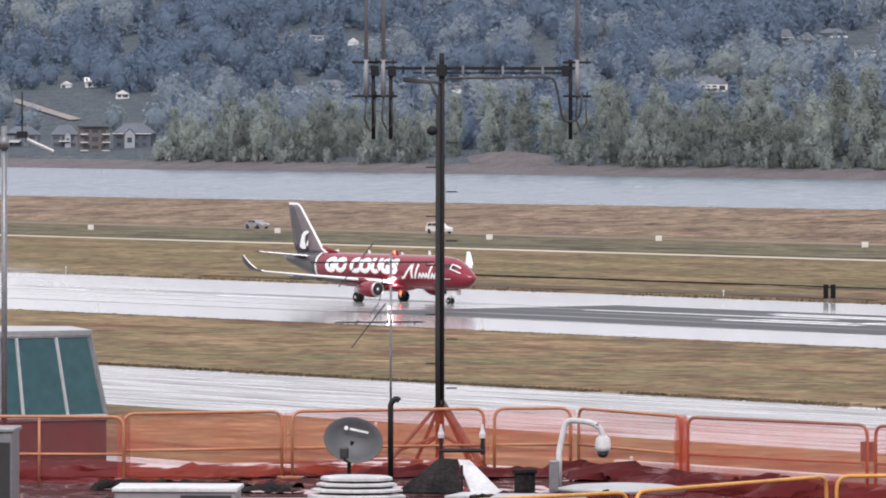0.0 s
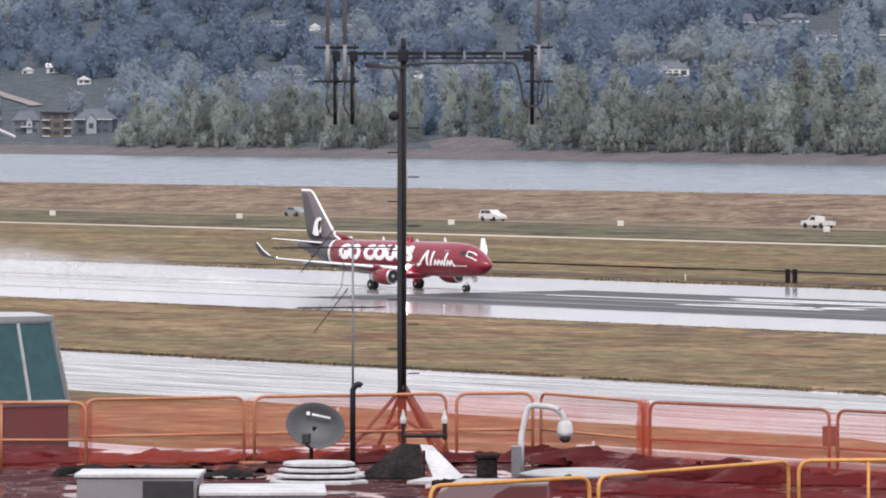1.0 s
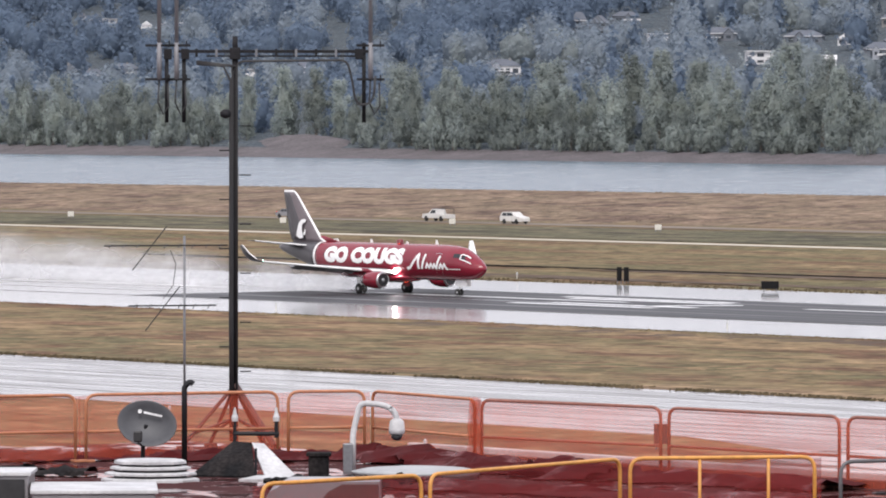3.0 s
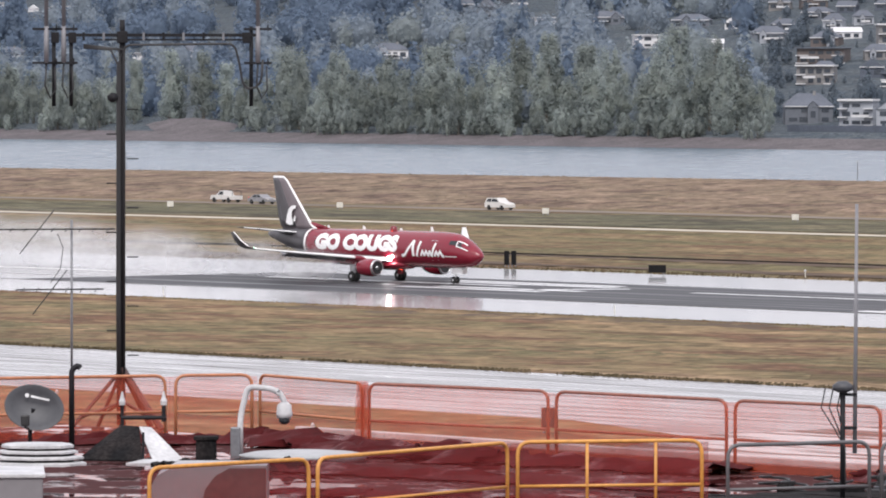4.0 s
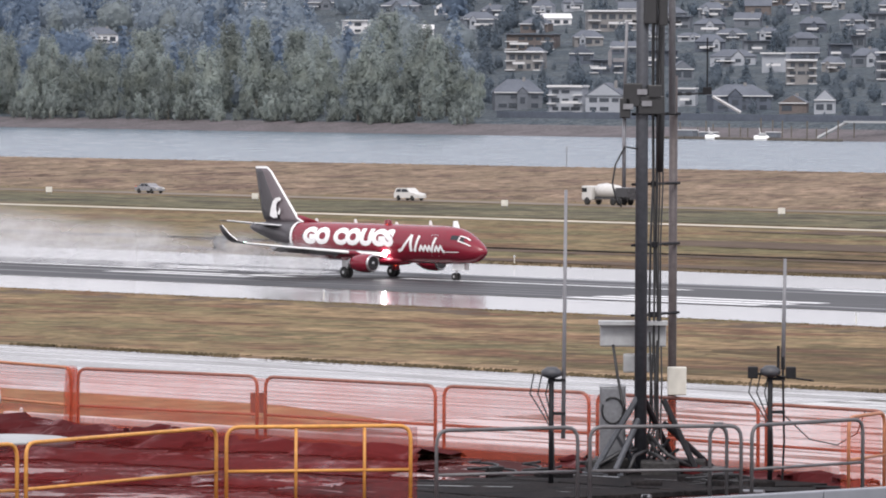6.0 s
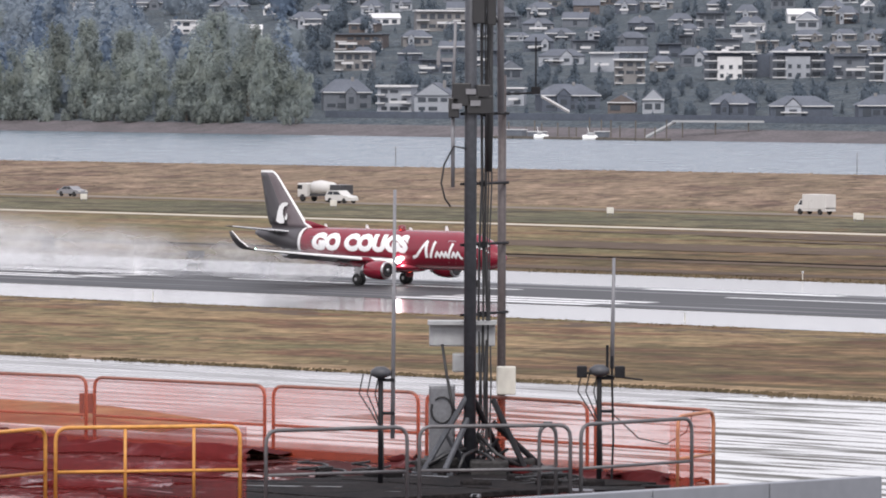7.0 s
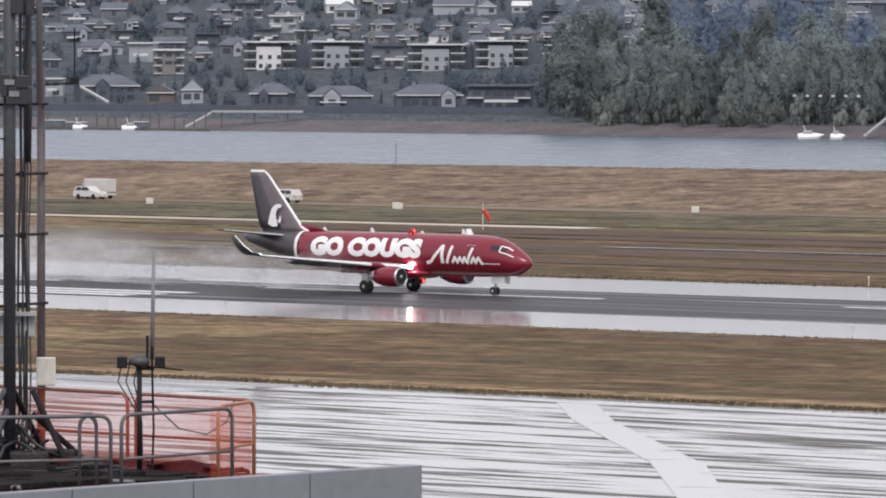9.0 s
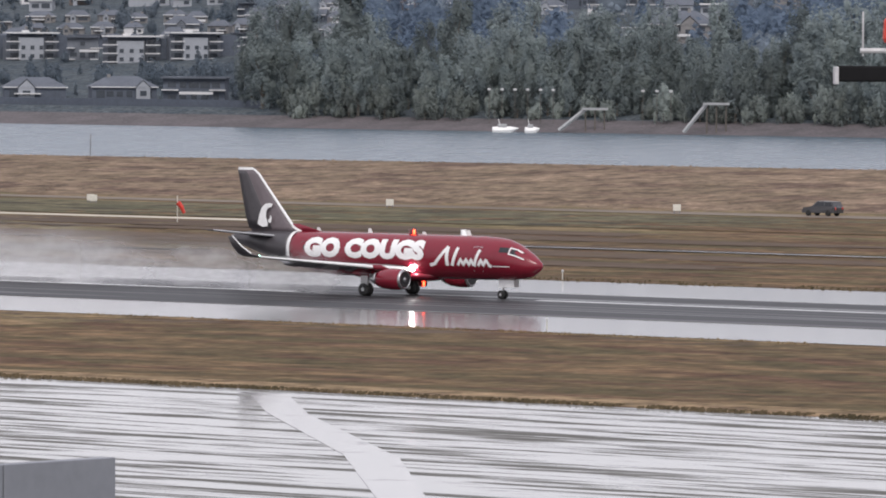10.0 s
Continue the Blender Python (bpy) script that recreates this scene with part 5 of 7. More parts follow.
def shore_details():
    # bare silt bank in a gap of the woods
    verts, faces = [], []
    for j in range(7):
        for i in range(25):
            b = 0.02 + 1.15 * i / 24
            y = 1409 + j * 5
            c, s = heading(b)
            up = 7.5 * math.sin(min(1, j / 6) * 1.5) * max(0, math.sin(math.pi * i / 24)) ** 0.5
            verts.append((y / s * c, y, -3.9 + up + noise.noise(Vector((i * 0.7, j * 0.7, 0))) * 0.5))
    faces = [(j * 25 + i, j * 25 + i + 1, (j + 1) * 25 + i + 1, (j + 1) * 25 + i) for j in range(6) for i in range(24)]
    tagged(raw("silt_bank", verts, faces, BANK, smooth=True), "bare brown silt bank above the waterline", "river bank", kind="structure")
    # bare track down the hillside clearing
    verts = []
    for k in range(9):
        q = k / 8
        x, y, z, d = on_slope(-3.78 + 0.62 * q, 0.06 - 0.2 * q)
        verts += [(x - 1.5, y - 2, hill_height(x - 1.5, y - 2) + 0.6), (x + 1.5, y + 2.5, hill_height(x + 1.5, y + 2.5) + 0.6)]
    faces = [(2 * k, 2 * k + 2, 2 * k + 3, 2 * k + 1) for k in range(8)]
    tagged(raw("hill_track", verts, faces, material("pale dry track", (0.22, 0.2, 0.19), 0.9, vary=0.2, scale=6)), "pale bare track down the hillside", "track", kind="structure")
    # marina float, piles, gangways, boats
    def spot(b, y):
        c, s = heading(b)
        return y / s * c, y
    x, y = spot(7.86, 1394)
    t = thing("floating_dock", pose(x, y, -4, 0, 0, 0), "long dark floating dock with tall mooring piles", "dock")
    for k in range(6):
        bm = bmesh.new()
        box(bm, -32 + k * 12.6, 0, 0.35, 12.2, 2.6, 0.8, bevel=0.08)
        part("float", bm, BARK, t, "dark weathered float")
    for k in range(17):
        bm = bmesh.new()
        px, tall = -38 + k * 4.6 + random.uniform(-1.6, 1.6), 3.2 + random.uniform(0, 3.6)
        tube(bm, [(px, 1.6, -2), (px, 1.6, tall)], 0.2, 8)
        part("mooring_post", bm, BARK, t, "dark wooden mooring post")
    for px, wide, tall in ((-27, 9, 1.7), (-17, 6, 1.2), (10, 4, 1.5)):
        bm = bmesh.new()
        box(bm, px, 0.2, 0.8 + tall / 2, wide, 2.2, tall, bevel=0.1)
        part("boathouse", bm, WALLS["slate"], t, "grey boathouse on the dock")
        bm = bmesh.new()
        box(bm, px, 0.2, 0.95 + tall, wide * 1.06, 2.6, 0.25, bevel=0.05)
        part("boathouse_roof", bm, SHINGLE_PALE, t, "pale flat boathouse roof")
    def gangway(b, rise, span, deck=7.0):
        x, y = spot(b, 1399)
        t = thing("gangway", pose(x, y, -3.9, 0, 0, 35), "white sloping gangway from the bank to the river", "gangway", "gangways")
        bm = bmesh.new()
        tube(bm, [(0, 0, 0.5), (span, 0, rise)], 0.6, 6)
        part("ramp", bm, UNIT, t)
        bm = bmesh.new()
        box(bm, span + deck / 2 - 0.9, 0, rise + 0.1, deck, 2, 0.6)
        part("landing", bm, UNIT, t)
        for k in range(3):
            bm = bmesh.new()
            px = span + deck * (0.1 + 0.36 * k) - 0.6
            tube(bm, [(px, 0, -2.0), (px, 0, rise)], 0.2, 8)
            part("post", bm, BARK, t)
    gangway(14.28, 6.2, 7)
    gangway(15.35, 8.0, 6)
    gangway(8.44, 5.4, 9, 27)
    def boat(b, long):
        x, y = spot(b, 1393)
        t = thing("motor_boat", pose(x, y, -4.0, 0, 0, 40), "white motor boat moored at the bank", "boat", "moored boats")
        bm = bmesh.new()
        tube(bm, [(-long / 2, 0, 0.5), (-long * 0.3, 0, 0.5), (long * 0.2, 0, 0.6), (long / 2, 0, 1.1)], [0.9, 1.1, 1.0, 0.1], 10)
        part("hull", bm, WHITE, t, "white hull")
        bm = bmesh.new()
        box(bm, -long * 0.12, 0, 1.7, long * 0.36, 1.5, 1.0, bevel=0.2)
        part("cabin", bm, UNIT, t, "grey glazed cabin")
        bm = bmesh.new()
        tube(bm, [(-long * 0.2, 0, 2), (-long * 0.28, 0, 3.6)], 0.09, 6)
        part("radar_arch", bm, WHITE, t)
    boat(13.82, 7)
    boat(8.0, 6.5)
    boat(7.55, 4.4)
    boat(14.05, 4)
    for k in range(9):
        b = 13.68 + k * 0.11 if k < 6 else 15.0 + (k - 6) * 0.12
        c, s = heading(b)
        y = 1413
        t = thing("bank_lamp", pose(y / s * c, y, hill_height(y / s * c, y)), "small white lamp post on the far bank", "lamp post", "bank lamps")
        bm = bmesh.new()
        tube(bm, [(0, 0, -1), (0, 0, 9.0)], 0.06, 6)
        part("post", bm, BARK, t)
        bm = bmesh.new()
        box(bm, 0, 0, 9.2, 0.7, 0.7, 0.6, bevel=0.1)
        part("head", bm, SHINGLE_PALE, t)
    # retaining wall along the house row
    (c0, s0), (c1, s1) = heading(5.7), heading(11.75)
    x0, x1 = 1440 / s0 * c0, 1440 / s1 * c1
    bm = bmesh.new()
    box(bm, (x0 + x1) / 2, 1440, 1.4, x1 - x0, 0.6, 3.4)
    tagged(part("retaining_wall", bm, WALLS["blue"]), "low dark retaining wall along the bank", "wall", kind="structure")


shore_details()
# ---- things on the roof ----
MAT_BLACK = material("black rubber matting", (0.012, 0.012, 0.013), 0.85, vary=0.4, scale=0.4, second=(0.025, 0.022, 0.022), spec=0.03, bump=0.01)


def antenna_mast():
    t = thing("antenna_mast", pose(-79.88, 60.98, ROOF_Z, 0, 0, 52), "dark steel antenna mast with crossarm and cables on a tripod", "antenna mast")
    bm = bmesh.new()
    tube(bm, [(0.03, 0, 0), (0.03, 0, 6.0)], 0.044, 12)
    tube(bm, [(0.03, 0, 5.95), (0.03, 0, 6.2)], 0.04, 12)
    part("pole", bm, MAST, t, "dark steel pole", True)
    for k, dx in enumerate((-0.025, 0.0, -0.04)):
        bm = bmesh.new()
        tube(bm, [(dx, -0.06, 0.1), (dx - 0.01, -0.065, 2.0), (dx, -0.06, 5.5), (dx - 0.12 + 0.1 * k, -0.06, 5.75), (-0.55, -0.06, 5.78 + 0.02 * k)], 0.02, 6)
        part("cable", bm, CABLE, t, "black feeder cable", True)
    bm = bmesh.new()
    tube(bm, bend([(0.055, -0.07, 0.3), (0.055, -0.07, 5.82), (1.72, -0.07, 5.84), (1.80, -0.07, 5.5), (1.84, -0.07, 5.2), (1.98, -0.07, 5.14), (2.12, -0.07, 5.25), (2.14, -0.07, 5.6)], 0.12), 0.02, 6)
    part("cable", bm, CABLE, t, "black feeder cable", True)
    bm = bmesh.new()
    box(bm, 0.62, 0, 5.97, 2.9, 0.05, 0.045)
    box(bm, 0.75, 0, 5.9, 2.3, 0.04, 0.025)
    part("crossarm", bm, MAST, t, "dark crossarm")
    for k in range(9):
        bm = bmesh.new()
        box(bm, -0.55 + k * 0.3, 0, 5.95, 0.035, 0.1, 0.12)
        part("clamp", bm, GALV if k % 2 else MAST, t)
    bm = bmesh.new()
    box(bm, 0.03, 0, 5.94, 0.16, 0.16, 0.18, bevel=0.01)
    part("clamp_block", bm, MAST, t)
    for x in (-1.11, -0.85, 2.07):
        bm = bmesh.new()
        tube(bm, [(x, 0, 5.55), (x, 0, 6.1)], 0.04, 10)
        tube(bm, [(x, 0, 6.1), (x, 0, 9.6)], 0.032, 10)
        a = part("whip_antenna", bm, WHIP, t, "grey fibreglass whip antenna", True)
        bm = bmesh.new()
        tube(bm, [(x + 0.11, 0.03, 4.9), (x + 0.11, 0.03, 6.0)] if x < 1 else [(x - 0.1, 0.03, 4.9), (x - 0.1, 0.03, 6.1)], 0.03, 8)
        part("support_pipe", bm, MAST, t, "", True)
        for z in (5.55, 6.06):
            bm = bmesh.new()
            box(bm, x, 0, z, 0.42, 0.06, 0.035)
            box(bm, x + 0.15, 0, z + 0.02, 0.02, 0.02, 0.1)
            part("bracket", bm, MAST, t)
        bm = bmesh.new()
        tube(bm, [(x, 0, 5.55), (x - 0.02, 0, 5.2), (x + 0.06, 0, 5.02), (x + 0.14, 0, 5.15), (x + 0.13, 0, 5.5)], 0.014, 5)
        part("loop_cable", bm, CABLE, t, "", True)
    for x in (-0.72, -0.98, 1.9):
        bm = bmesh.new()
        box(bm, x, 0.02, 5.93, 0.12, 0.13, 0.16, bevel=0.01)
        part("junction_block", bm, MAST, t)
    bm = bmesh.new()
    lathe(bm, [(0.02, -0.06), (0.08, -0.03), (0.09, 0.03), (0.04, 0.08)], Matrix.Translation((-0.11, -0.05, 5.02)), 12)
    part("horn", bm, MAST, t, "", True)
    for k in range(11):
        z, s = 1.15 + k * 0.37, (-1 if k % 2 else 1)
        bm = bmesh.new()
        tube(bm, [(0.03 + s * 0.07, 0, z), (0.03 + s * 0.24, 0, z)], 0.011, 6)
        part("step_peg", bm, MAST, t)
    for x, y in ((-0.75, -0.3), (0.62, -0.5), (0.45, 0.6), (-0.35, 0.6)):
        bm = bmesh.new()
        tube(bm, [(0.03, 0, 0.95), (x, y, 0.05)], 0.05 if x > 0 else 0.03, 8)
        tube(bm, [(0.03, 0, 0.45), (x * 0.8, y * 0.8, 0.22)], 0.022, 6)
        box(bm, x, y, 0.02, 0.2, 0.2, 0.04)
        part("leg", bm, MAST_RED, t, "red-brown tripod leg")


def yagi_pipe():
    t = thing("vent_pipe", pose(-76.33, 57.39, ROOF_Z, 0, 0, 52), "dark vent pipe with a thin antenna pole and two yagi antennas", "vent pipe")
    bm = bmesh.new()
    tube(bm, bend([(0, 0, 0), (0, 0, 1.14), (0.08, 0, 1.22), (0.13, 0, 1.18)], 0.04), 0.042, 10)
    part("pipe", bm, MAST, t, "dark pipe with bent cowl", True)
    bm = bmesh.new()
    tube(bm, [(0.0, 0.06, 0.5), (0.0, 0.06, 3.3)], 0.017, 8)
    part("thin_pole", bm, GALV, t, "", True)
    for z, x0, x1, n in ((3.16, -1.15, 0.62, 9), (2.3, -0.8, 0.46, 6)):
        bm = bmesh.new()
        tube(bm, [(x0, 0, z), (x1, 0, z + 0.01)], 0.012, 6)
        y = part("yagi_antenna", bm, MAST, t, "thin yagi antenna")
        for k in range(n):
            x = x0 + (x1 - x0) * (k + 0.5) / n
            bm = bmesh.new()
            h = 0.34 if k == n // 2 - 1 else 0.02
            tube(bm, [(x - h * 0.8, -0.3, z - h), (x + h * 0.6, 0.3, z + h * 0.8)], 0.008, 5)
            part("element", bm, MAST, y)
    bm = bmesh.new()
    tube(bm, [(-0.2, 0, 3.1), (-0.12, 0, 2.9), (-0.16, 0, 2.6), (-0.3, 0, 2.4)], 0.006, 5)
    part("loop_cable", bm, CABLE, t)


def dish():
    t = thing("satellite_dish", pose(-76.26, 56.65, ROOF_Z, 0, 0, 46), "grey oval satellite dish on a short mast", "satellite dish")
    tilt = Matrix.Translation((0.02, 0, 0.63)) @ Matrix.Rotation(radians(12), 4, "Y") @ Matrix.Rotation(radians(72), 4, "X")
    bm = lathe(bmesh.new(), [(0.01, -0.09), (0.2, -0.07), (0.34, -0.02), (0.425, 0.03), (0.43, 0.045), (0.415, 0.045), (0.33, 0.0), (0.2, -0.045), (0.01, -0.06)], tilt @ Matrix.Diagonal((1, 0.78, 1, 1)), 36)
    part("reflector", bm, DISH, t, "grey oval reflector", True)
    bm = bmesh.new()
    box(bm, 0.05, 0.15, 0.046, 0.27, 0.03, 0.004, tilt)
    part("name_bar", bm, UNIT_WHITE, t, "pale bar of lettering")
    bm = lathe(bmesh.new(), [(0.03, 0.046), (0.03, 0.05)], tilt @ Matrix.Translation((-0.14, 0.15, 0)), 14)
    part("round_mark", bm, UNIT_WHITE, t, "pale round mark")
    bm = bmesh.new()
    tube(bm, [(-0.06, 0.1, 0), (-0.05, 0.08, 0.45), (0, 0.05, 0.62)], 0.03, 8)
    part("mast", bm, MAST, t)
    bm = bmesh.new()
    tube(bm, [(-0.05, -0.02, 0.33), (-0.05, -0.45, 0.38)], 0.02, 6)
    box(bm, -0.05, -0.48, 0.48, 0.12, 0.1, 0.16, bevel=0.02)
    part("receiver_arm", bm, CABLE, t, "black receiver arm")


def dome_camera():
    t = thing("dome_camera", pose(-73.68, 58.37, ROOF_Z, 0, 0, 52), "pale gooseneck post with a white dome camera", "security camera")
    bm = bmesh.new()
    tube(bm, bend([(0, 0, 0), (0, 0, 0.55), (0.1, 0, 0.98), (0.45, 0, 0.95), (0.6, 0, 0.86), (0.62, 0, 0.72)], 0.1), 0.042, 12)
    part("gooseneck", bm, UNIT_WHITE, t, "pale curved post", True)
    bm = lathe(bmesh.new(), [(0.05, 0.76), (0.10, 0.72), (0.115, 0.6), (0.11, 0.54)], Matrix.Translation((0.62, 0, 0)), 18)
    part("housing", bm, UNIT_WHITE, t, "white camera housing", True)
    bm = lathe(bmesh.new(), [(0.085, 0.54), (0.075, 0.48), (0.03, 0.445)], Matrix.Translation((0.62, 0, 0)), 18)
    part("dome", bm, COCKPIT, t, "dark glass dome", True)
    bm = bmesh.new()
    box(bm, -0.07, -0.06, 0.2, 0.14, 0.14, 0.42, bevel=0.015)
    part("junction_box", bm, GALV, t)


def twin_pole_tower():
    t = thing("antenna_tower", pose(-61.8, 60.37, ROOF_Z, 0, 0, 46), "twin-pole grey antenna tower with cables, brackets and boxes", "antenna tower")
    bm = bmesh.new()
    tube(bm, [(0, 0, 0.0), (0, 0, 9.5)], 0.082, 14)
    part("main_pole", bm, SLATE_STEEL, t, "thick dark grey pole", True)
    bm = bmesh.new()
    tube(bm, [(0.42, 1.2, 0.0), (0.42, 1.2, 5.2)], 0.055, 12)
    part("second_pole", bm, POLE_BROWN, t, "brown-grey second pole", True)
    bm = bmesh.new()
    tube(bm, [(0.4, 0.9, 4.7), (0.37, 0.9, 9.5)], 0.045, 12)
    part("upper_pole", bm, WHIP, t, "pale upper pole", True)
    for z in (2.09, 3.0, 3.79, 4.7, 5.9, 6.6):
        bm = bmesh.new()
        tube(bm, [(-0.12, 0.0, z), (0.5, 1.2, z)], 0.02, 6)
        box(bm, 0.17, 0.4, z, 0.1, 0.1, 0.07)
        part("rung", bm, MAST, t)
    rng = random.Random(3)
    for k in range(6):
        x = 0.13 + 0.026 * k
        pts = [(x + rng.uniform(-0.02, 0.02), 0.35 + rng.uniform(-0.05, 0.05), z) for z in (0.15, 0.6, 1.2, 2.1, 3.0, 3.8, 4.7, 5.6, 7.0, 9.0)]
        pts[0] = (x + 0.2 * (k - 4) / 4, 0.3, 0.05)
        bm = bmesh.new()
        tube(bm, pts, 0.011 + 0.006 * (k % 3 == 0), 5)
        part("cable", bm, CABLE, t, "black feeder cable")
    for x, z, sx, sz in ((-0.12, 4.95, 0.24, 0.3), (0.12, 4.82, 0.34, 0.24), (-0.22, 4.78, 0.14, 0.26), (0.16, 4.98, 0.18, 0.2), (0.1, 6.05, 0.16, 0.36), (0.27, 6.1, 0.11, 0.5)):
        bm = bmesh.new()
        box(bm, x, -0.06, z, sx, 0.16, sz, bevel=0.012)
        part("bracket", bm, CABLE, t, "black clamp bracket")
    for x, z in ((-0.02, 4.99), (0.04, 4.84), (-0.2, 4.8)):
        bm = bmesh.new()
        box(bm, x + 0.02, -0.15, z, 0.13, 0.03, 0.07)
        part("clamp_plate", bm, WHIP, t, "pale clamp plate")
    bm = bmesh.new()
    tube(bm, [(0.24, 0.2, 3.95), (0.25, 0.25, 4.75), (0.26, 0.3, 5.2), (0.26, 0.3, 6.6)], [0.045, 0.05, 0.03, 0.045], 10)
    part("wrapped_cable", bm, CABLE, t, "black wrapped cable bundle", True)
    # slim antenna hung beside the pole
    bm = bmesh.new()
    tube(bm, [(-0.23, 0, 3.75), (-0.23, 0, 4.9)], 0.025, 8)
    tube(bm, [(-0.23, 0, 4.9), (-0.2, 0, 5.9)], 0.02, 8)
    part("slim_antenna", bm, WHIP, t, "pale slim antenna", True)
    bm = bmesh.new()
    tube(bm, bend([(-0.2, 0, 5.55), (-0.42, 0, 5.55), (-0.42, 0, 5.3)], 0.05), 0.015, 6)
    box(bm, -0.42, 0, 5.42, 0.05, 0.05, 0.18)
    box(bm, -0.3, 0, 5.4, 0.16, 0.05, 0.05)
    part("side_element", bm, WHIP, t)
    bm = bmesh.new()
    tube(bm, [(-0.05, -0.05, 4.25), (-0.22, -0.05, 4.28), (-0.34, -0.05, 4.05), (-0.38, -0.05, 3.8), (-0.33, -0.05, 3.6), (-0.26, -0.05, 3.5)], 0.014, 6)
    part("loop_cable", bm, CABLE, t, "", True)
    # equipment boxes
    bm = bmesh.new()
    box(bm, -0.1, 0.5, 1.82, 0.86, 0.3, 0.3, bevel=0.02)
    box(bm, -0.1, 0.42, 1.98, 0.9, 0.4, 0.05)
    part("equipment_box", bm, UNIT, t, "pale grey equipment box")
    bm = bmesh.new()
    box(bm, 0.0, 0.55, 1.45, 0.45, 0.3, 0.24, bevel=0.02)
    part("small_box", bm, UNIT, t)
    bm = bmesh.new()
    box(bm, 0.48, 0.95, 1.2, 0.25, 0.12, 0.37, bevel=0.015)
    part("cream_box", bm, PALE, t, "cream metal box")
    bm = bmesh.new()
    tube(bm, [(-0.36, 0.3, 1.7), (-0.3, 0.25, 1.3), (-0.24, 0.2, 1.0), (-0.2, 0.1, 0.85)], 0.022, 6)
    part("hanging_cable", bm, CABLE, t, "", True)
    # tripod feet
    for x, y, z in ((-0.62, -0.35, 1.1), (-0.35, -0.6, 0.8), (0.75, -0.3, 1.0), (0.5, 0.9, 1.1), (-0.25, 0.7, 0.9), (1.0, 0.3, 0.7)):
        bm = bmesh.new()
        tube(bm, [(0.0 if x < 0.7 else 0.3, 0, z), (x, y, 0.05)], 0.04, 8)
        tube(bm, [(x * 0.5, y * 0.5, z * 0.5), (x * 0.1, y * 0.1, 0.1)], 0.022, 6)
        box(bm, x, y, 0.04, 0.26, 0.26, 0.08)
        part("leg", bm, SLATE_STEEL if x < 0 else MAST, t, "steel tripod leg")
    for k in range(7):
        bm = bmesh.new()
        a = k * 0.9
        tube(bm, [(0.1, 0.1, 0.55 - 0.04 * k), (0.35 * math.cos(a), 0.3 * math.sin(a) - 0.2, 0.3), (0.8 * math.cos(a), 0.5 * math.sin(a) - 0.1, 0.06)], 0.025, 6)
        part("floor_cable", bm, CABLE, t, "", True)
    for x, y, sx in ((-0.5, -0.1, 0.4), (0.25, -0.3, 0.5), (0.6, 0.1, 0.5), (-0.1, 0.4, 0.6)):
        bm = bmesh.new()
        box(bm, x, y, 0.12, sx, 0.4, 0.22, bevel=0.03)
        part("ballast", bm, ROOF_DARK, t, "dark ballast block")
    # side lamp on an arm
    bm = bmesh.new()
    tube(bm, [(0.42, 1.2, 4.95), (0.85, 1.2, 4.97)], 0.014, 6)
    tube(bm, [(0.86, 1.2, 5.0), (0.86, 1.2, 5.7)], 0.012, 6)
    part("lamp_arm", bm, MAST, t)
    bm = bmesh.new()
    box(bm, 0.86, 1.2, 5.0, 0.12, 0.12, 0.1, bevel=0.01)
    part("lamp_box", bm, MAST, t)
    bm = bmesh.new()
    tube(bm, [(0.93, 1.2, 4.93), (1.3, 1.2, 4.72)], 0.024, 6)
    part("lamp_tube", bm, UNIT_WHITE, t, "white slanting lamp tube")
    c = thing("equipment_cabinet", pose(-62.35, 60.4, ROOF_Z, 0, 0, 46), "grey upright equipment cabinet with a coiled cable", "cabinet")
    bm = bmesh.new()
    box(bm, 0, 0, 0.62, 0.34, 0.36, 1.1, bevel=0.015)
    part("body", bm, GALV, c)
    bm = bmesh.new()
    box(bm, 0, -0.19, 0.66, 0.29, 0.02, 0.95, bevel=0.005)
    part("door", bm, GALV, c)
    bm = bmesh.new()
    tube(bm, [(0.14 * math.cos(a) , -0.22, 0.85 + 0.17 * math.sin(a)) for a in [k * 0.45 - 3.6 for k in range(14)]], 0.014, 5)
    part("coiled_cable", bm, CABLE, c)
    bm = bmesh.new()
    box(bm, 0, 0, 0.08, 0.46, 0.46, 0.3, bevel=0.02)
    part("plinth", bm, ROOF_DARK, c)


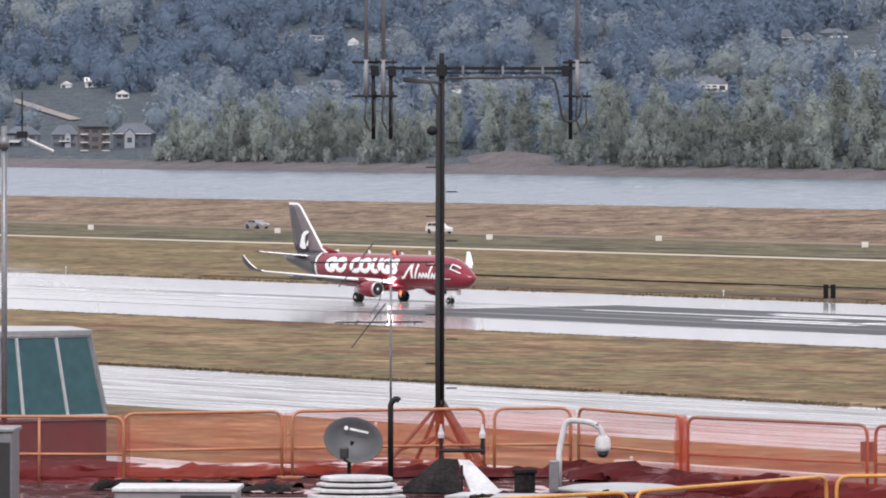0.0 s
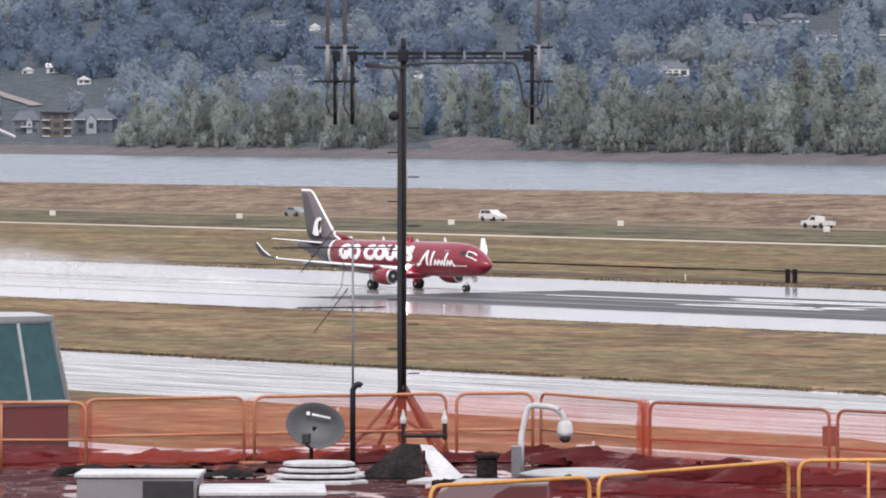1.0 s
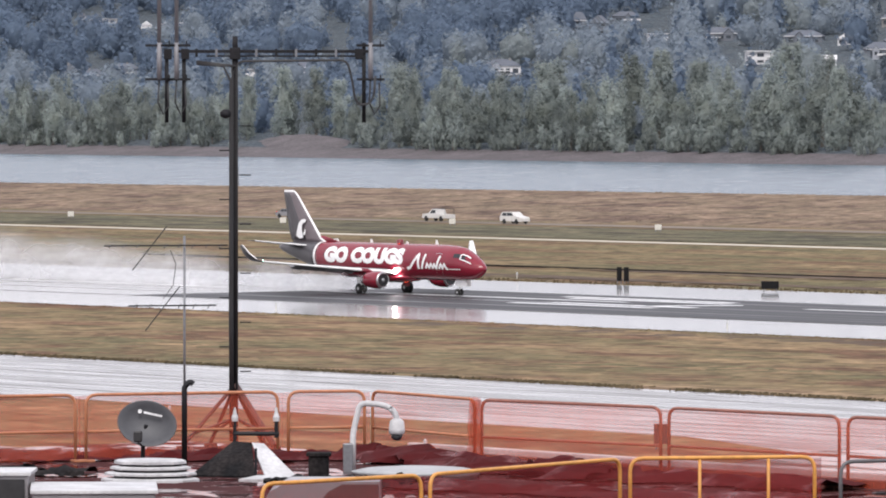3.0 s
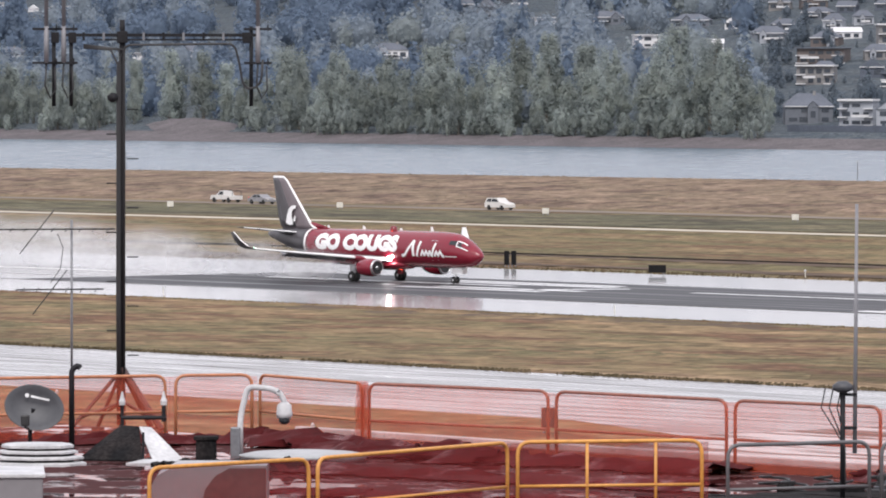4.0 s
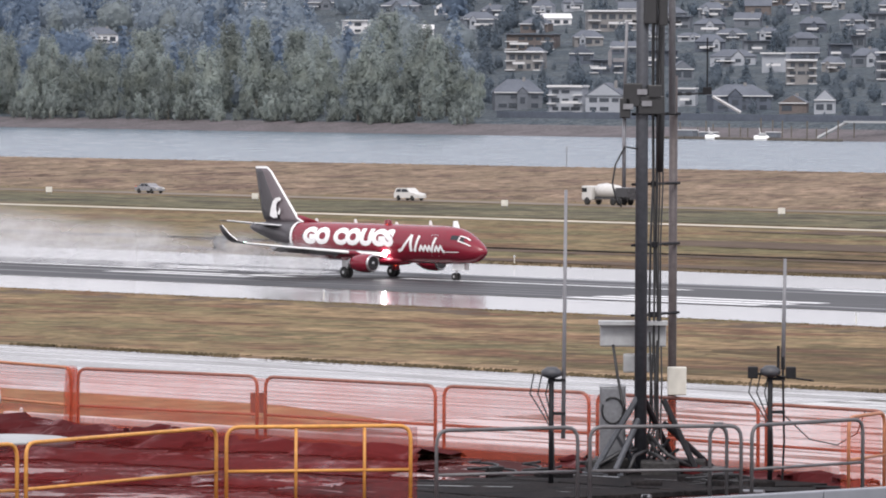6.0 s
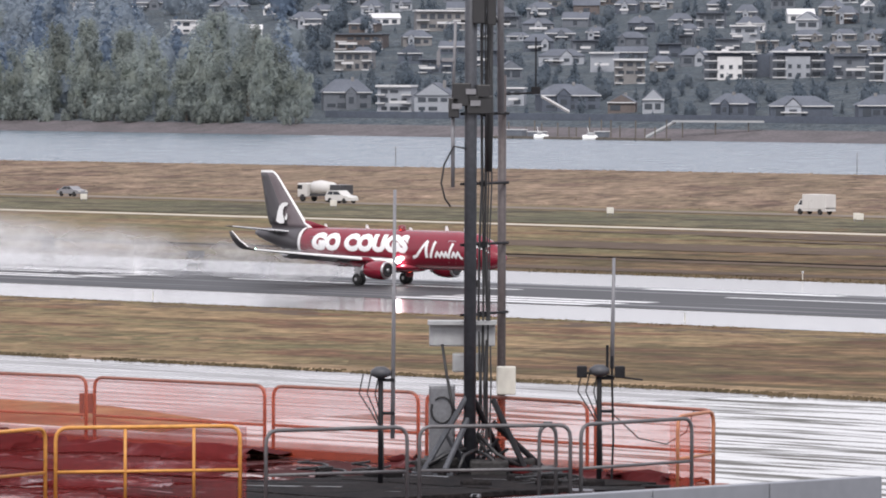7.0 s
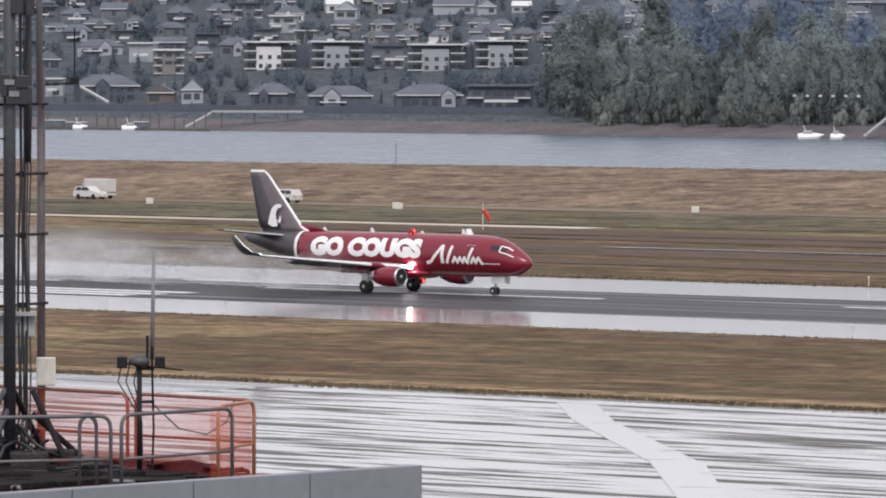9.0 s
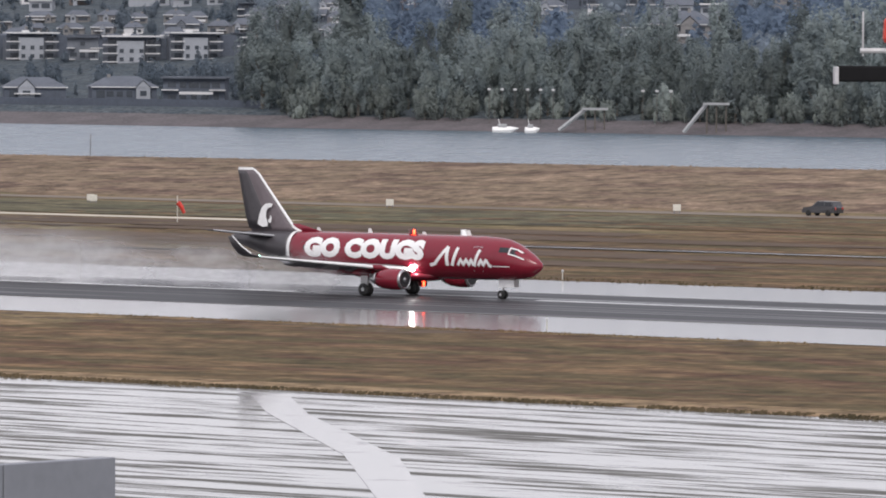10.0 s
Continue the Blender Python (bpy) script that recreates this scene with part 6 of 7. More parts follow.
def instrument_pole(x, y, tall, whip, turn, label, head):
    t = thing("instrument_pole", pose(x, y, ROOF_Z, 0, 0, turn), label, "instrument pole", "instrument poles")
    bm = bmesh.new()
    tube(bm, [(0, 0, 0), (0, 0, tall)], 0.034, 10)
    box(bm, 0, 0, 0.02, 0.26, 0.26, 0.04)
    part("pole", bm, MAST, t, "dark pole", True)
    bm = lathe(bmesh.new(), [(0.04, tall - 0.06), (0.13, tall - 0.02), (0.13, tall + 0.04), (0.06, tall + 0.09)], None, 14)
    part("head", bm, DISH, t, "grey sensor head", True)
    if head:
        for xx in (-0.22, 0.26):
            bm = bmesh.new()
            box(bm, xx, 0, tall + 0.0, 0.13, 0.12, 0.15, bevel=0.015)
            part("sensor", bm, MAST, t, "black sensor")
        bm = bmesh.new()
        tube(bm, [(-0.28, 0, tall), (0.55, 0, tall - 0.1)], 0.014, 6)
        tube(bm, [(0.1, 0, tall), (0.1, 0, tall + 0.34)], 0.02, 6)
        part("cross_bar", bm, MAST, t)
        bm = bmesh.new()
        tube(bm, [(0.16, 0.02, 0.1), (0.18, 0.02, 0.6), (0.16, 0.02, 1.4), (0.16, 0.02, tall + 0.2)], 0.016, 6)
        part("side_pipe", bm, MAST, t)
        bm = bmesh.new()
        tube(bm, [(0.15, 0.02, 0.95), (0.5, 0, 0.62), (0.85, 0, 0.55), (1.1, 0, 0.7), (1.2, 0, 0.98)], 0.009, 5)
        part("loop_cable", bm, CABLE, t)
    for k in range(3):
        bm = bmesh.new()
        q = (k - 1) * 0.1 - 0.12
        tube(bm, [(q, 0, tall), (q - 0.05, 0, tall - 0.25), (q * 0.5, 0, tall - 0.5), (0.03, -0.04, tall - 0.75), (0.04, -0.05, 0.2)], 0.009, 5)
        part("cable", bm, CABLE, t)
    x0, z0, z1 = whip
    bm = bmesh.new()
    tube(bm, [(x0, 0.05, z0), (x0 + 0.02, 0.05, z1)], [0.028, 0.02], 8)
    part("whip_antenna", bm, WHIP, t, "pale whip antenna", True)
    for z in (tall - 0.08, tall - 0.5):
        bm = bmesh.new()
        box(bm, x0 / 2, 0.03, z, abs(x0) + 0.06, 0.03, 0.04)
        part("bracket", bm, MAST, t)


def control_cab():
    """A small glazed cab beyond the rails, its windows sloping inward to the top."""
    t = thing("control_cab", pose(-88.5, 58.65, ROOF_Z - 0.1, 0, 0, 52), "grey control cab with sloping teal windows", "control cab")
    lo = [(-2.6, -0.6), (0.2, -0.75), (1.78, 0.15), (1.3, 2.4), (-2.6, 2.4)]
    hi = [(-2.6, -0.35), (0.1, -0.5), (1.5, 0.3), (1.05, 2.2), (-2.6, 2.2)]
    z0, z1 = 0.55, 1.85
    bm = bmesh.new()
    def prism(a, b, za, zb):
        va = [bm.verts.new((x, y, za)) for x, y in a]
        vb = [bm.verts.new((x, y, zb)) for x, y in b]
        n = len(a)
        for k in range(n):
            bm.faces.new((va[k], va[(k + 1) % n], vb[(k + 1) % n], vb[k]))
        bm.faces.new(va[::-1])
        bm.faces.new(vb)
    prism(lo, lo, -ROOF_Z, z0)
    part("base", bm, CAB_BASE, t, "dark base panels")
    bm = bmesh.new()
    prism([(x * 1.02 + 0.0, y - 0.04) for x, y in hi], [(x * 1.03, y - 0.06) for x, y in hi], z1, z1 + 0.08)
    part("roof", bm, UNIT, t, "grey flat roof")
    bm = bmesh.new()
    prism(lo, hi, z0, z1)
    part("glazing", bm, TINT, t, "teal tinted glazing")
    for k in range(3):
        a0, a1, b0, b1 = Vector((*lo[k], z0)), Vector((*hi[k], z1)), Vector((*lo[(k + 1) % 5], z0)), Vector((*hi[(k + 1) % 5], z1))
        for q in ((0.0, 0.5, 1.0), (0.0, 0.2, 0.63, 1.0), (0.0, 1.0))[k]:
            bm = bmesh.new()
            tube(bm, [a0.lerp(b0, q), a1.lerp(b1, q)], 0.045 if q in (0, 1) else 0.03, 6)
            part("mullion", bm, UNIT, t)
        bm = bmesh.new()
        tube(bm, [a0, b0], 0.055, 6)
        part("sill", bm, UNIT, t)
        bm = bmesh.new()
        tube(bm, [a1, b1], 0.045, 6)
        part("head_rail", bm, UNIT, t)


def box_unit(name, x, y, sx, sy, sz, turn, mat, label, category, dark_side=False, z=None):
    t = thing(name, pose(x, y, ROOF_Z if z is None else z, 0, 0, turn), label, category)
    bm = bmesh.new()
    box(bm, 0, 0, sz / 2, sx, sy, sz, bevel=0.02)
    part("body", bm, mat, t)
    bm = bmesh.new()
    box(bm, 0, 0, sz + 0.02, sx + 0.06, sy + 0.06, 0.05, bevel=0.01)
    # the lighter lid colour stands for sky light on the wet top
    part("lid", bm, UNIT_WHITE if mat is UNIT_PALE else mat, t)
    if dark_side:
        bm = bmesh.new()
        box(bm, sx * 0.26, -sy / 2 - 0.005, sz * 0.5, sx * 0.42, 0.03, sz * 0.8)
        part("louvre", bm, DARK, t, "dark louvred opening")
    return t


antenna_mast()
yagi_pipe()
dish()
dome_camera()
twin_pole_tower()
instrument_pole(-59.15, 60.07, 1.46, (0.16, 1.5, 2.9), 45, "dark pole with sensor head, cables and whip antenna", True)
instrument_pole(-60.87, 57.89, 1.44, (0.15, 0.62, 3.76), 45, "dark pole with pale tall whip antenna", False)
control_cab()


def side_pole():
    t = thing("lamp_pole", pose(-83.27, 55.37, ROOF_Z, 0, 0, 52), "thin grey pole with bracket lamp", "lamp pole")
    bm = bmesh.new()
    tube(bm, [(0, 0, 0), (0, 0, 5.1)], 0.045, 10)
    box(bm, 0, 0, 4.85, 0.14, 0.14, 0.2)
    part("pole", bm, GALV, t, "", True)
    bm = bmesh.new()
    tube(bm, [(0, 0, 4.98), (0.27, 0, 4.98)], 0.014, 6)
    tube(bm, [(0.27, 0, 4.95), (0.27, 0, 5.6)], 0.012, 6)
    part("lamp_arm", bm, MAST, t)
    bm = bmesh.new()
    box(bm, 0.27, 0, 4.97, 0.16, 0.12, 0.1, bevel=0.01)
    part("lamp_box", bm, MAST, t)
    bm = bmesh.new()
    tube(bm, [(0.34, 0, 4.9), (0.74, 0, 4.72)], 0.026, 6)
    part("lamp_tube", bm, UNIT_WHITE, t, "white slanting lamp tube")


side_pole()
box_unit("equipment_cabinet", -70.2, 46.2, 1.1, 0.8, 1.32, 50, GALV, "tall grey equipment cabinet with pale label", "cabinet", True)
box_unit("air_unit", -70.34, 49.46, 1.55, 1.1, 0.46, 50, UNIT_PALE, "white rooftop air unit with a dark louvred side", "air unit", True)
box_unit("air_unit", -68.55, 50.1, 1.55, 1.8, 0.31, 54, UNIT_PALE, "low wide stained rooftop air unit", "air unit")
box_unit("black_box", -72.65, 56.95, 0.28, 0.3, 0.33, 50, MAT_BLACK, "small black box on the roof", "box")


def stepped_vent():
    t = thing("roof_vent", pose(-73.8, 54.9, ROOF_Z, 0, 0, 48), "white stepped eight-sided roof vent", "roof vent")
    for k, (r, z, h) in enumerate(((0.68, 0.0, 0.05), (0.64, 0.085, 0.045), (0.56, 0.165, 0.045), (0.5, 0.24, 0.06))):
        bm = lathe(bmesh.new(), [(r, z), (r, z + h * 0.6), (r - 0.05, z + h)], Matrix.Diagonal((1, 0.8, 1, 1)), 8)
        part("tier", bm, UNIT_WHITE, t)
    # a dark core paints the shade in the gaps between tiers
    bm = lathe(bmesh.new(), [(0.5, 0.0), (0.5, 0.16), (0.38, 0.26)], Matrix.Diagonal((1, 0.8, 1, 1)), 8)
    part("core", bm, DARK, t, "core coloured dark for the shade between the tiers")


stepped_vent()
bm = bmesh.new()
box(bm, 0.2, -0.425, 1.12, 0.22, 0.02, 0.12)
plate = part("sticker", bm, UNIT_WHITE)
plate.matrix_basis = pose(-70.2, 46.2, ROOF_Z, 0, 0, 50)
tagged(plate, "pale sticker on the grey equipment cabinet", "sticker")


def wedge():
    t = thing("roof_flashing", pose(-74.1, 56.8, ROOF_Z, 0, 0, 50), "folded black and white flashing sheets on the roof", "flashing")
    for quad, mat in ((((-0.75, -0.5, 0.03), (0.16, -0.85, 0.03), (0.08, -0.1, 0.46), (-0.2, 0.3, 0.46)), MAT_BLACK),
                      (((0.3, -0.85, 0.03), (0.72, -0.7, 0.03), (0.24, 0.05, 0.44), (0.08, -0.1, 0.46)), UNIT_WHITE),
                      (((-0.05, -1.35, 0.02), (0.8, -1.2, 0.02), (0.82, -0.75, 0.05), (0.18, -0.95, 0.05)), UNIT_WHITE)):
        bm = bmesh.new()
        top = [bm.verts.new(p) for p in quad]
        low = [bm.verts.new((x, y, z - 0.025)) for x, y, z in quad]
        bm.faces.new(top)
        bm.faces.new(low[::-1])
        for k in range(4):
            bm.faces.new((top[k], low[k], low[(k + 1) % 4], top[(k + 1) % 4]))
        part("sheet", bm, mat, t, "folded sheet")
    bm = bmesh.new()
    tube(bm, [(0.17, -0.9, 0.0), (0.17, -0.9, 0.42)], 0.02, 6)
    part("upright", bm, MAST, t)
    t = thing("marker_lamps", pose(-76.85, 58.7, ROOF_Z, 0, 0, 52), "pair of white marker lamps on a dark bracket", "marker lamp")
    bm = bmesh.new()
    tube(bm, [(0.0, -0.3, 0.0), (0.0, -0.3, 0.6)], 0.025, 8)
    tube(bm, [(0.6, -0.3, 0.36), (0.6, -0.3, 0.66)], 0.03, 8)
    tube(bm, [(-0.02, -0.3, 0.42), (0.64, -0.3, 0.42)], 0.03, 8)
    part("bracket", bm, MAST, t, "dark steel bracket")
    for x in (0.0, 0.6):
        bm = lathe(bmesh.new(), [(0.045, 0.6), (0.05, 0.66), (0.03, 0.71), (0.012, 0.8)], Matrix.Translation((x, -0.3, 0.0)), 12)
        part("lamp", bm, UNIT_WHITE, t, "white marker lamp")


wedge()


def flat_dome():
    t = thing("skylight", pose(-72.3, 58.4, ROOF_Z, 0, 0, 50), "pale shallow domed skylight", "skylight")
    bm = lathe(bmesh.new(), [(0.86, 0.0), (0.9, 0.06), (0.9, 0.08), (0.7, 0.12), (0.3, 0.145), (0.03, 0.15)], Matrix.Diagonal((1, 0.8, 1, 1)), 28)
    part("dome", bm, UNIT, t, "", True)


flat_dome()


def duct():
    t = thing("roof_duct", pose(-63.2, 49.6, ROOF_Z, 0, 0, 50), "grey rounded air duct hood", "air duct")
    bm = bmesh.new()
    prof = [(-0.75, 0.0), (-0.75, 0.35), (-0.62, 0.58), (-0.4, 0.7), (0.7, 0.7), (0.7, 0.0)]
    a = [bm.verts.new((x, -0.5, z)) for x, z in prof]
    b = [bm.verts.new((x, 0.6, z)) for x, z in prof]
    for k in range(len(prof)):
        bm.faces.new((a[k], a[(k + 1) % len(prof)], b[(k + 1) % len(prof)], b[k]))
    bm.faces.new(a[::-1])
    bm.faces.new(b)
    part("hood", bm, UNIT_PALE, t)
    # added sheet: gives the hood the red of netting hung before it
    bm = bmesh.new()
    bm.faces.new([bm.verts.new((x, -0.512, z)) for x, z in ((-0.1, 0.02), (0.69, 0.02), (0.69, 0.67), (0.25, 0.67), (0.08, 0.58), (-0.04, 0.42), (-0.09, 0.22))])
    part("net_tint_panel", bm, MAST_RED, t, "red-brown sheet standing for the netting before the duct")


duct()


def net_bunch(x, y, wide, drop, seed):
    """Spare netting gathered over a rail joint, hanging in upright folds."""
    n, m = 22, 9
    verts = []
    for j in range(m + 1):
        for i in range(n + 1):
            q = i / n - 0.5
            fold = 0.045 * math.sin(i * 2.1 + seed) + 0.03 * noise.noise(Vector((i * 0.6, j * 0.5, seed)))
            spread = wide * (0.75 + 0.5 * (1 - j / m) ** 2)
            verts.append((x + q * spread * 0.75, y - 0.12 + fold, RAIL_Z + 0.03 - drop * (1 - j / m) + 0.02 * math.sin(i * 1.3)))
    faces = [(j * (n + 1) + i, j * (n + 1) + i + 1, (j + 1) * (n + 1) + i + 1, (j + 1) * (n + 1) + i) for j in range(m) for i in range(n)]
    tagged(raw("bunched_netting", verts, faces, NET_BUNCH, smooth=True), "bunched orange netting hung over a rail joint", "netting", "bunched netting")


net_bunch(-73.42, 60.5, 0.4, 0.93, 1.0)


def heap(x0, y0, x1, y1, width, seed, rise=0.22, black=False):
    """Slack netting and tarpaulin lying along the rails."""
    n, m = 34, 7
    d = Vector((x1 - x0, y1 - y0, 0))
    u = d.normalized()
    v = Vector((-u.y, u.x, 0))
    verts = []
    for j in range(m + 1):
        for i in range(n + 1):
            p = Vector((x0, y0, 0)) + d * i / n + v * width * (j / m - 0.5) * (1 + 0.8 * noise.noise(Vector((i * 0.42, seed, 1)))) + v * 0.5 * noise.noise(Vector((i * 0.33, seed, 4 + 0.25 * j)))
            e = math.sin(math.pi * j / m)
            h = e * rise * (0.7 + noise.noise(Vector((i * 0.45, j * 0.8, seed)))) + 0.02 + 0.05 * abs(noise.noise(Vector((i * 1.3, j * 1.7, seed))))
            verts.append((p.x, p.y, ROOF_Z + max(0.012, h)))
    faces = [(j * (n + 1) + i, j * (n + 1) + i + 1, (j + 1) * (n + 1) + i + 1, (j + 1) * (n + 1) + i) for j in range(m) for i in range(n)]
    if black:
        tagged(raw("tarpaulin", verts, faces, MAT_BLACK, smooth=True), "crumpled black tarpaulin on the wet roof", "tarpaulin", "tarpaulins")
        return
    ob = raw("slack_netting", verts, faces, TARP, smooth=True)
    tagged(ob, "dark red crumpled netting lying on the wet roof", "netting", "slack netting")


TARP = wet_paving("wet dark red netting", (0.11, 0.012, 0.014), (1.3, 0.7, 1), 0.61, 0.1, 0.85)
heap(-81.5, 53.5, -78.6, 57.2, 1.2, 1.0, 0.1)
heap(-79.6, 56.0, -76.2, 60.2, 1.0, 4.0, 0.14)
heap(-76.5, 60.6, -70.0, 59.8, 1.1, 2.0)
heap(-73.5, 59.6, -66.0, 60.6, 0.9, 3.0, 0.15)
heap(-64.0, 61.0, -58.2, 60.9, 0.5, 8.0, 0.13)
heap(-71.0, 56.6, -63.6, 58.0, 1.0, 10.0, 0.1)
heap(-66.5, 53.4, -62.2, 55.6, 0.8, 6.0, 0.08)
heap(-71.6, 55.2, -70.2, 57.2, 0.9, 12.0, 0.13, True)
heap(-77.6, 53.2, -75.2, 54.9, 0.8, 14.0, 0.12, True)


def roof_litter():
    random.seed(31)
    for k in range(46):
        x, y = random.uniform(-63.2, -58.9), random.uniform(54.2, 60.2)
        bm = bmesh.new()
        tube(bm, [(0, 0, 0.03), (random.uniform(0.6, 1.9), random.uniform(-0.3, 1.4), 0.03)], random.uniform(0.015, 0.045), 6)
        ob = part("conduit", bm, MAST if k % 3 else GALV)
        ob.matrix_basis = pose(x, y, ROOF_Z)
        tagged(ob, "thin conduit lying on the roof", "conduit", "roof conduits")
    # black walking mats, laid unevenly
    for k in range(5):
        for j in range(3):
            bm = bmesh.new()
            box(bm, 0, 0, 0.03 + 0.008 * (k % 2), 1.15, 1.2, 0.05 + 0.01 * j, bevel=0.012)
            ob = part("roof_mat", bm, MAT_BLACK)
            ob.matrix_basis = pose(-61.6 + j * 1.2, 54.9 + k * 1.27, ROOF_Z, 0, random.uniform(-0.8, 0.8), random.uniform(-3, 3))
            tagged(ob, "black rubber mat on the wet roof", "mat", "roof mats")
    for k in range(26):
        x, y = random.uniform(-63.6, -58.6), random.uniform(58.2, 61.0)
        bm = bmesh.new()
        if k % 2:
            box(bm, 0, 0, 0.07, random.uniform(0.15, 0.4), random.uniform(0.15, 0.3), 0.14, bevel=0.03)
            ob = part("ballast_block", bm, MAT_BLACK)
            tagged(ob, "dark ballast block on the roof", "ballast block", "ballast blocks")
        else:
            r = random.uniform(0.1, 0.22)
            tube(bm, [(r * math.cos(q * 0.6), r * math.sin(q * 0.6), 0.03 + q * 0.008) for q in range(20)], 0.018, 5)
            ob = part("cable_coil", bm, CABLE)
            tagged(ob, "loose coil of black cable on the roof", "cable coil", "cable coils")
        ob.matrix_basis = pose(x, y, ROOF_Z, 0, 0, random.uniform(0, 180))


roof_litter()


def apron_light():
    t = thing("apron_light", pose(-43.55, 61.25, 0, 0, 0, 39.3), "tall apron light mast with a dark floodlight", "light mast")
    bm = bmesh.new()
    tube(bm, [(0.1, 0, 0), (0.1, 0, 21.5)], [0.14, 0.1], 12)
    part("mast", bm, MAST, t, "", True)
    bm = bmesh.new()
    tube(bm, [(-0.45, 0, 19.66), (0.1, 0, 19.66)], 0.03, 8)
    tube(bm, [(-0.42, 0, 19.6), (-0.42, 0, 20.1)], 0.012, 6)
    part("arm", bm, UNIT_WHITE, t, "pale bracket arm")
    bm = bmesh.new()
    box(bm, -0.42, 0, 19.4, 0.56, 0.3, 0.18, bevel=0.02)
    part("floodlight", bm, SIGN_DARK, t, "black floodlight box")
    bm = bmesh.new()
    box(bm, -0.72, 0, 19.38, 0.05, 0.3, 0.2, Matrix.Identity(4), 0.01)
    part("end_plate", bm, UNIT_WHITE, t, "white end plate")
    bm = lathe(bmesh.new(), [(0.05, 19.75), (0.07, 19.8), (0.06, 20.0), (0.02, 20.05)], Matrix.Translation((-0.13, -0.05, 0)), 10)
    part("marker_lamp", bm, SIGNAL_RED, t, "red marker lamp")


apron_light()
# ---- signs, tufts and traffic on the airfield ----
def airfield_sign(x, y, w, h, mat, label, group, legs=True):
    t = thing("airfield_sign", pose(x, y, 0, 0, 0, 44), label, "airfield sign", group)
    bm = bmesh.new()
    box(bm, 0, 0, 0.3 + h / 2, w, 0.25, h, bevel=0.03)
    part("panel", bm, mat, t)
    for q in (-0.35, 0.35):
        bm = bmesh.new()
        tube(bm, [(q * w, 0, 0), (q * w, 0, 0.32)], 0.06, 6)
        part("leg", bm, GALV, t)
    return t


airfield_sign(-509.9, 438.2, 0.5, 1.4, SIGN_DARK, "dark double-panelled runway distance board", "runway signs")
airfield_sign(-509.5, 438.8, 0.5, 1.4, SIGN_DARK, "dark double-panelled runway distance board", "runway signs")
airfield_sign(-480.3, 432.0, 1.7, 0.75, SIGN_DARK, "dark long low airfield sign", "runway signs")
for x, y in ((-761, 590), (-739.5, 604), (-857, 586), (-818.6, 594), (-588, 599), (-546.5, 600), (-548.8, 602), (-509.6, 612), (-472.6, 620), (-640, 600), (-690, 600)):
    airfield_sign(x, y, 0.9, 0.75, PALE, "small pale marker board in the grass", "marker boards")
airfield_sign(-274.5, 239.0, 0.9, 1.1, MAST_RED, "dark red-brown sign at the grass tip", "runway signs")


def edge_light(x, y):
    t = thing("edge_light", pose(x, y, 0), "small runway edge light on a short stem", "edge light", "edge lights")
    bm = bmesh.new()
    tube(bm, [(0, 0, 0), (0, 0, 0.62)], 0.05, 6)
    part("stem", bm, PALE, t)
    bm = lathe(bmesh.new(), [(0.1, 0.6), (0.11, 0.72), (0.05, 0.82)], None, 8)
    part("lens", bm, UNIT_WHITE, t)


for k in range(-13, -3):
    edge_light(k * 60.0 + 14, 360.5)
    edge_light(k * 60.0 + 14, 438.2)
for x, y in ((-318, 238), (-279, 226), (-262, 252)):
    edge_light(x, y)


def windsock(x, y):
    t = thing("windsock", pose(x, y, 0, 0, 0, 44), "red windsock hanging from a short pole", "windsock")
    bm = bmesh.new()
    tube(bm, [(0, 0, 0), (0, 0, 2.9)], 0.05, 6)
    part("pole", bm, PALE, t)
    bm = bmesh.new()
    tube(bm, [(0.05, 0, 2.2), (0.5, 0, 1.6), (0.75, 0, 1.0)], [0.28, 0.24, 0.16], 8)
    part("sock", bm, SIGNAL_RED, t)


windsock(-484, 545)
bm = bmesh.new()
tube(bm, [(0, 0, 0), (0, 0, 3.2)], 0.05, 6)
for wx, wy in ((-918, 702), (-640, 702), (-735, 702)):
    me = bm.copy()
    ob = part("levee_post", me, BARK)
    ob.matrix_basis = pose(wx, wy, crest(wx))
    tagged(ob, "thin post on the levee top", "post", "levee posts")
bm.free()


def tufts(name, x0, x1, y0, y1, count, tall, mat, label, seed, ground=None, clump=0.05):
    """Ragged grass along an edge, as crossed blades."""
    rng = np.random.default_rng(seed)
    x = rng.uniform(x0, x1, count)
    keep = np.array([noise.noise(Vector((q * clump, seed, 0.3))) > -0.45 for q in x])
    x = x[keep]
    n = len(x)
    y = rng.uniform(y0, y1, n)
    z = np.array([ground(a, b) for a, b in zip(x, y)]) if ground else np.zeros(n)
    h = tall * rng.uniform(0.35, 1.25, n)
    w = h * rng.uniform(0.5, 1.2, n)
    a = rng.uniform(-1.2, 1.2, n)
    ca, sa = np.cos(a) * w, np.sin(a) * w
    lean = rng.uniform(0.3, 1.1, n) * h
    v = np.stack([np.stack([x - ca, y - sa, z - 0.08], 1), np.stack([x + ca, y + sa, z - 0.08], 1),
                  np.stack([x + ca * 0.5, y + sa * 0.5 + lean, z + h], 1), np.stack([x - ca * 0.7, y - sa * 0.7 + lean, z + h * 0.8], 1)], 1).reshape(-1, 3)
    ob = raw(name, v.tolist(), quads(n).tolist(), mat, smooth=True)
    return tagged(ob, label, "grass", kind="stuff")


tufts("grass_tufts", -620, -200, 286.2, 287.8, 20000, 0.13, TUFT, "ragged brown grass along the taxiway edge", 3, clump=0.3)
tufts("grass_tufts", -800, -260, 355.5, 358.0, 9000, 0.06, GRASS, "short rough grass along the runway edge", 4)
tufts("grass_tufts", -800, -260, 436, 440, 6000, 0.13, TUFT, "rough dark grass beyond the runway", 5)
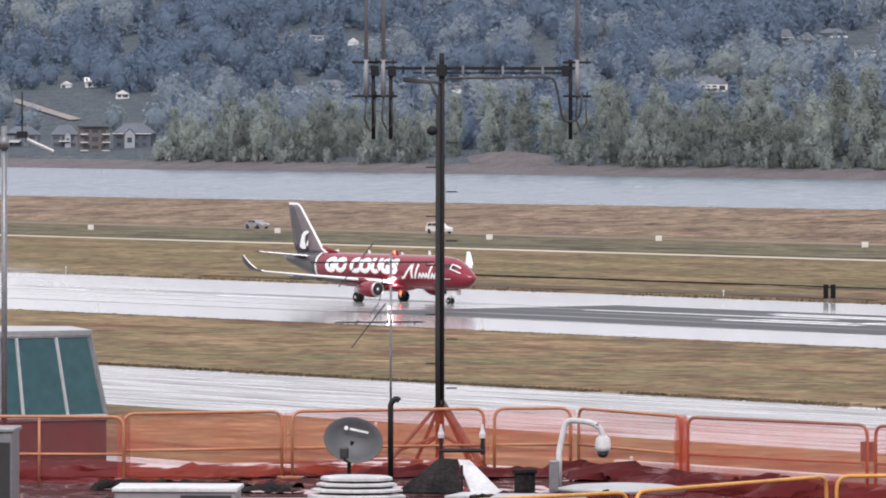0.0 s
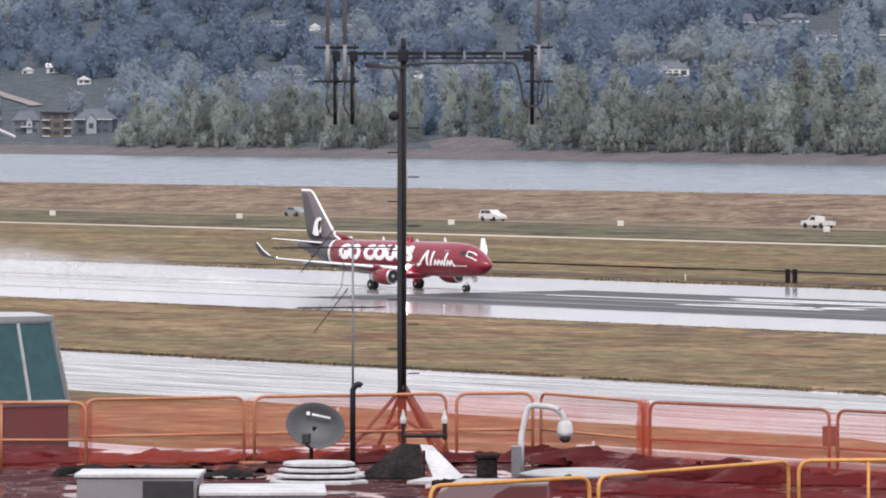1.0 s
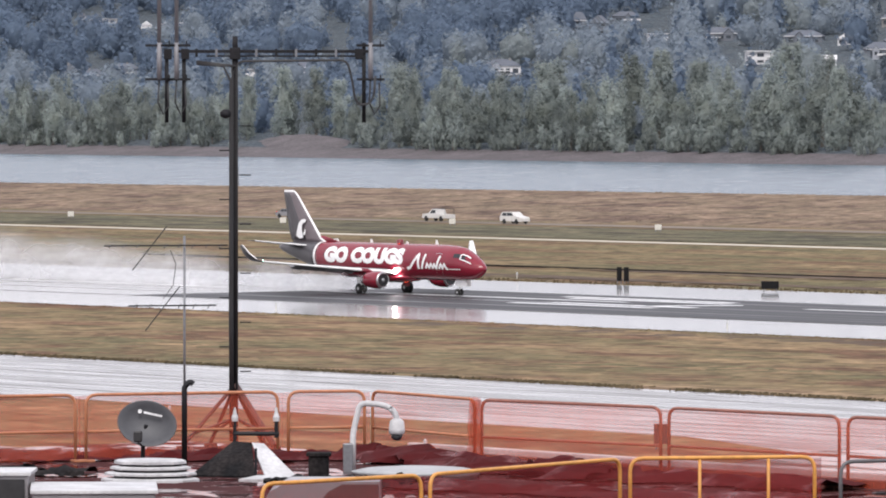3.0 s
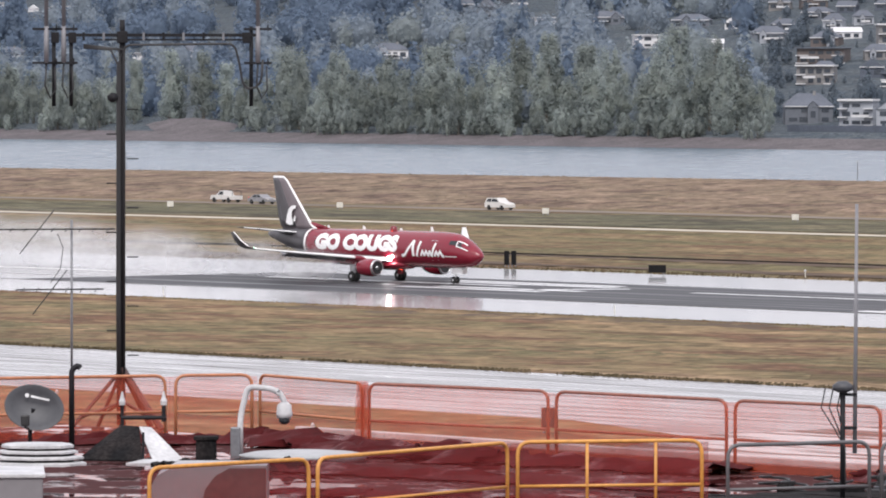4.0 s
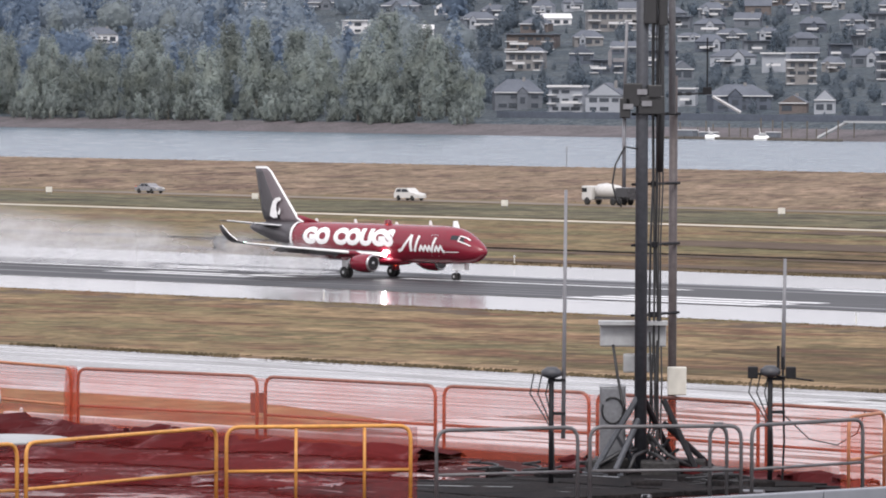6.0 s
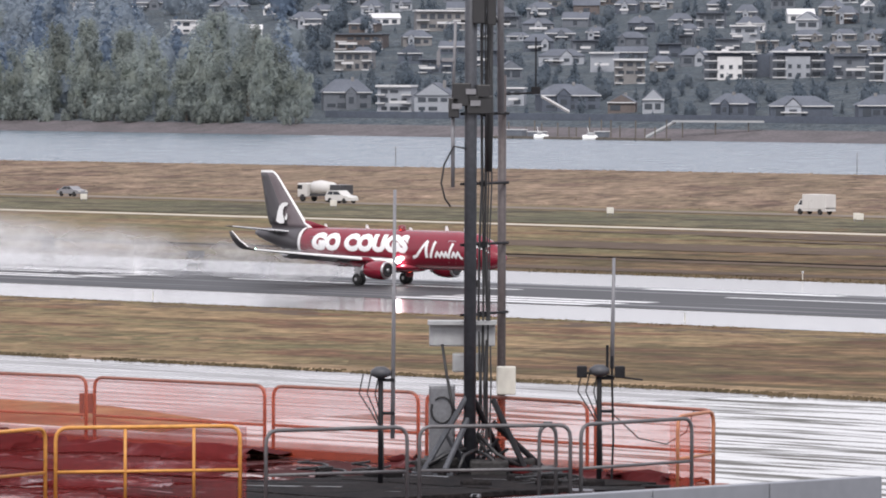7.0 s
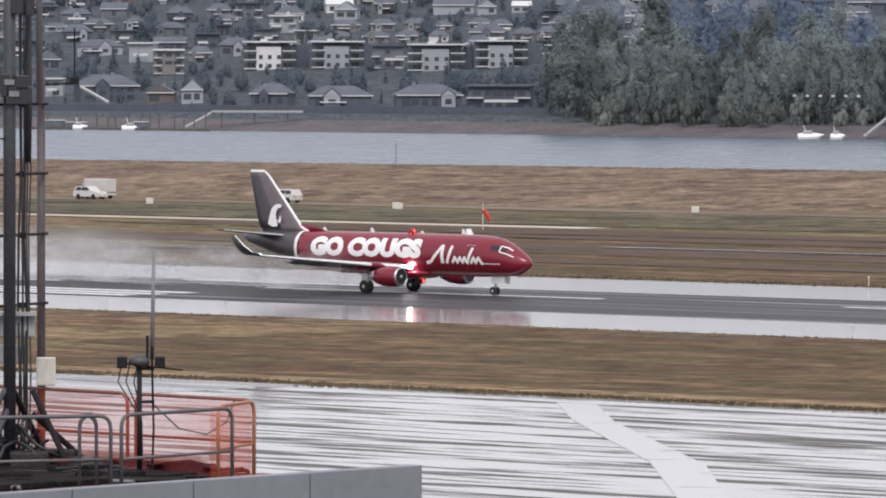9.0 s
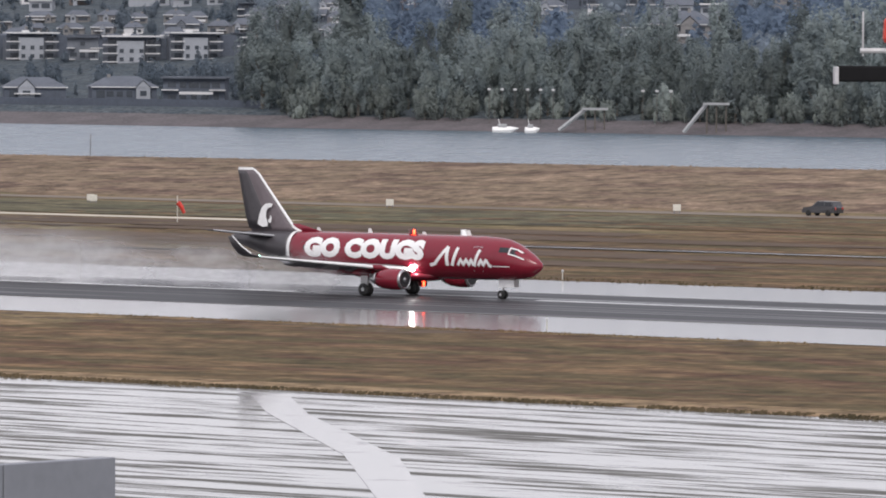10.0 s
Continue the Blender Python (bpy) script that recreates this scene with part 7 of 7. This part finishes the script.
tufts("levee_grass", -1300, -430, 699, 705, 4000, 0.16, LEVEE, "ragged dry grass on the levee top", 9, land_height)
tufts("levee_grass", -1300, -430, 634, 702, 5000, 0.12, LEVEE, "dry clumped grass on the levee slope", 6, land_height)


def rough_grass(name, x0, x1, y0, y1, step, amp, mat, label, seed, base=-0.03):
    """Uneven turf: low clods and tussocks as real relief."""
    nx, ny = round((x1 - x0) / step), round((y1 - y0) / step)
    verts = []
    for j in range(ny + 1):
        for i in range(nx + 1):
            x, y = x0 + step * i, y0 + step * j
            rim = min(1.0, i / 3, j / 2, (nx - i) / 3, (ny - j) / 2)
            bump = noise.noise(Vector((x * 0.16, y * 0.16, seed))) + 0.8 * noise.noise(Vector((x * 0.55, y * 0.55, seed + 3))) + 0.5 * noise.noise(Vector((x * 1.3, y * 1.3, seed + 7)))
            z = land_height(x, y) if base is None else base
            verts.append((x, y, z + amp * bump * rim - (1 - rim) * 0.05))
    w = nx + 1
    faces = [(j * w + i, j * w + i + 1, j * w + w + i + 1, j * w + w + i) for j in range(ny) for i in range(nx)]
    return tagged(raw(name, verts, faces, mat, smooth=True), label, "grass", kind="stuff")


rough_grass("turf", -520, -318, 287, 356.5, 0.62, 0.06, GRASS, "uneven brown turf between taxiway and runway", 1.0)
rough_grass("turf", -318, -180, 287, 356.5, 0.62, 0.06, WORN, "worn uneven turf between taxiway and runway", 1.0)
rough_grass("turf", -440, -260, 348, 356, 0.62, 0.07, SOIL, "bare rusty soil patches along the runway edge", 12.0, -0.035)
rough_grass("turf", -335, -170, 286.7, 293, 0.5, 0.05, STRAW, "pale dry turf along the taxiway edge", 6.0, 0.04)
rough_grass("turf", -760, -470, 440, 554, 1.1, 0.09, FIELD, "uneven olive turf beyond the runway", 2.0)
rough_grass("turf", -470, -300, 440, 554, 1.1, 0.09, WORN, "worn uneven turf beyond the runway", 2.0)
rough_grass("turf", -840, -530, 567, 611, 1.1, 0.1, GREEN, "uneven green turf along the perimeter road", 4.0)
rough_grass("turf", -530, -400, 567, 611, 1.1, 0.1, WORN, "worn brown turf along the perimeter road", 4.0)
rough_grass("turf", -1080, -470, 632, 703, 1.3, 0.16, LEVEE, "uneven dry turf on the levee slope", 3.0, None)


def bare_patch(x, y, sx, sy, seed, mat):
    """A worn patch of soil in the grass, with a ragged outline."""
    bm = bmesh.new()
    n = 26
    ring = []
    for k in range(n):
        a = 2 * math.pi * k / n
        r = 1 + 0.5 * noise.noise(Vector((math.cos(a) * 1.7, math.sin(a) * 1.7, seed)))
        ring.append(bm.verts.new((x + sx * r * math.cos(a), y + sy * r * math.sin(a), 0.015 + 0.006 * (seed % 5))))
    bm.faces.new(ring)
    tagged(part("bare_patch", bm, mat), "worn brown soil patch in the grass", "soil patch", "soil patches", "structure")


for k, (x, y, sx, sy) in enumerate(((-455, 505, 70, 10), (-480, 545, 60, 8), (-400, 470, 60, 5), (-430, 530, 60, 6), (-500, 470, 50, 4), (-380, 492, 60, 7), (-560, 448, 60, 4), (-450, 446, 60, 3.5))):
    bare_patch(x, y, sx, sy, k + 11, SOIL)


# browner ground towards the runway's far end
def worn_ground(name, y0, y1, x0, x1, ragged, seed, z):
    verts, faces = [], []
    ny, nx = 14, 12
    for j in range(ny + 1):
        y = y0 + (y1 - y0) * j / ny
        lead = x0 + ragged * noise.noise(Vector((j * 0.9, seed, 0)))
        for i in range(nx + 1):
            verts.append((lead + (x1 - lead) * i / nx, y, z))
    faces = [(j * (nx + 1) + i, j * (nx + 1) + i + 1, (j + 1) * (nx + 1) + i + 1, (j + 1) * (nx + 1) + i) for j in range(ny) for i in range(nx)]
    tagged(raw(name, verts, faces, WORN), "worn brown streaked airfield grass", "ground", kind="structure")


worn_ground("worn_grass", 437, 553, -455, 800, 60, 2.0, -0.02)
worn_ground("worn_grass", 290, 355, -318, 800, 40, 5.0, -0.02)
worn_ground("worn_grass", 566, 611, -440, 800, 60, 7.0, 0.006)
band("gravel_path", 503.5, 505.6, 0.1, PALE_STRIP, x0=-432, x1=500, dx=100, dy=5, label="thin pale wet path through the grass", category="path")
bm = bmesh.new()
box(bm, 0, 0, 0, 220, 0.7, 0.16, Matrix.Translation((-525, 471.5, 0.07)))
tagged(part("drain_edge", bm, DRAIN), "dark narrow drain line through the grass", "drain", kind="structure")


# pale turn-off paint and rubber streaks on the taxiway
def turn_off():
    pts = [(-244.5, -241.5, 281.5), (-232.5, -229.5, 269), (-206, -202.5, 244), (-186.5, -183.5, 223), (-150, -145, 184)]
    bm = bmesh.new()
    rows = [(bm.verts.new((x0, y, -0.008)), bm.verts.new((x1, y, -0.008))) for x0, x1, y in pts]
    for a, b in zip(rows, rows[1:]):
        bm.faces.new((a[0], b[0], b[1], a[1]))
    tagged(part("paving_strip", bm, PALE_STRIP), "pale smooth wet strip crossing the taxiway", "paving", kind="structure")


turn_off()


# ---- traffic on the perimeter road ----
def car_body(t, prof, glass, wide, paint, deck=0.0):
    """A body drawn as a side profile (x, z), drawn in to the sides at the roof."""
    bm = bmesh.new()
    top = max(z for _, z in prof)
    def half(z):
        return wide / 2 * (1 - 0.16 * max(0, (z - top * 0.55) / (top * 0.45)))
    a = [bm.verts.new((x, -half(z), z)) for x, z in prof]
    b = [bm.verts.new((x, half(z), z)) for x, z in prof]
    n = len(prof)
    for k in range(n):
        bm.faces.new((a[k], a[(k + 1) % n], b[(k + 1) % n], b[k]))
    bm.faces.new(a[::-1])
    bm.faces.new(b)
    part("body", bm, paint, t)
    for s in (-1, 1):
        for g in glass:
            bm = bmesh.new()
            bm.faces.new([bm.verts.new((x, s * (half(z) + 0.015), z)) for x, z in g])
            part("side_window", bm, COCKPIT, t, "dark side window")


def car_wheels(t, xs, wide, r=0.36):
    for x in xs:
        for s in (-1, 1):
            bm = lathe(bmesh.new(), [(r * 0.6, -0.12), (r, -0.1), (r, 0.1), (r * 0.6, 0.12)], Matrix.Translation((x, s * wide * 0.46, r)) @ Matrix.Rotation(radians(90), 4, "X"), 14)
            part("wheel", bm, RUBBER, t, "", True)


CAR_WHITE = material("white car paint", (0.55, 0.54, 0.52), 0.3, vary=0.04, scale=2)
CAR_DARK = material("dark grey car paint", (0.05, 0.05, 0.055), 0.3, vary=0.06, scale=2)
CAR_GREY = material("silver grey car paint", (0.2, 0.2, 0.21), 0.3, vary=0.06, scale=2)
SUV = [(-2.3, 0.35), (-2.35, 0.95), (-2.2, 1.15), (-1.95, 1.68), (0.2, 1.72), (0.95, 1.12), (2.1, 0.95), (2.3, 0.7), (2.3, 0.35)]
SUV_GLASS = [[(-1.95, 1.15), (-1.75, 1.58), (-0.9, 1.6), (-0.9, 1.15)], [(-0.82, 1.15), (-0.82, 1.6), (0.15, 1.6), (0.68, 1.15)]]
SEDAN = [(-2.3, 0.35), (-2.35, 0.85), (-1.6, 0.98), (-1.0, 1.42), (0.3, 1.44), (1.1, 0.98), (2.1, 0.85), (2.3, 0.6), (2.3, 0.35)]
SEDAN_GLASS = [[(-1.35, 1.0), (-0.9, 1.36), (-0.25, 1.37), (-0.25, 1.0)], [(-0.18, 1.0), (-0.18, 1.37), (0.25, 1.37), (0.85, 1.0)]]


def car(kind, paint, label):
    t = thing("car", pose(0, 0, 0), label, "car", "cars on the perimeter road")
    prof, glass = (SUV, SUV_GLASS) if kind == "suv" else (SEDAN, SEDAN_GLASS)
    car_body(t, prof, glass, 1.85, paint)
    car_wheels(t, (-1.4, 1.4), 1.85)
    for s in (-1, 1):
        bm = bmesh.new()
        box(bm, 2.29, s * 0.65, 0.72, 0.08, 0.35, 0.16)
        part("headlight", bm, PALE, t)
        bm = bmesh.new()
        box(bm, -2.33, s * 0.7, 0.9, 0.06, 0.2, 0.25)
        part("tail_light", bm, SIGNAL_RED, t)
    return t


def pickup():
    t = thing("pickup_truck", pose(0, 0, 0), "white pickup truck with a load rack", "pickup truck")
    car_body(t, [(-2.8, 0.45), (-2.8, 1.0), (-0.7, 1.02), (-0.6, 1.75), (0.5, 1.78), (1.2, 1.15), (2.5, 1.05), (2.65, 0.45)],
             [[(-0.45, 1.15), (-0.42, 1.65), (0.42, 1.67), (0.85, 1.15)]], 1.95, CAR_WHITE)
    car_wheels(t, (-1.75, 1.7), 1.95, 0.4)
    bm = bmesh.new()
    for y in (-0.85, 0.85):
        tube(bm, [(-2.6, y, 1.0), (-2.6, y, 1.8), (0.3, y, 1.9)], 0.04, 6)
    part("rack", bm, MAST, t)
    return t


def box_van():
    t = thing("box_van", pose(0, 0, 0), "white delivery box van", "van")
    car_body(t, [(-2.6, 0.45), (-2.6, 0.9), (1.4, 0.9), (1.4, 1.95), (1.85, 1.95), (2.3, 1.3), (2.75, 1.1), (2.8, 0.45)], [[(1.5, 1.25), (1.5, 1.8), (1.85, 1.8), (2.1, 1.25)]], 1.9, CAR_WHITE)
    bm = bmesh.new()
    box(bm, -0.6, 0, 1.65, 4.0, 2.0, 1.85, bevel=0.05)
    part("cargo_box", bm, CAR_WHITE, t, "white cargo box")
    car_wheels(t, (-1.6, 1.85), 1.9, 0.38)
    return t


def tank_truck():
    t = thing("mixer_truck", pose(0, 0, 0), "white and grey mixer truck with dark frame", "truck")
    bm = bmesh.new()
    box(bm, -0.3, 0, 0.95, 9.0, 1.1, 0.3)
    box(bm, -3.6, 0, 1.75, 2.3, 2.3, 1.3, bevel=0.05)
    part("frame", bm, CAR_DARK, t, "dark chassis and rear frame")
    bm = bmesh.new()
    tube(bm, [(-2.6, 0, 1.7), (-1.9, 0, 1.85), (0.4, 0, 1.95), (1.7, 0, 1.9), (2.0, 0, 1.8)], [0.45, 0.85, 1.0, 0.9, 0.5], 16)
    part("drum", bm, CAR_WHITE, t, "white drum", True)
    bm = bmesh.new()
    box(bm, 3.1, 0, 1.6, 1.9, 2.3, 1.9, bevel=0.15)
    part("cab", bm, CAR_WHITE, t, "white cab")
    bm = bmesh.new()
    box(bm, 3.5, 0, 2.0, 1.0, 2.34, 0.6, bevel=0.05)
    part("cab_window", bm, COCKPIT, t)
    car_wheels(t, (-3.2, -2.0, 3.0), 2.3, 0.52)
    return t


TRAFFIC = [(car("suv", CAR_WHITE, "white sport utility car on the perimeter road"), -814.2, 23.1, 621.5, -0.18),
           (car("sedan", CAR_GREY, "grey car driving along the perimeter road"), -862.1, 20.7, 621.5, 0.0),
           (pickup(), -696.8, -23.9, 625.0, 0.0),
           (tank_truck(), -511.2, -22.5, 625.0, 0.0),
           (box_van(), -414.5, -23.2, 625.0, 0.0),
           (car("suv", CAR_WHITE, "white estate car on the perimeter road"), -382.2, -23.0, 625.0, 0.0),
           (car("suv", CAR_DARK, "black car driving along the perimeter road"), -235.2, -22.0, 625.0, 0.0)]


# ---- spray thrown up behind the airliner: soft sheets of mist that travel with it ----
def mist(name, cover):
    mat = bpy.data.materials.new(name)
    mat.use_nodes = True
    n, l = mat.node_tree.nodes, mat.node_tree.links
    n.remove(n["Principled BSDF"])
    df, tr, mx = n.new("ShaderNodeBsdfDiffuse"), n.new("ShaderNodeBsdfTransparent"), n.new("ShaderNodeMixShader")
    tl, m0 = n.new("ShaderNodeBsdfTranslucent"), n.new("ShaderNodeMixShader")
    df.inputs[0].default_value = tl.inputs[0].default_value = (0.85, 0.85, 0.86, 1)
    m0.inputs[0].default_value = 0.5
    l.new(df.outputs[0], m0.inputs[1])
    l.new(tl.outputs[0], m0.inputs[2])
    tc = n.new("ShaderNodeTexCoord")
    ln = n.new("ShaderNodeVectorMath")
    ln.operation = "LENGTH"
    l.new(tc.outputs["Object"], ln.inputs[0])
    fade = n.new("ShaderNodeMapRange")
    fade.interpolation_type = "SMOOTHERSTEP"
    fade.inputs[1].default_value, fade.inputs[2].default_value = 1.0, 0.0
    fade.inputs[3].default_value, fade.inputs[4].default_value = 0.0, cover
    l.new(ln.outputs["Value"], fade.inputs[0])
    no = n.new("ShaderNodeTexNoise")
    no.inputs["Scale"].default_value, no.inputs["Detail"].default_value = 2.2, 4
    l.new(tc.outputs["Object"], no.inputs[0])
    nr = n.new("ShaderNodeMapRange")
    nr.inputs[1].default_value, nr.inputs[2].default_value = 0.35, 0.65
    nr.inputs[3].default_value, nr.inputs[4].default_value = 0.35, 1.0
    l.new(no.outputs[0], nr.inputs[0])
    mu = n.new("ShaderNodeMath")
    mu.operation = "MULTIPLY"
    l.new(fade.outputs[0], mu.inputs[0])
    l.new(nr.outputs[0], mu.inputs[1])
    l.new(mu.outputs[0], mx.inputs[0])
    l.new(tr.outputs[0], mx.inputs[1])
    l.new(m0.outputs[0], mx.inputs[2])
    l.new(mx.outputs[0], n["Material Output"].inputs[0])
    return mat


MIST = mist("thin spray mist", 0.76)


def spray():
    """Puffs of mist, each a rounded shell seen through, on one carrier that follows the airliner."""
    t = thing("spray", pose(0, 0, 0), "white mist of spray behind the airliner", "spray")
    random.seed(77)
    # upright leaf through the middle of a puff: the mist thins to nothing at its rim
    bm = bmesh.new()
    bm.faces.new([bm.verts.new((math.cos(q), 0, math.sin(q))) for q in (2 * math.pi * k / 28 for k in range(28))])
    first = part("puff", bm, MIST, t)
    spots = [(-26 - k * 9.5 + random.uniform(-2, 2), random.uniform(-3, 3), 1.4 + 0.16 * k, (14 + 1.3 * k, 1, 3.0 + 0.32 * k)) for k in range(12)]
    for i, (x, y, z, s) in enumerate(spots):
        ob = first if i == 0 else new("puff", first.data)
        ob.parent = t
        ob.visible_shadow = False
        ob.location, ob.scale = (x, y, z), s
        ob.rotation_euler = (0, 0, random.uniform(-0.3, 0.1))
    return t


spray_cloud = spray()


# ---- what moves ----
def along(t):
    """The airliner's nose along the runway at t seconds."""
    return 0.00739 * t ** 3 + 1.174 * t ** 2 + 7.626 * t - 519.83


def motions():
    ticks = [k * 0.5 for k in range(21)]
    # small surges of the take-off run round its smooth course
    surge = {1.0: -0.1, 1.5: -0.15, 2.0: 0.1, 4.0: -0.15, 4.5: -0.1, 5.0: -0.1, 7.0: 0.1, 7.5: 0.1, 8.5: -0.1, 9.0: -0.33, 9.5: 0.4, 10.0: 0.05}
    walk(airliner, [(t, pose(along(t) + surge.get(t, 0.0), 401.15, 0.0)) for t in ticks])
    # the spray stays low at first and drops back as the airliner gathers speed
    walk(spray_cloud, [(t, pose(along(t) + max(0.0, 4.0 - t) * 1.5, 401.0, -4.0 + 4.0 * min(1.0, t / 3.8))) for t in ticks])
    for b, x, z in beacons:
        walk(b, [(k * 0.1, pose(x, 0, z, 0, 0, -40 - k * 0.1 + (k * 0.1 - 0.06) * 360 / 1.1)) for k in range(101)])
    for vehicle, x, speed, y, gain in TRAFFIC:
        turn = 0 if speed > 0 else 180
        walk(vehicle, [(t, pose(x + speed * t + gain * t * t, y, 0.0, 0, 0, turn)) for t in (0.0, 2.5, 5.0, 7.5, 10.0)])


motions()
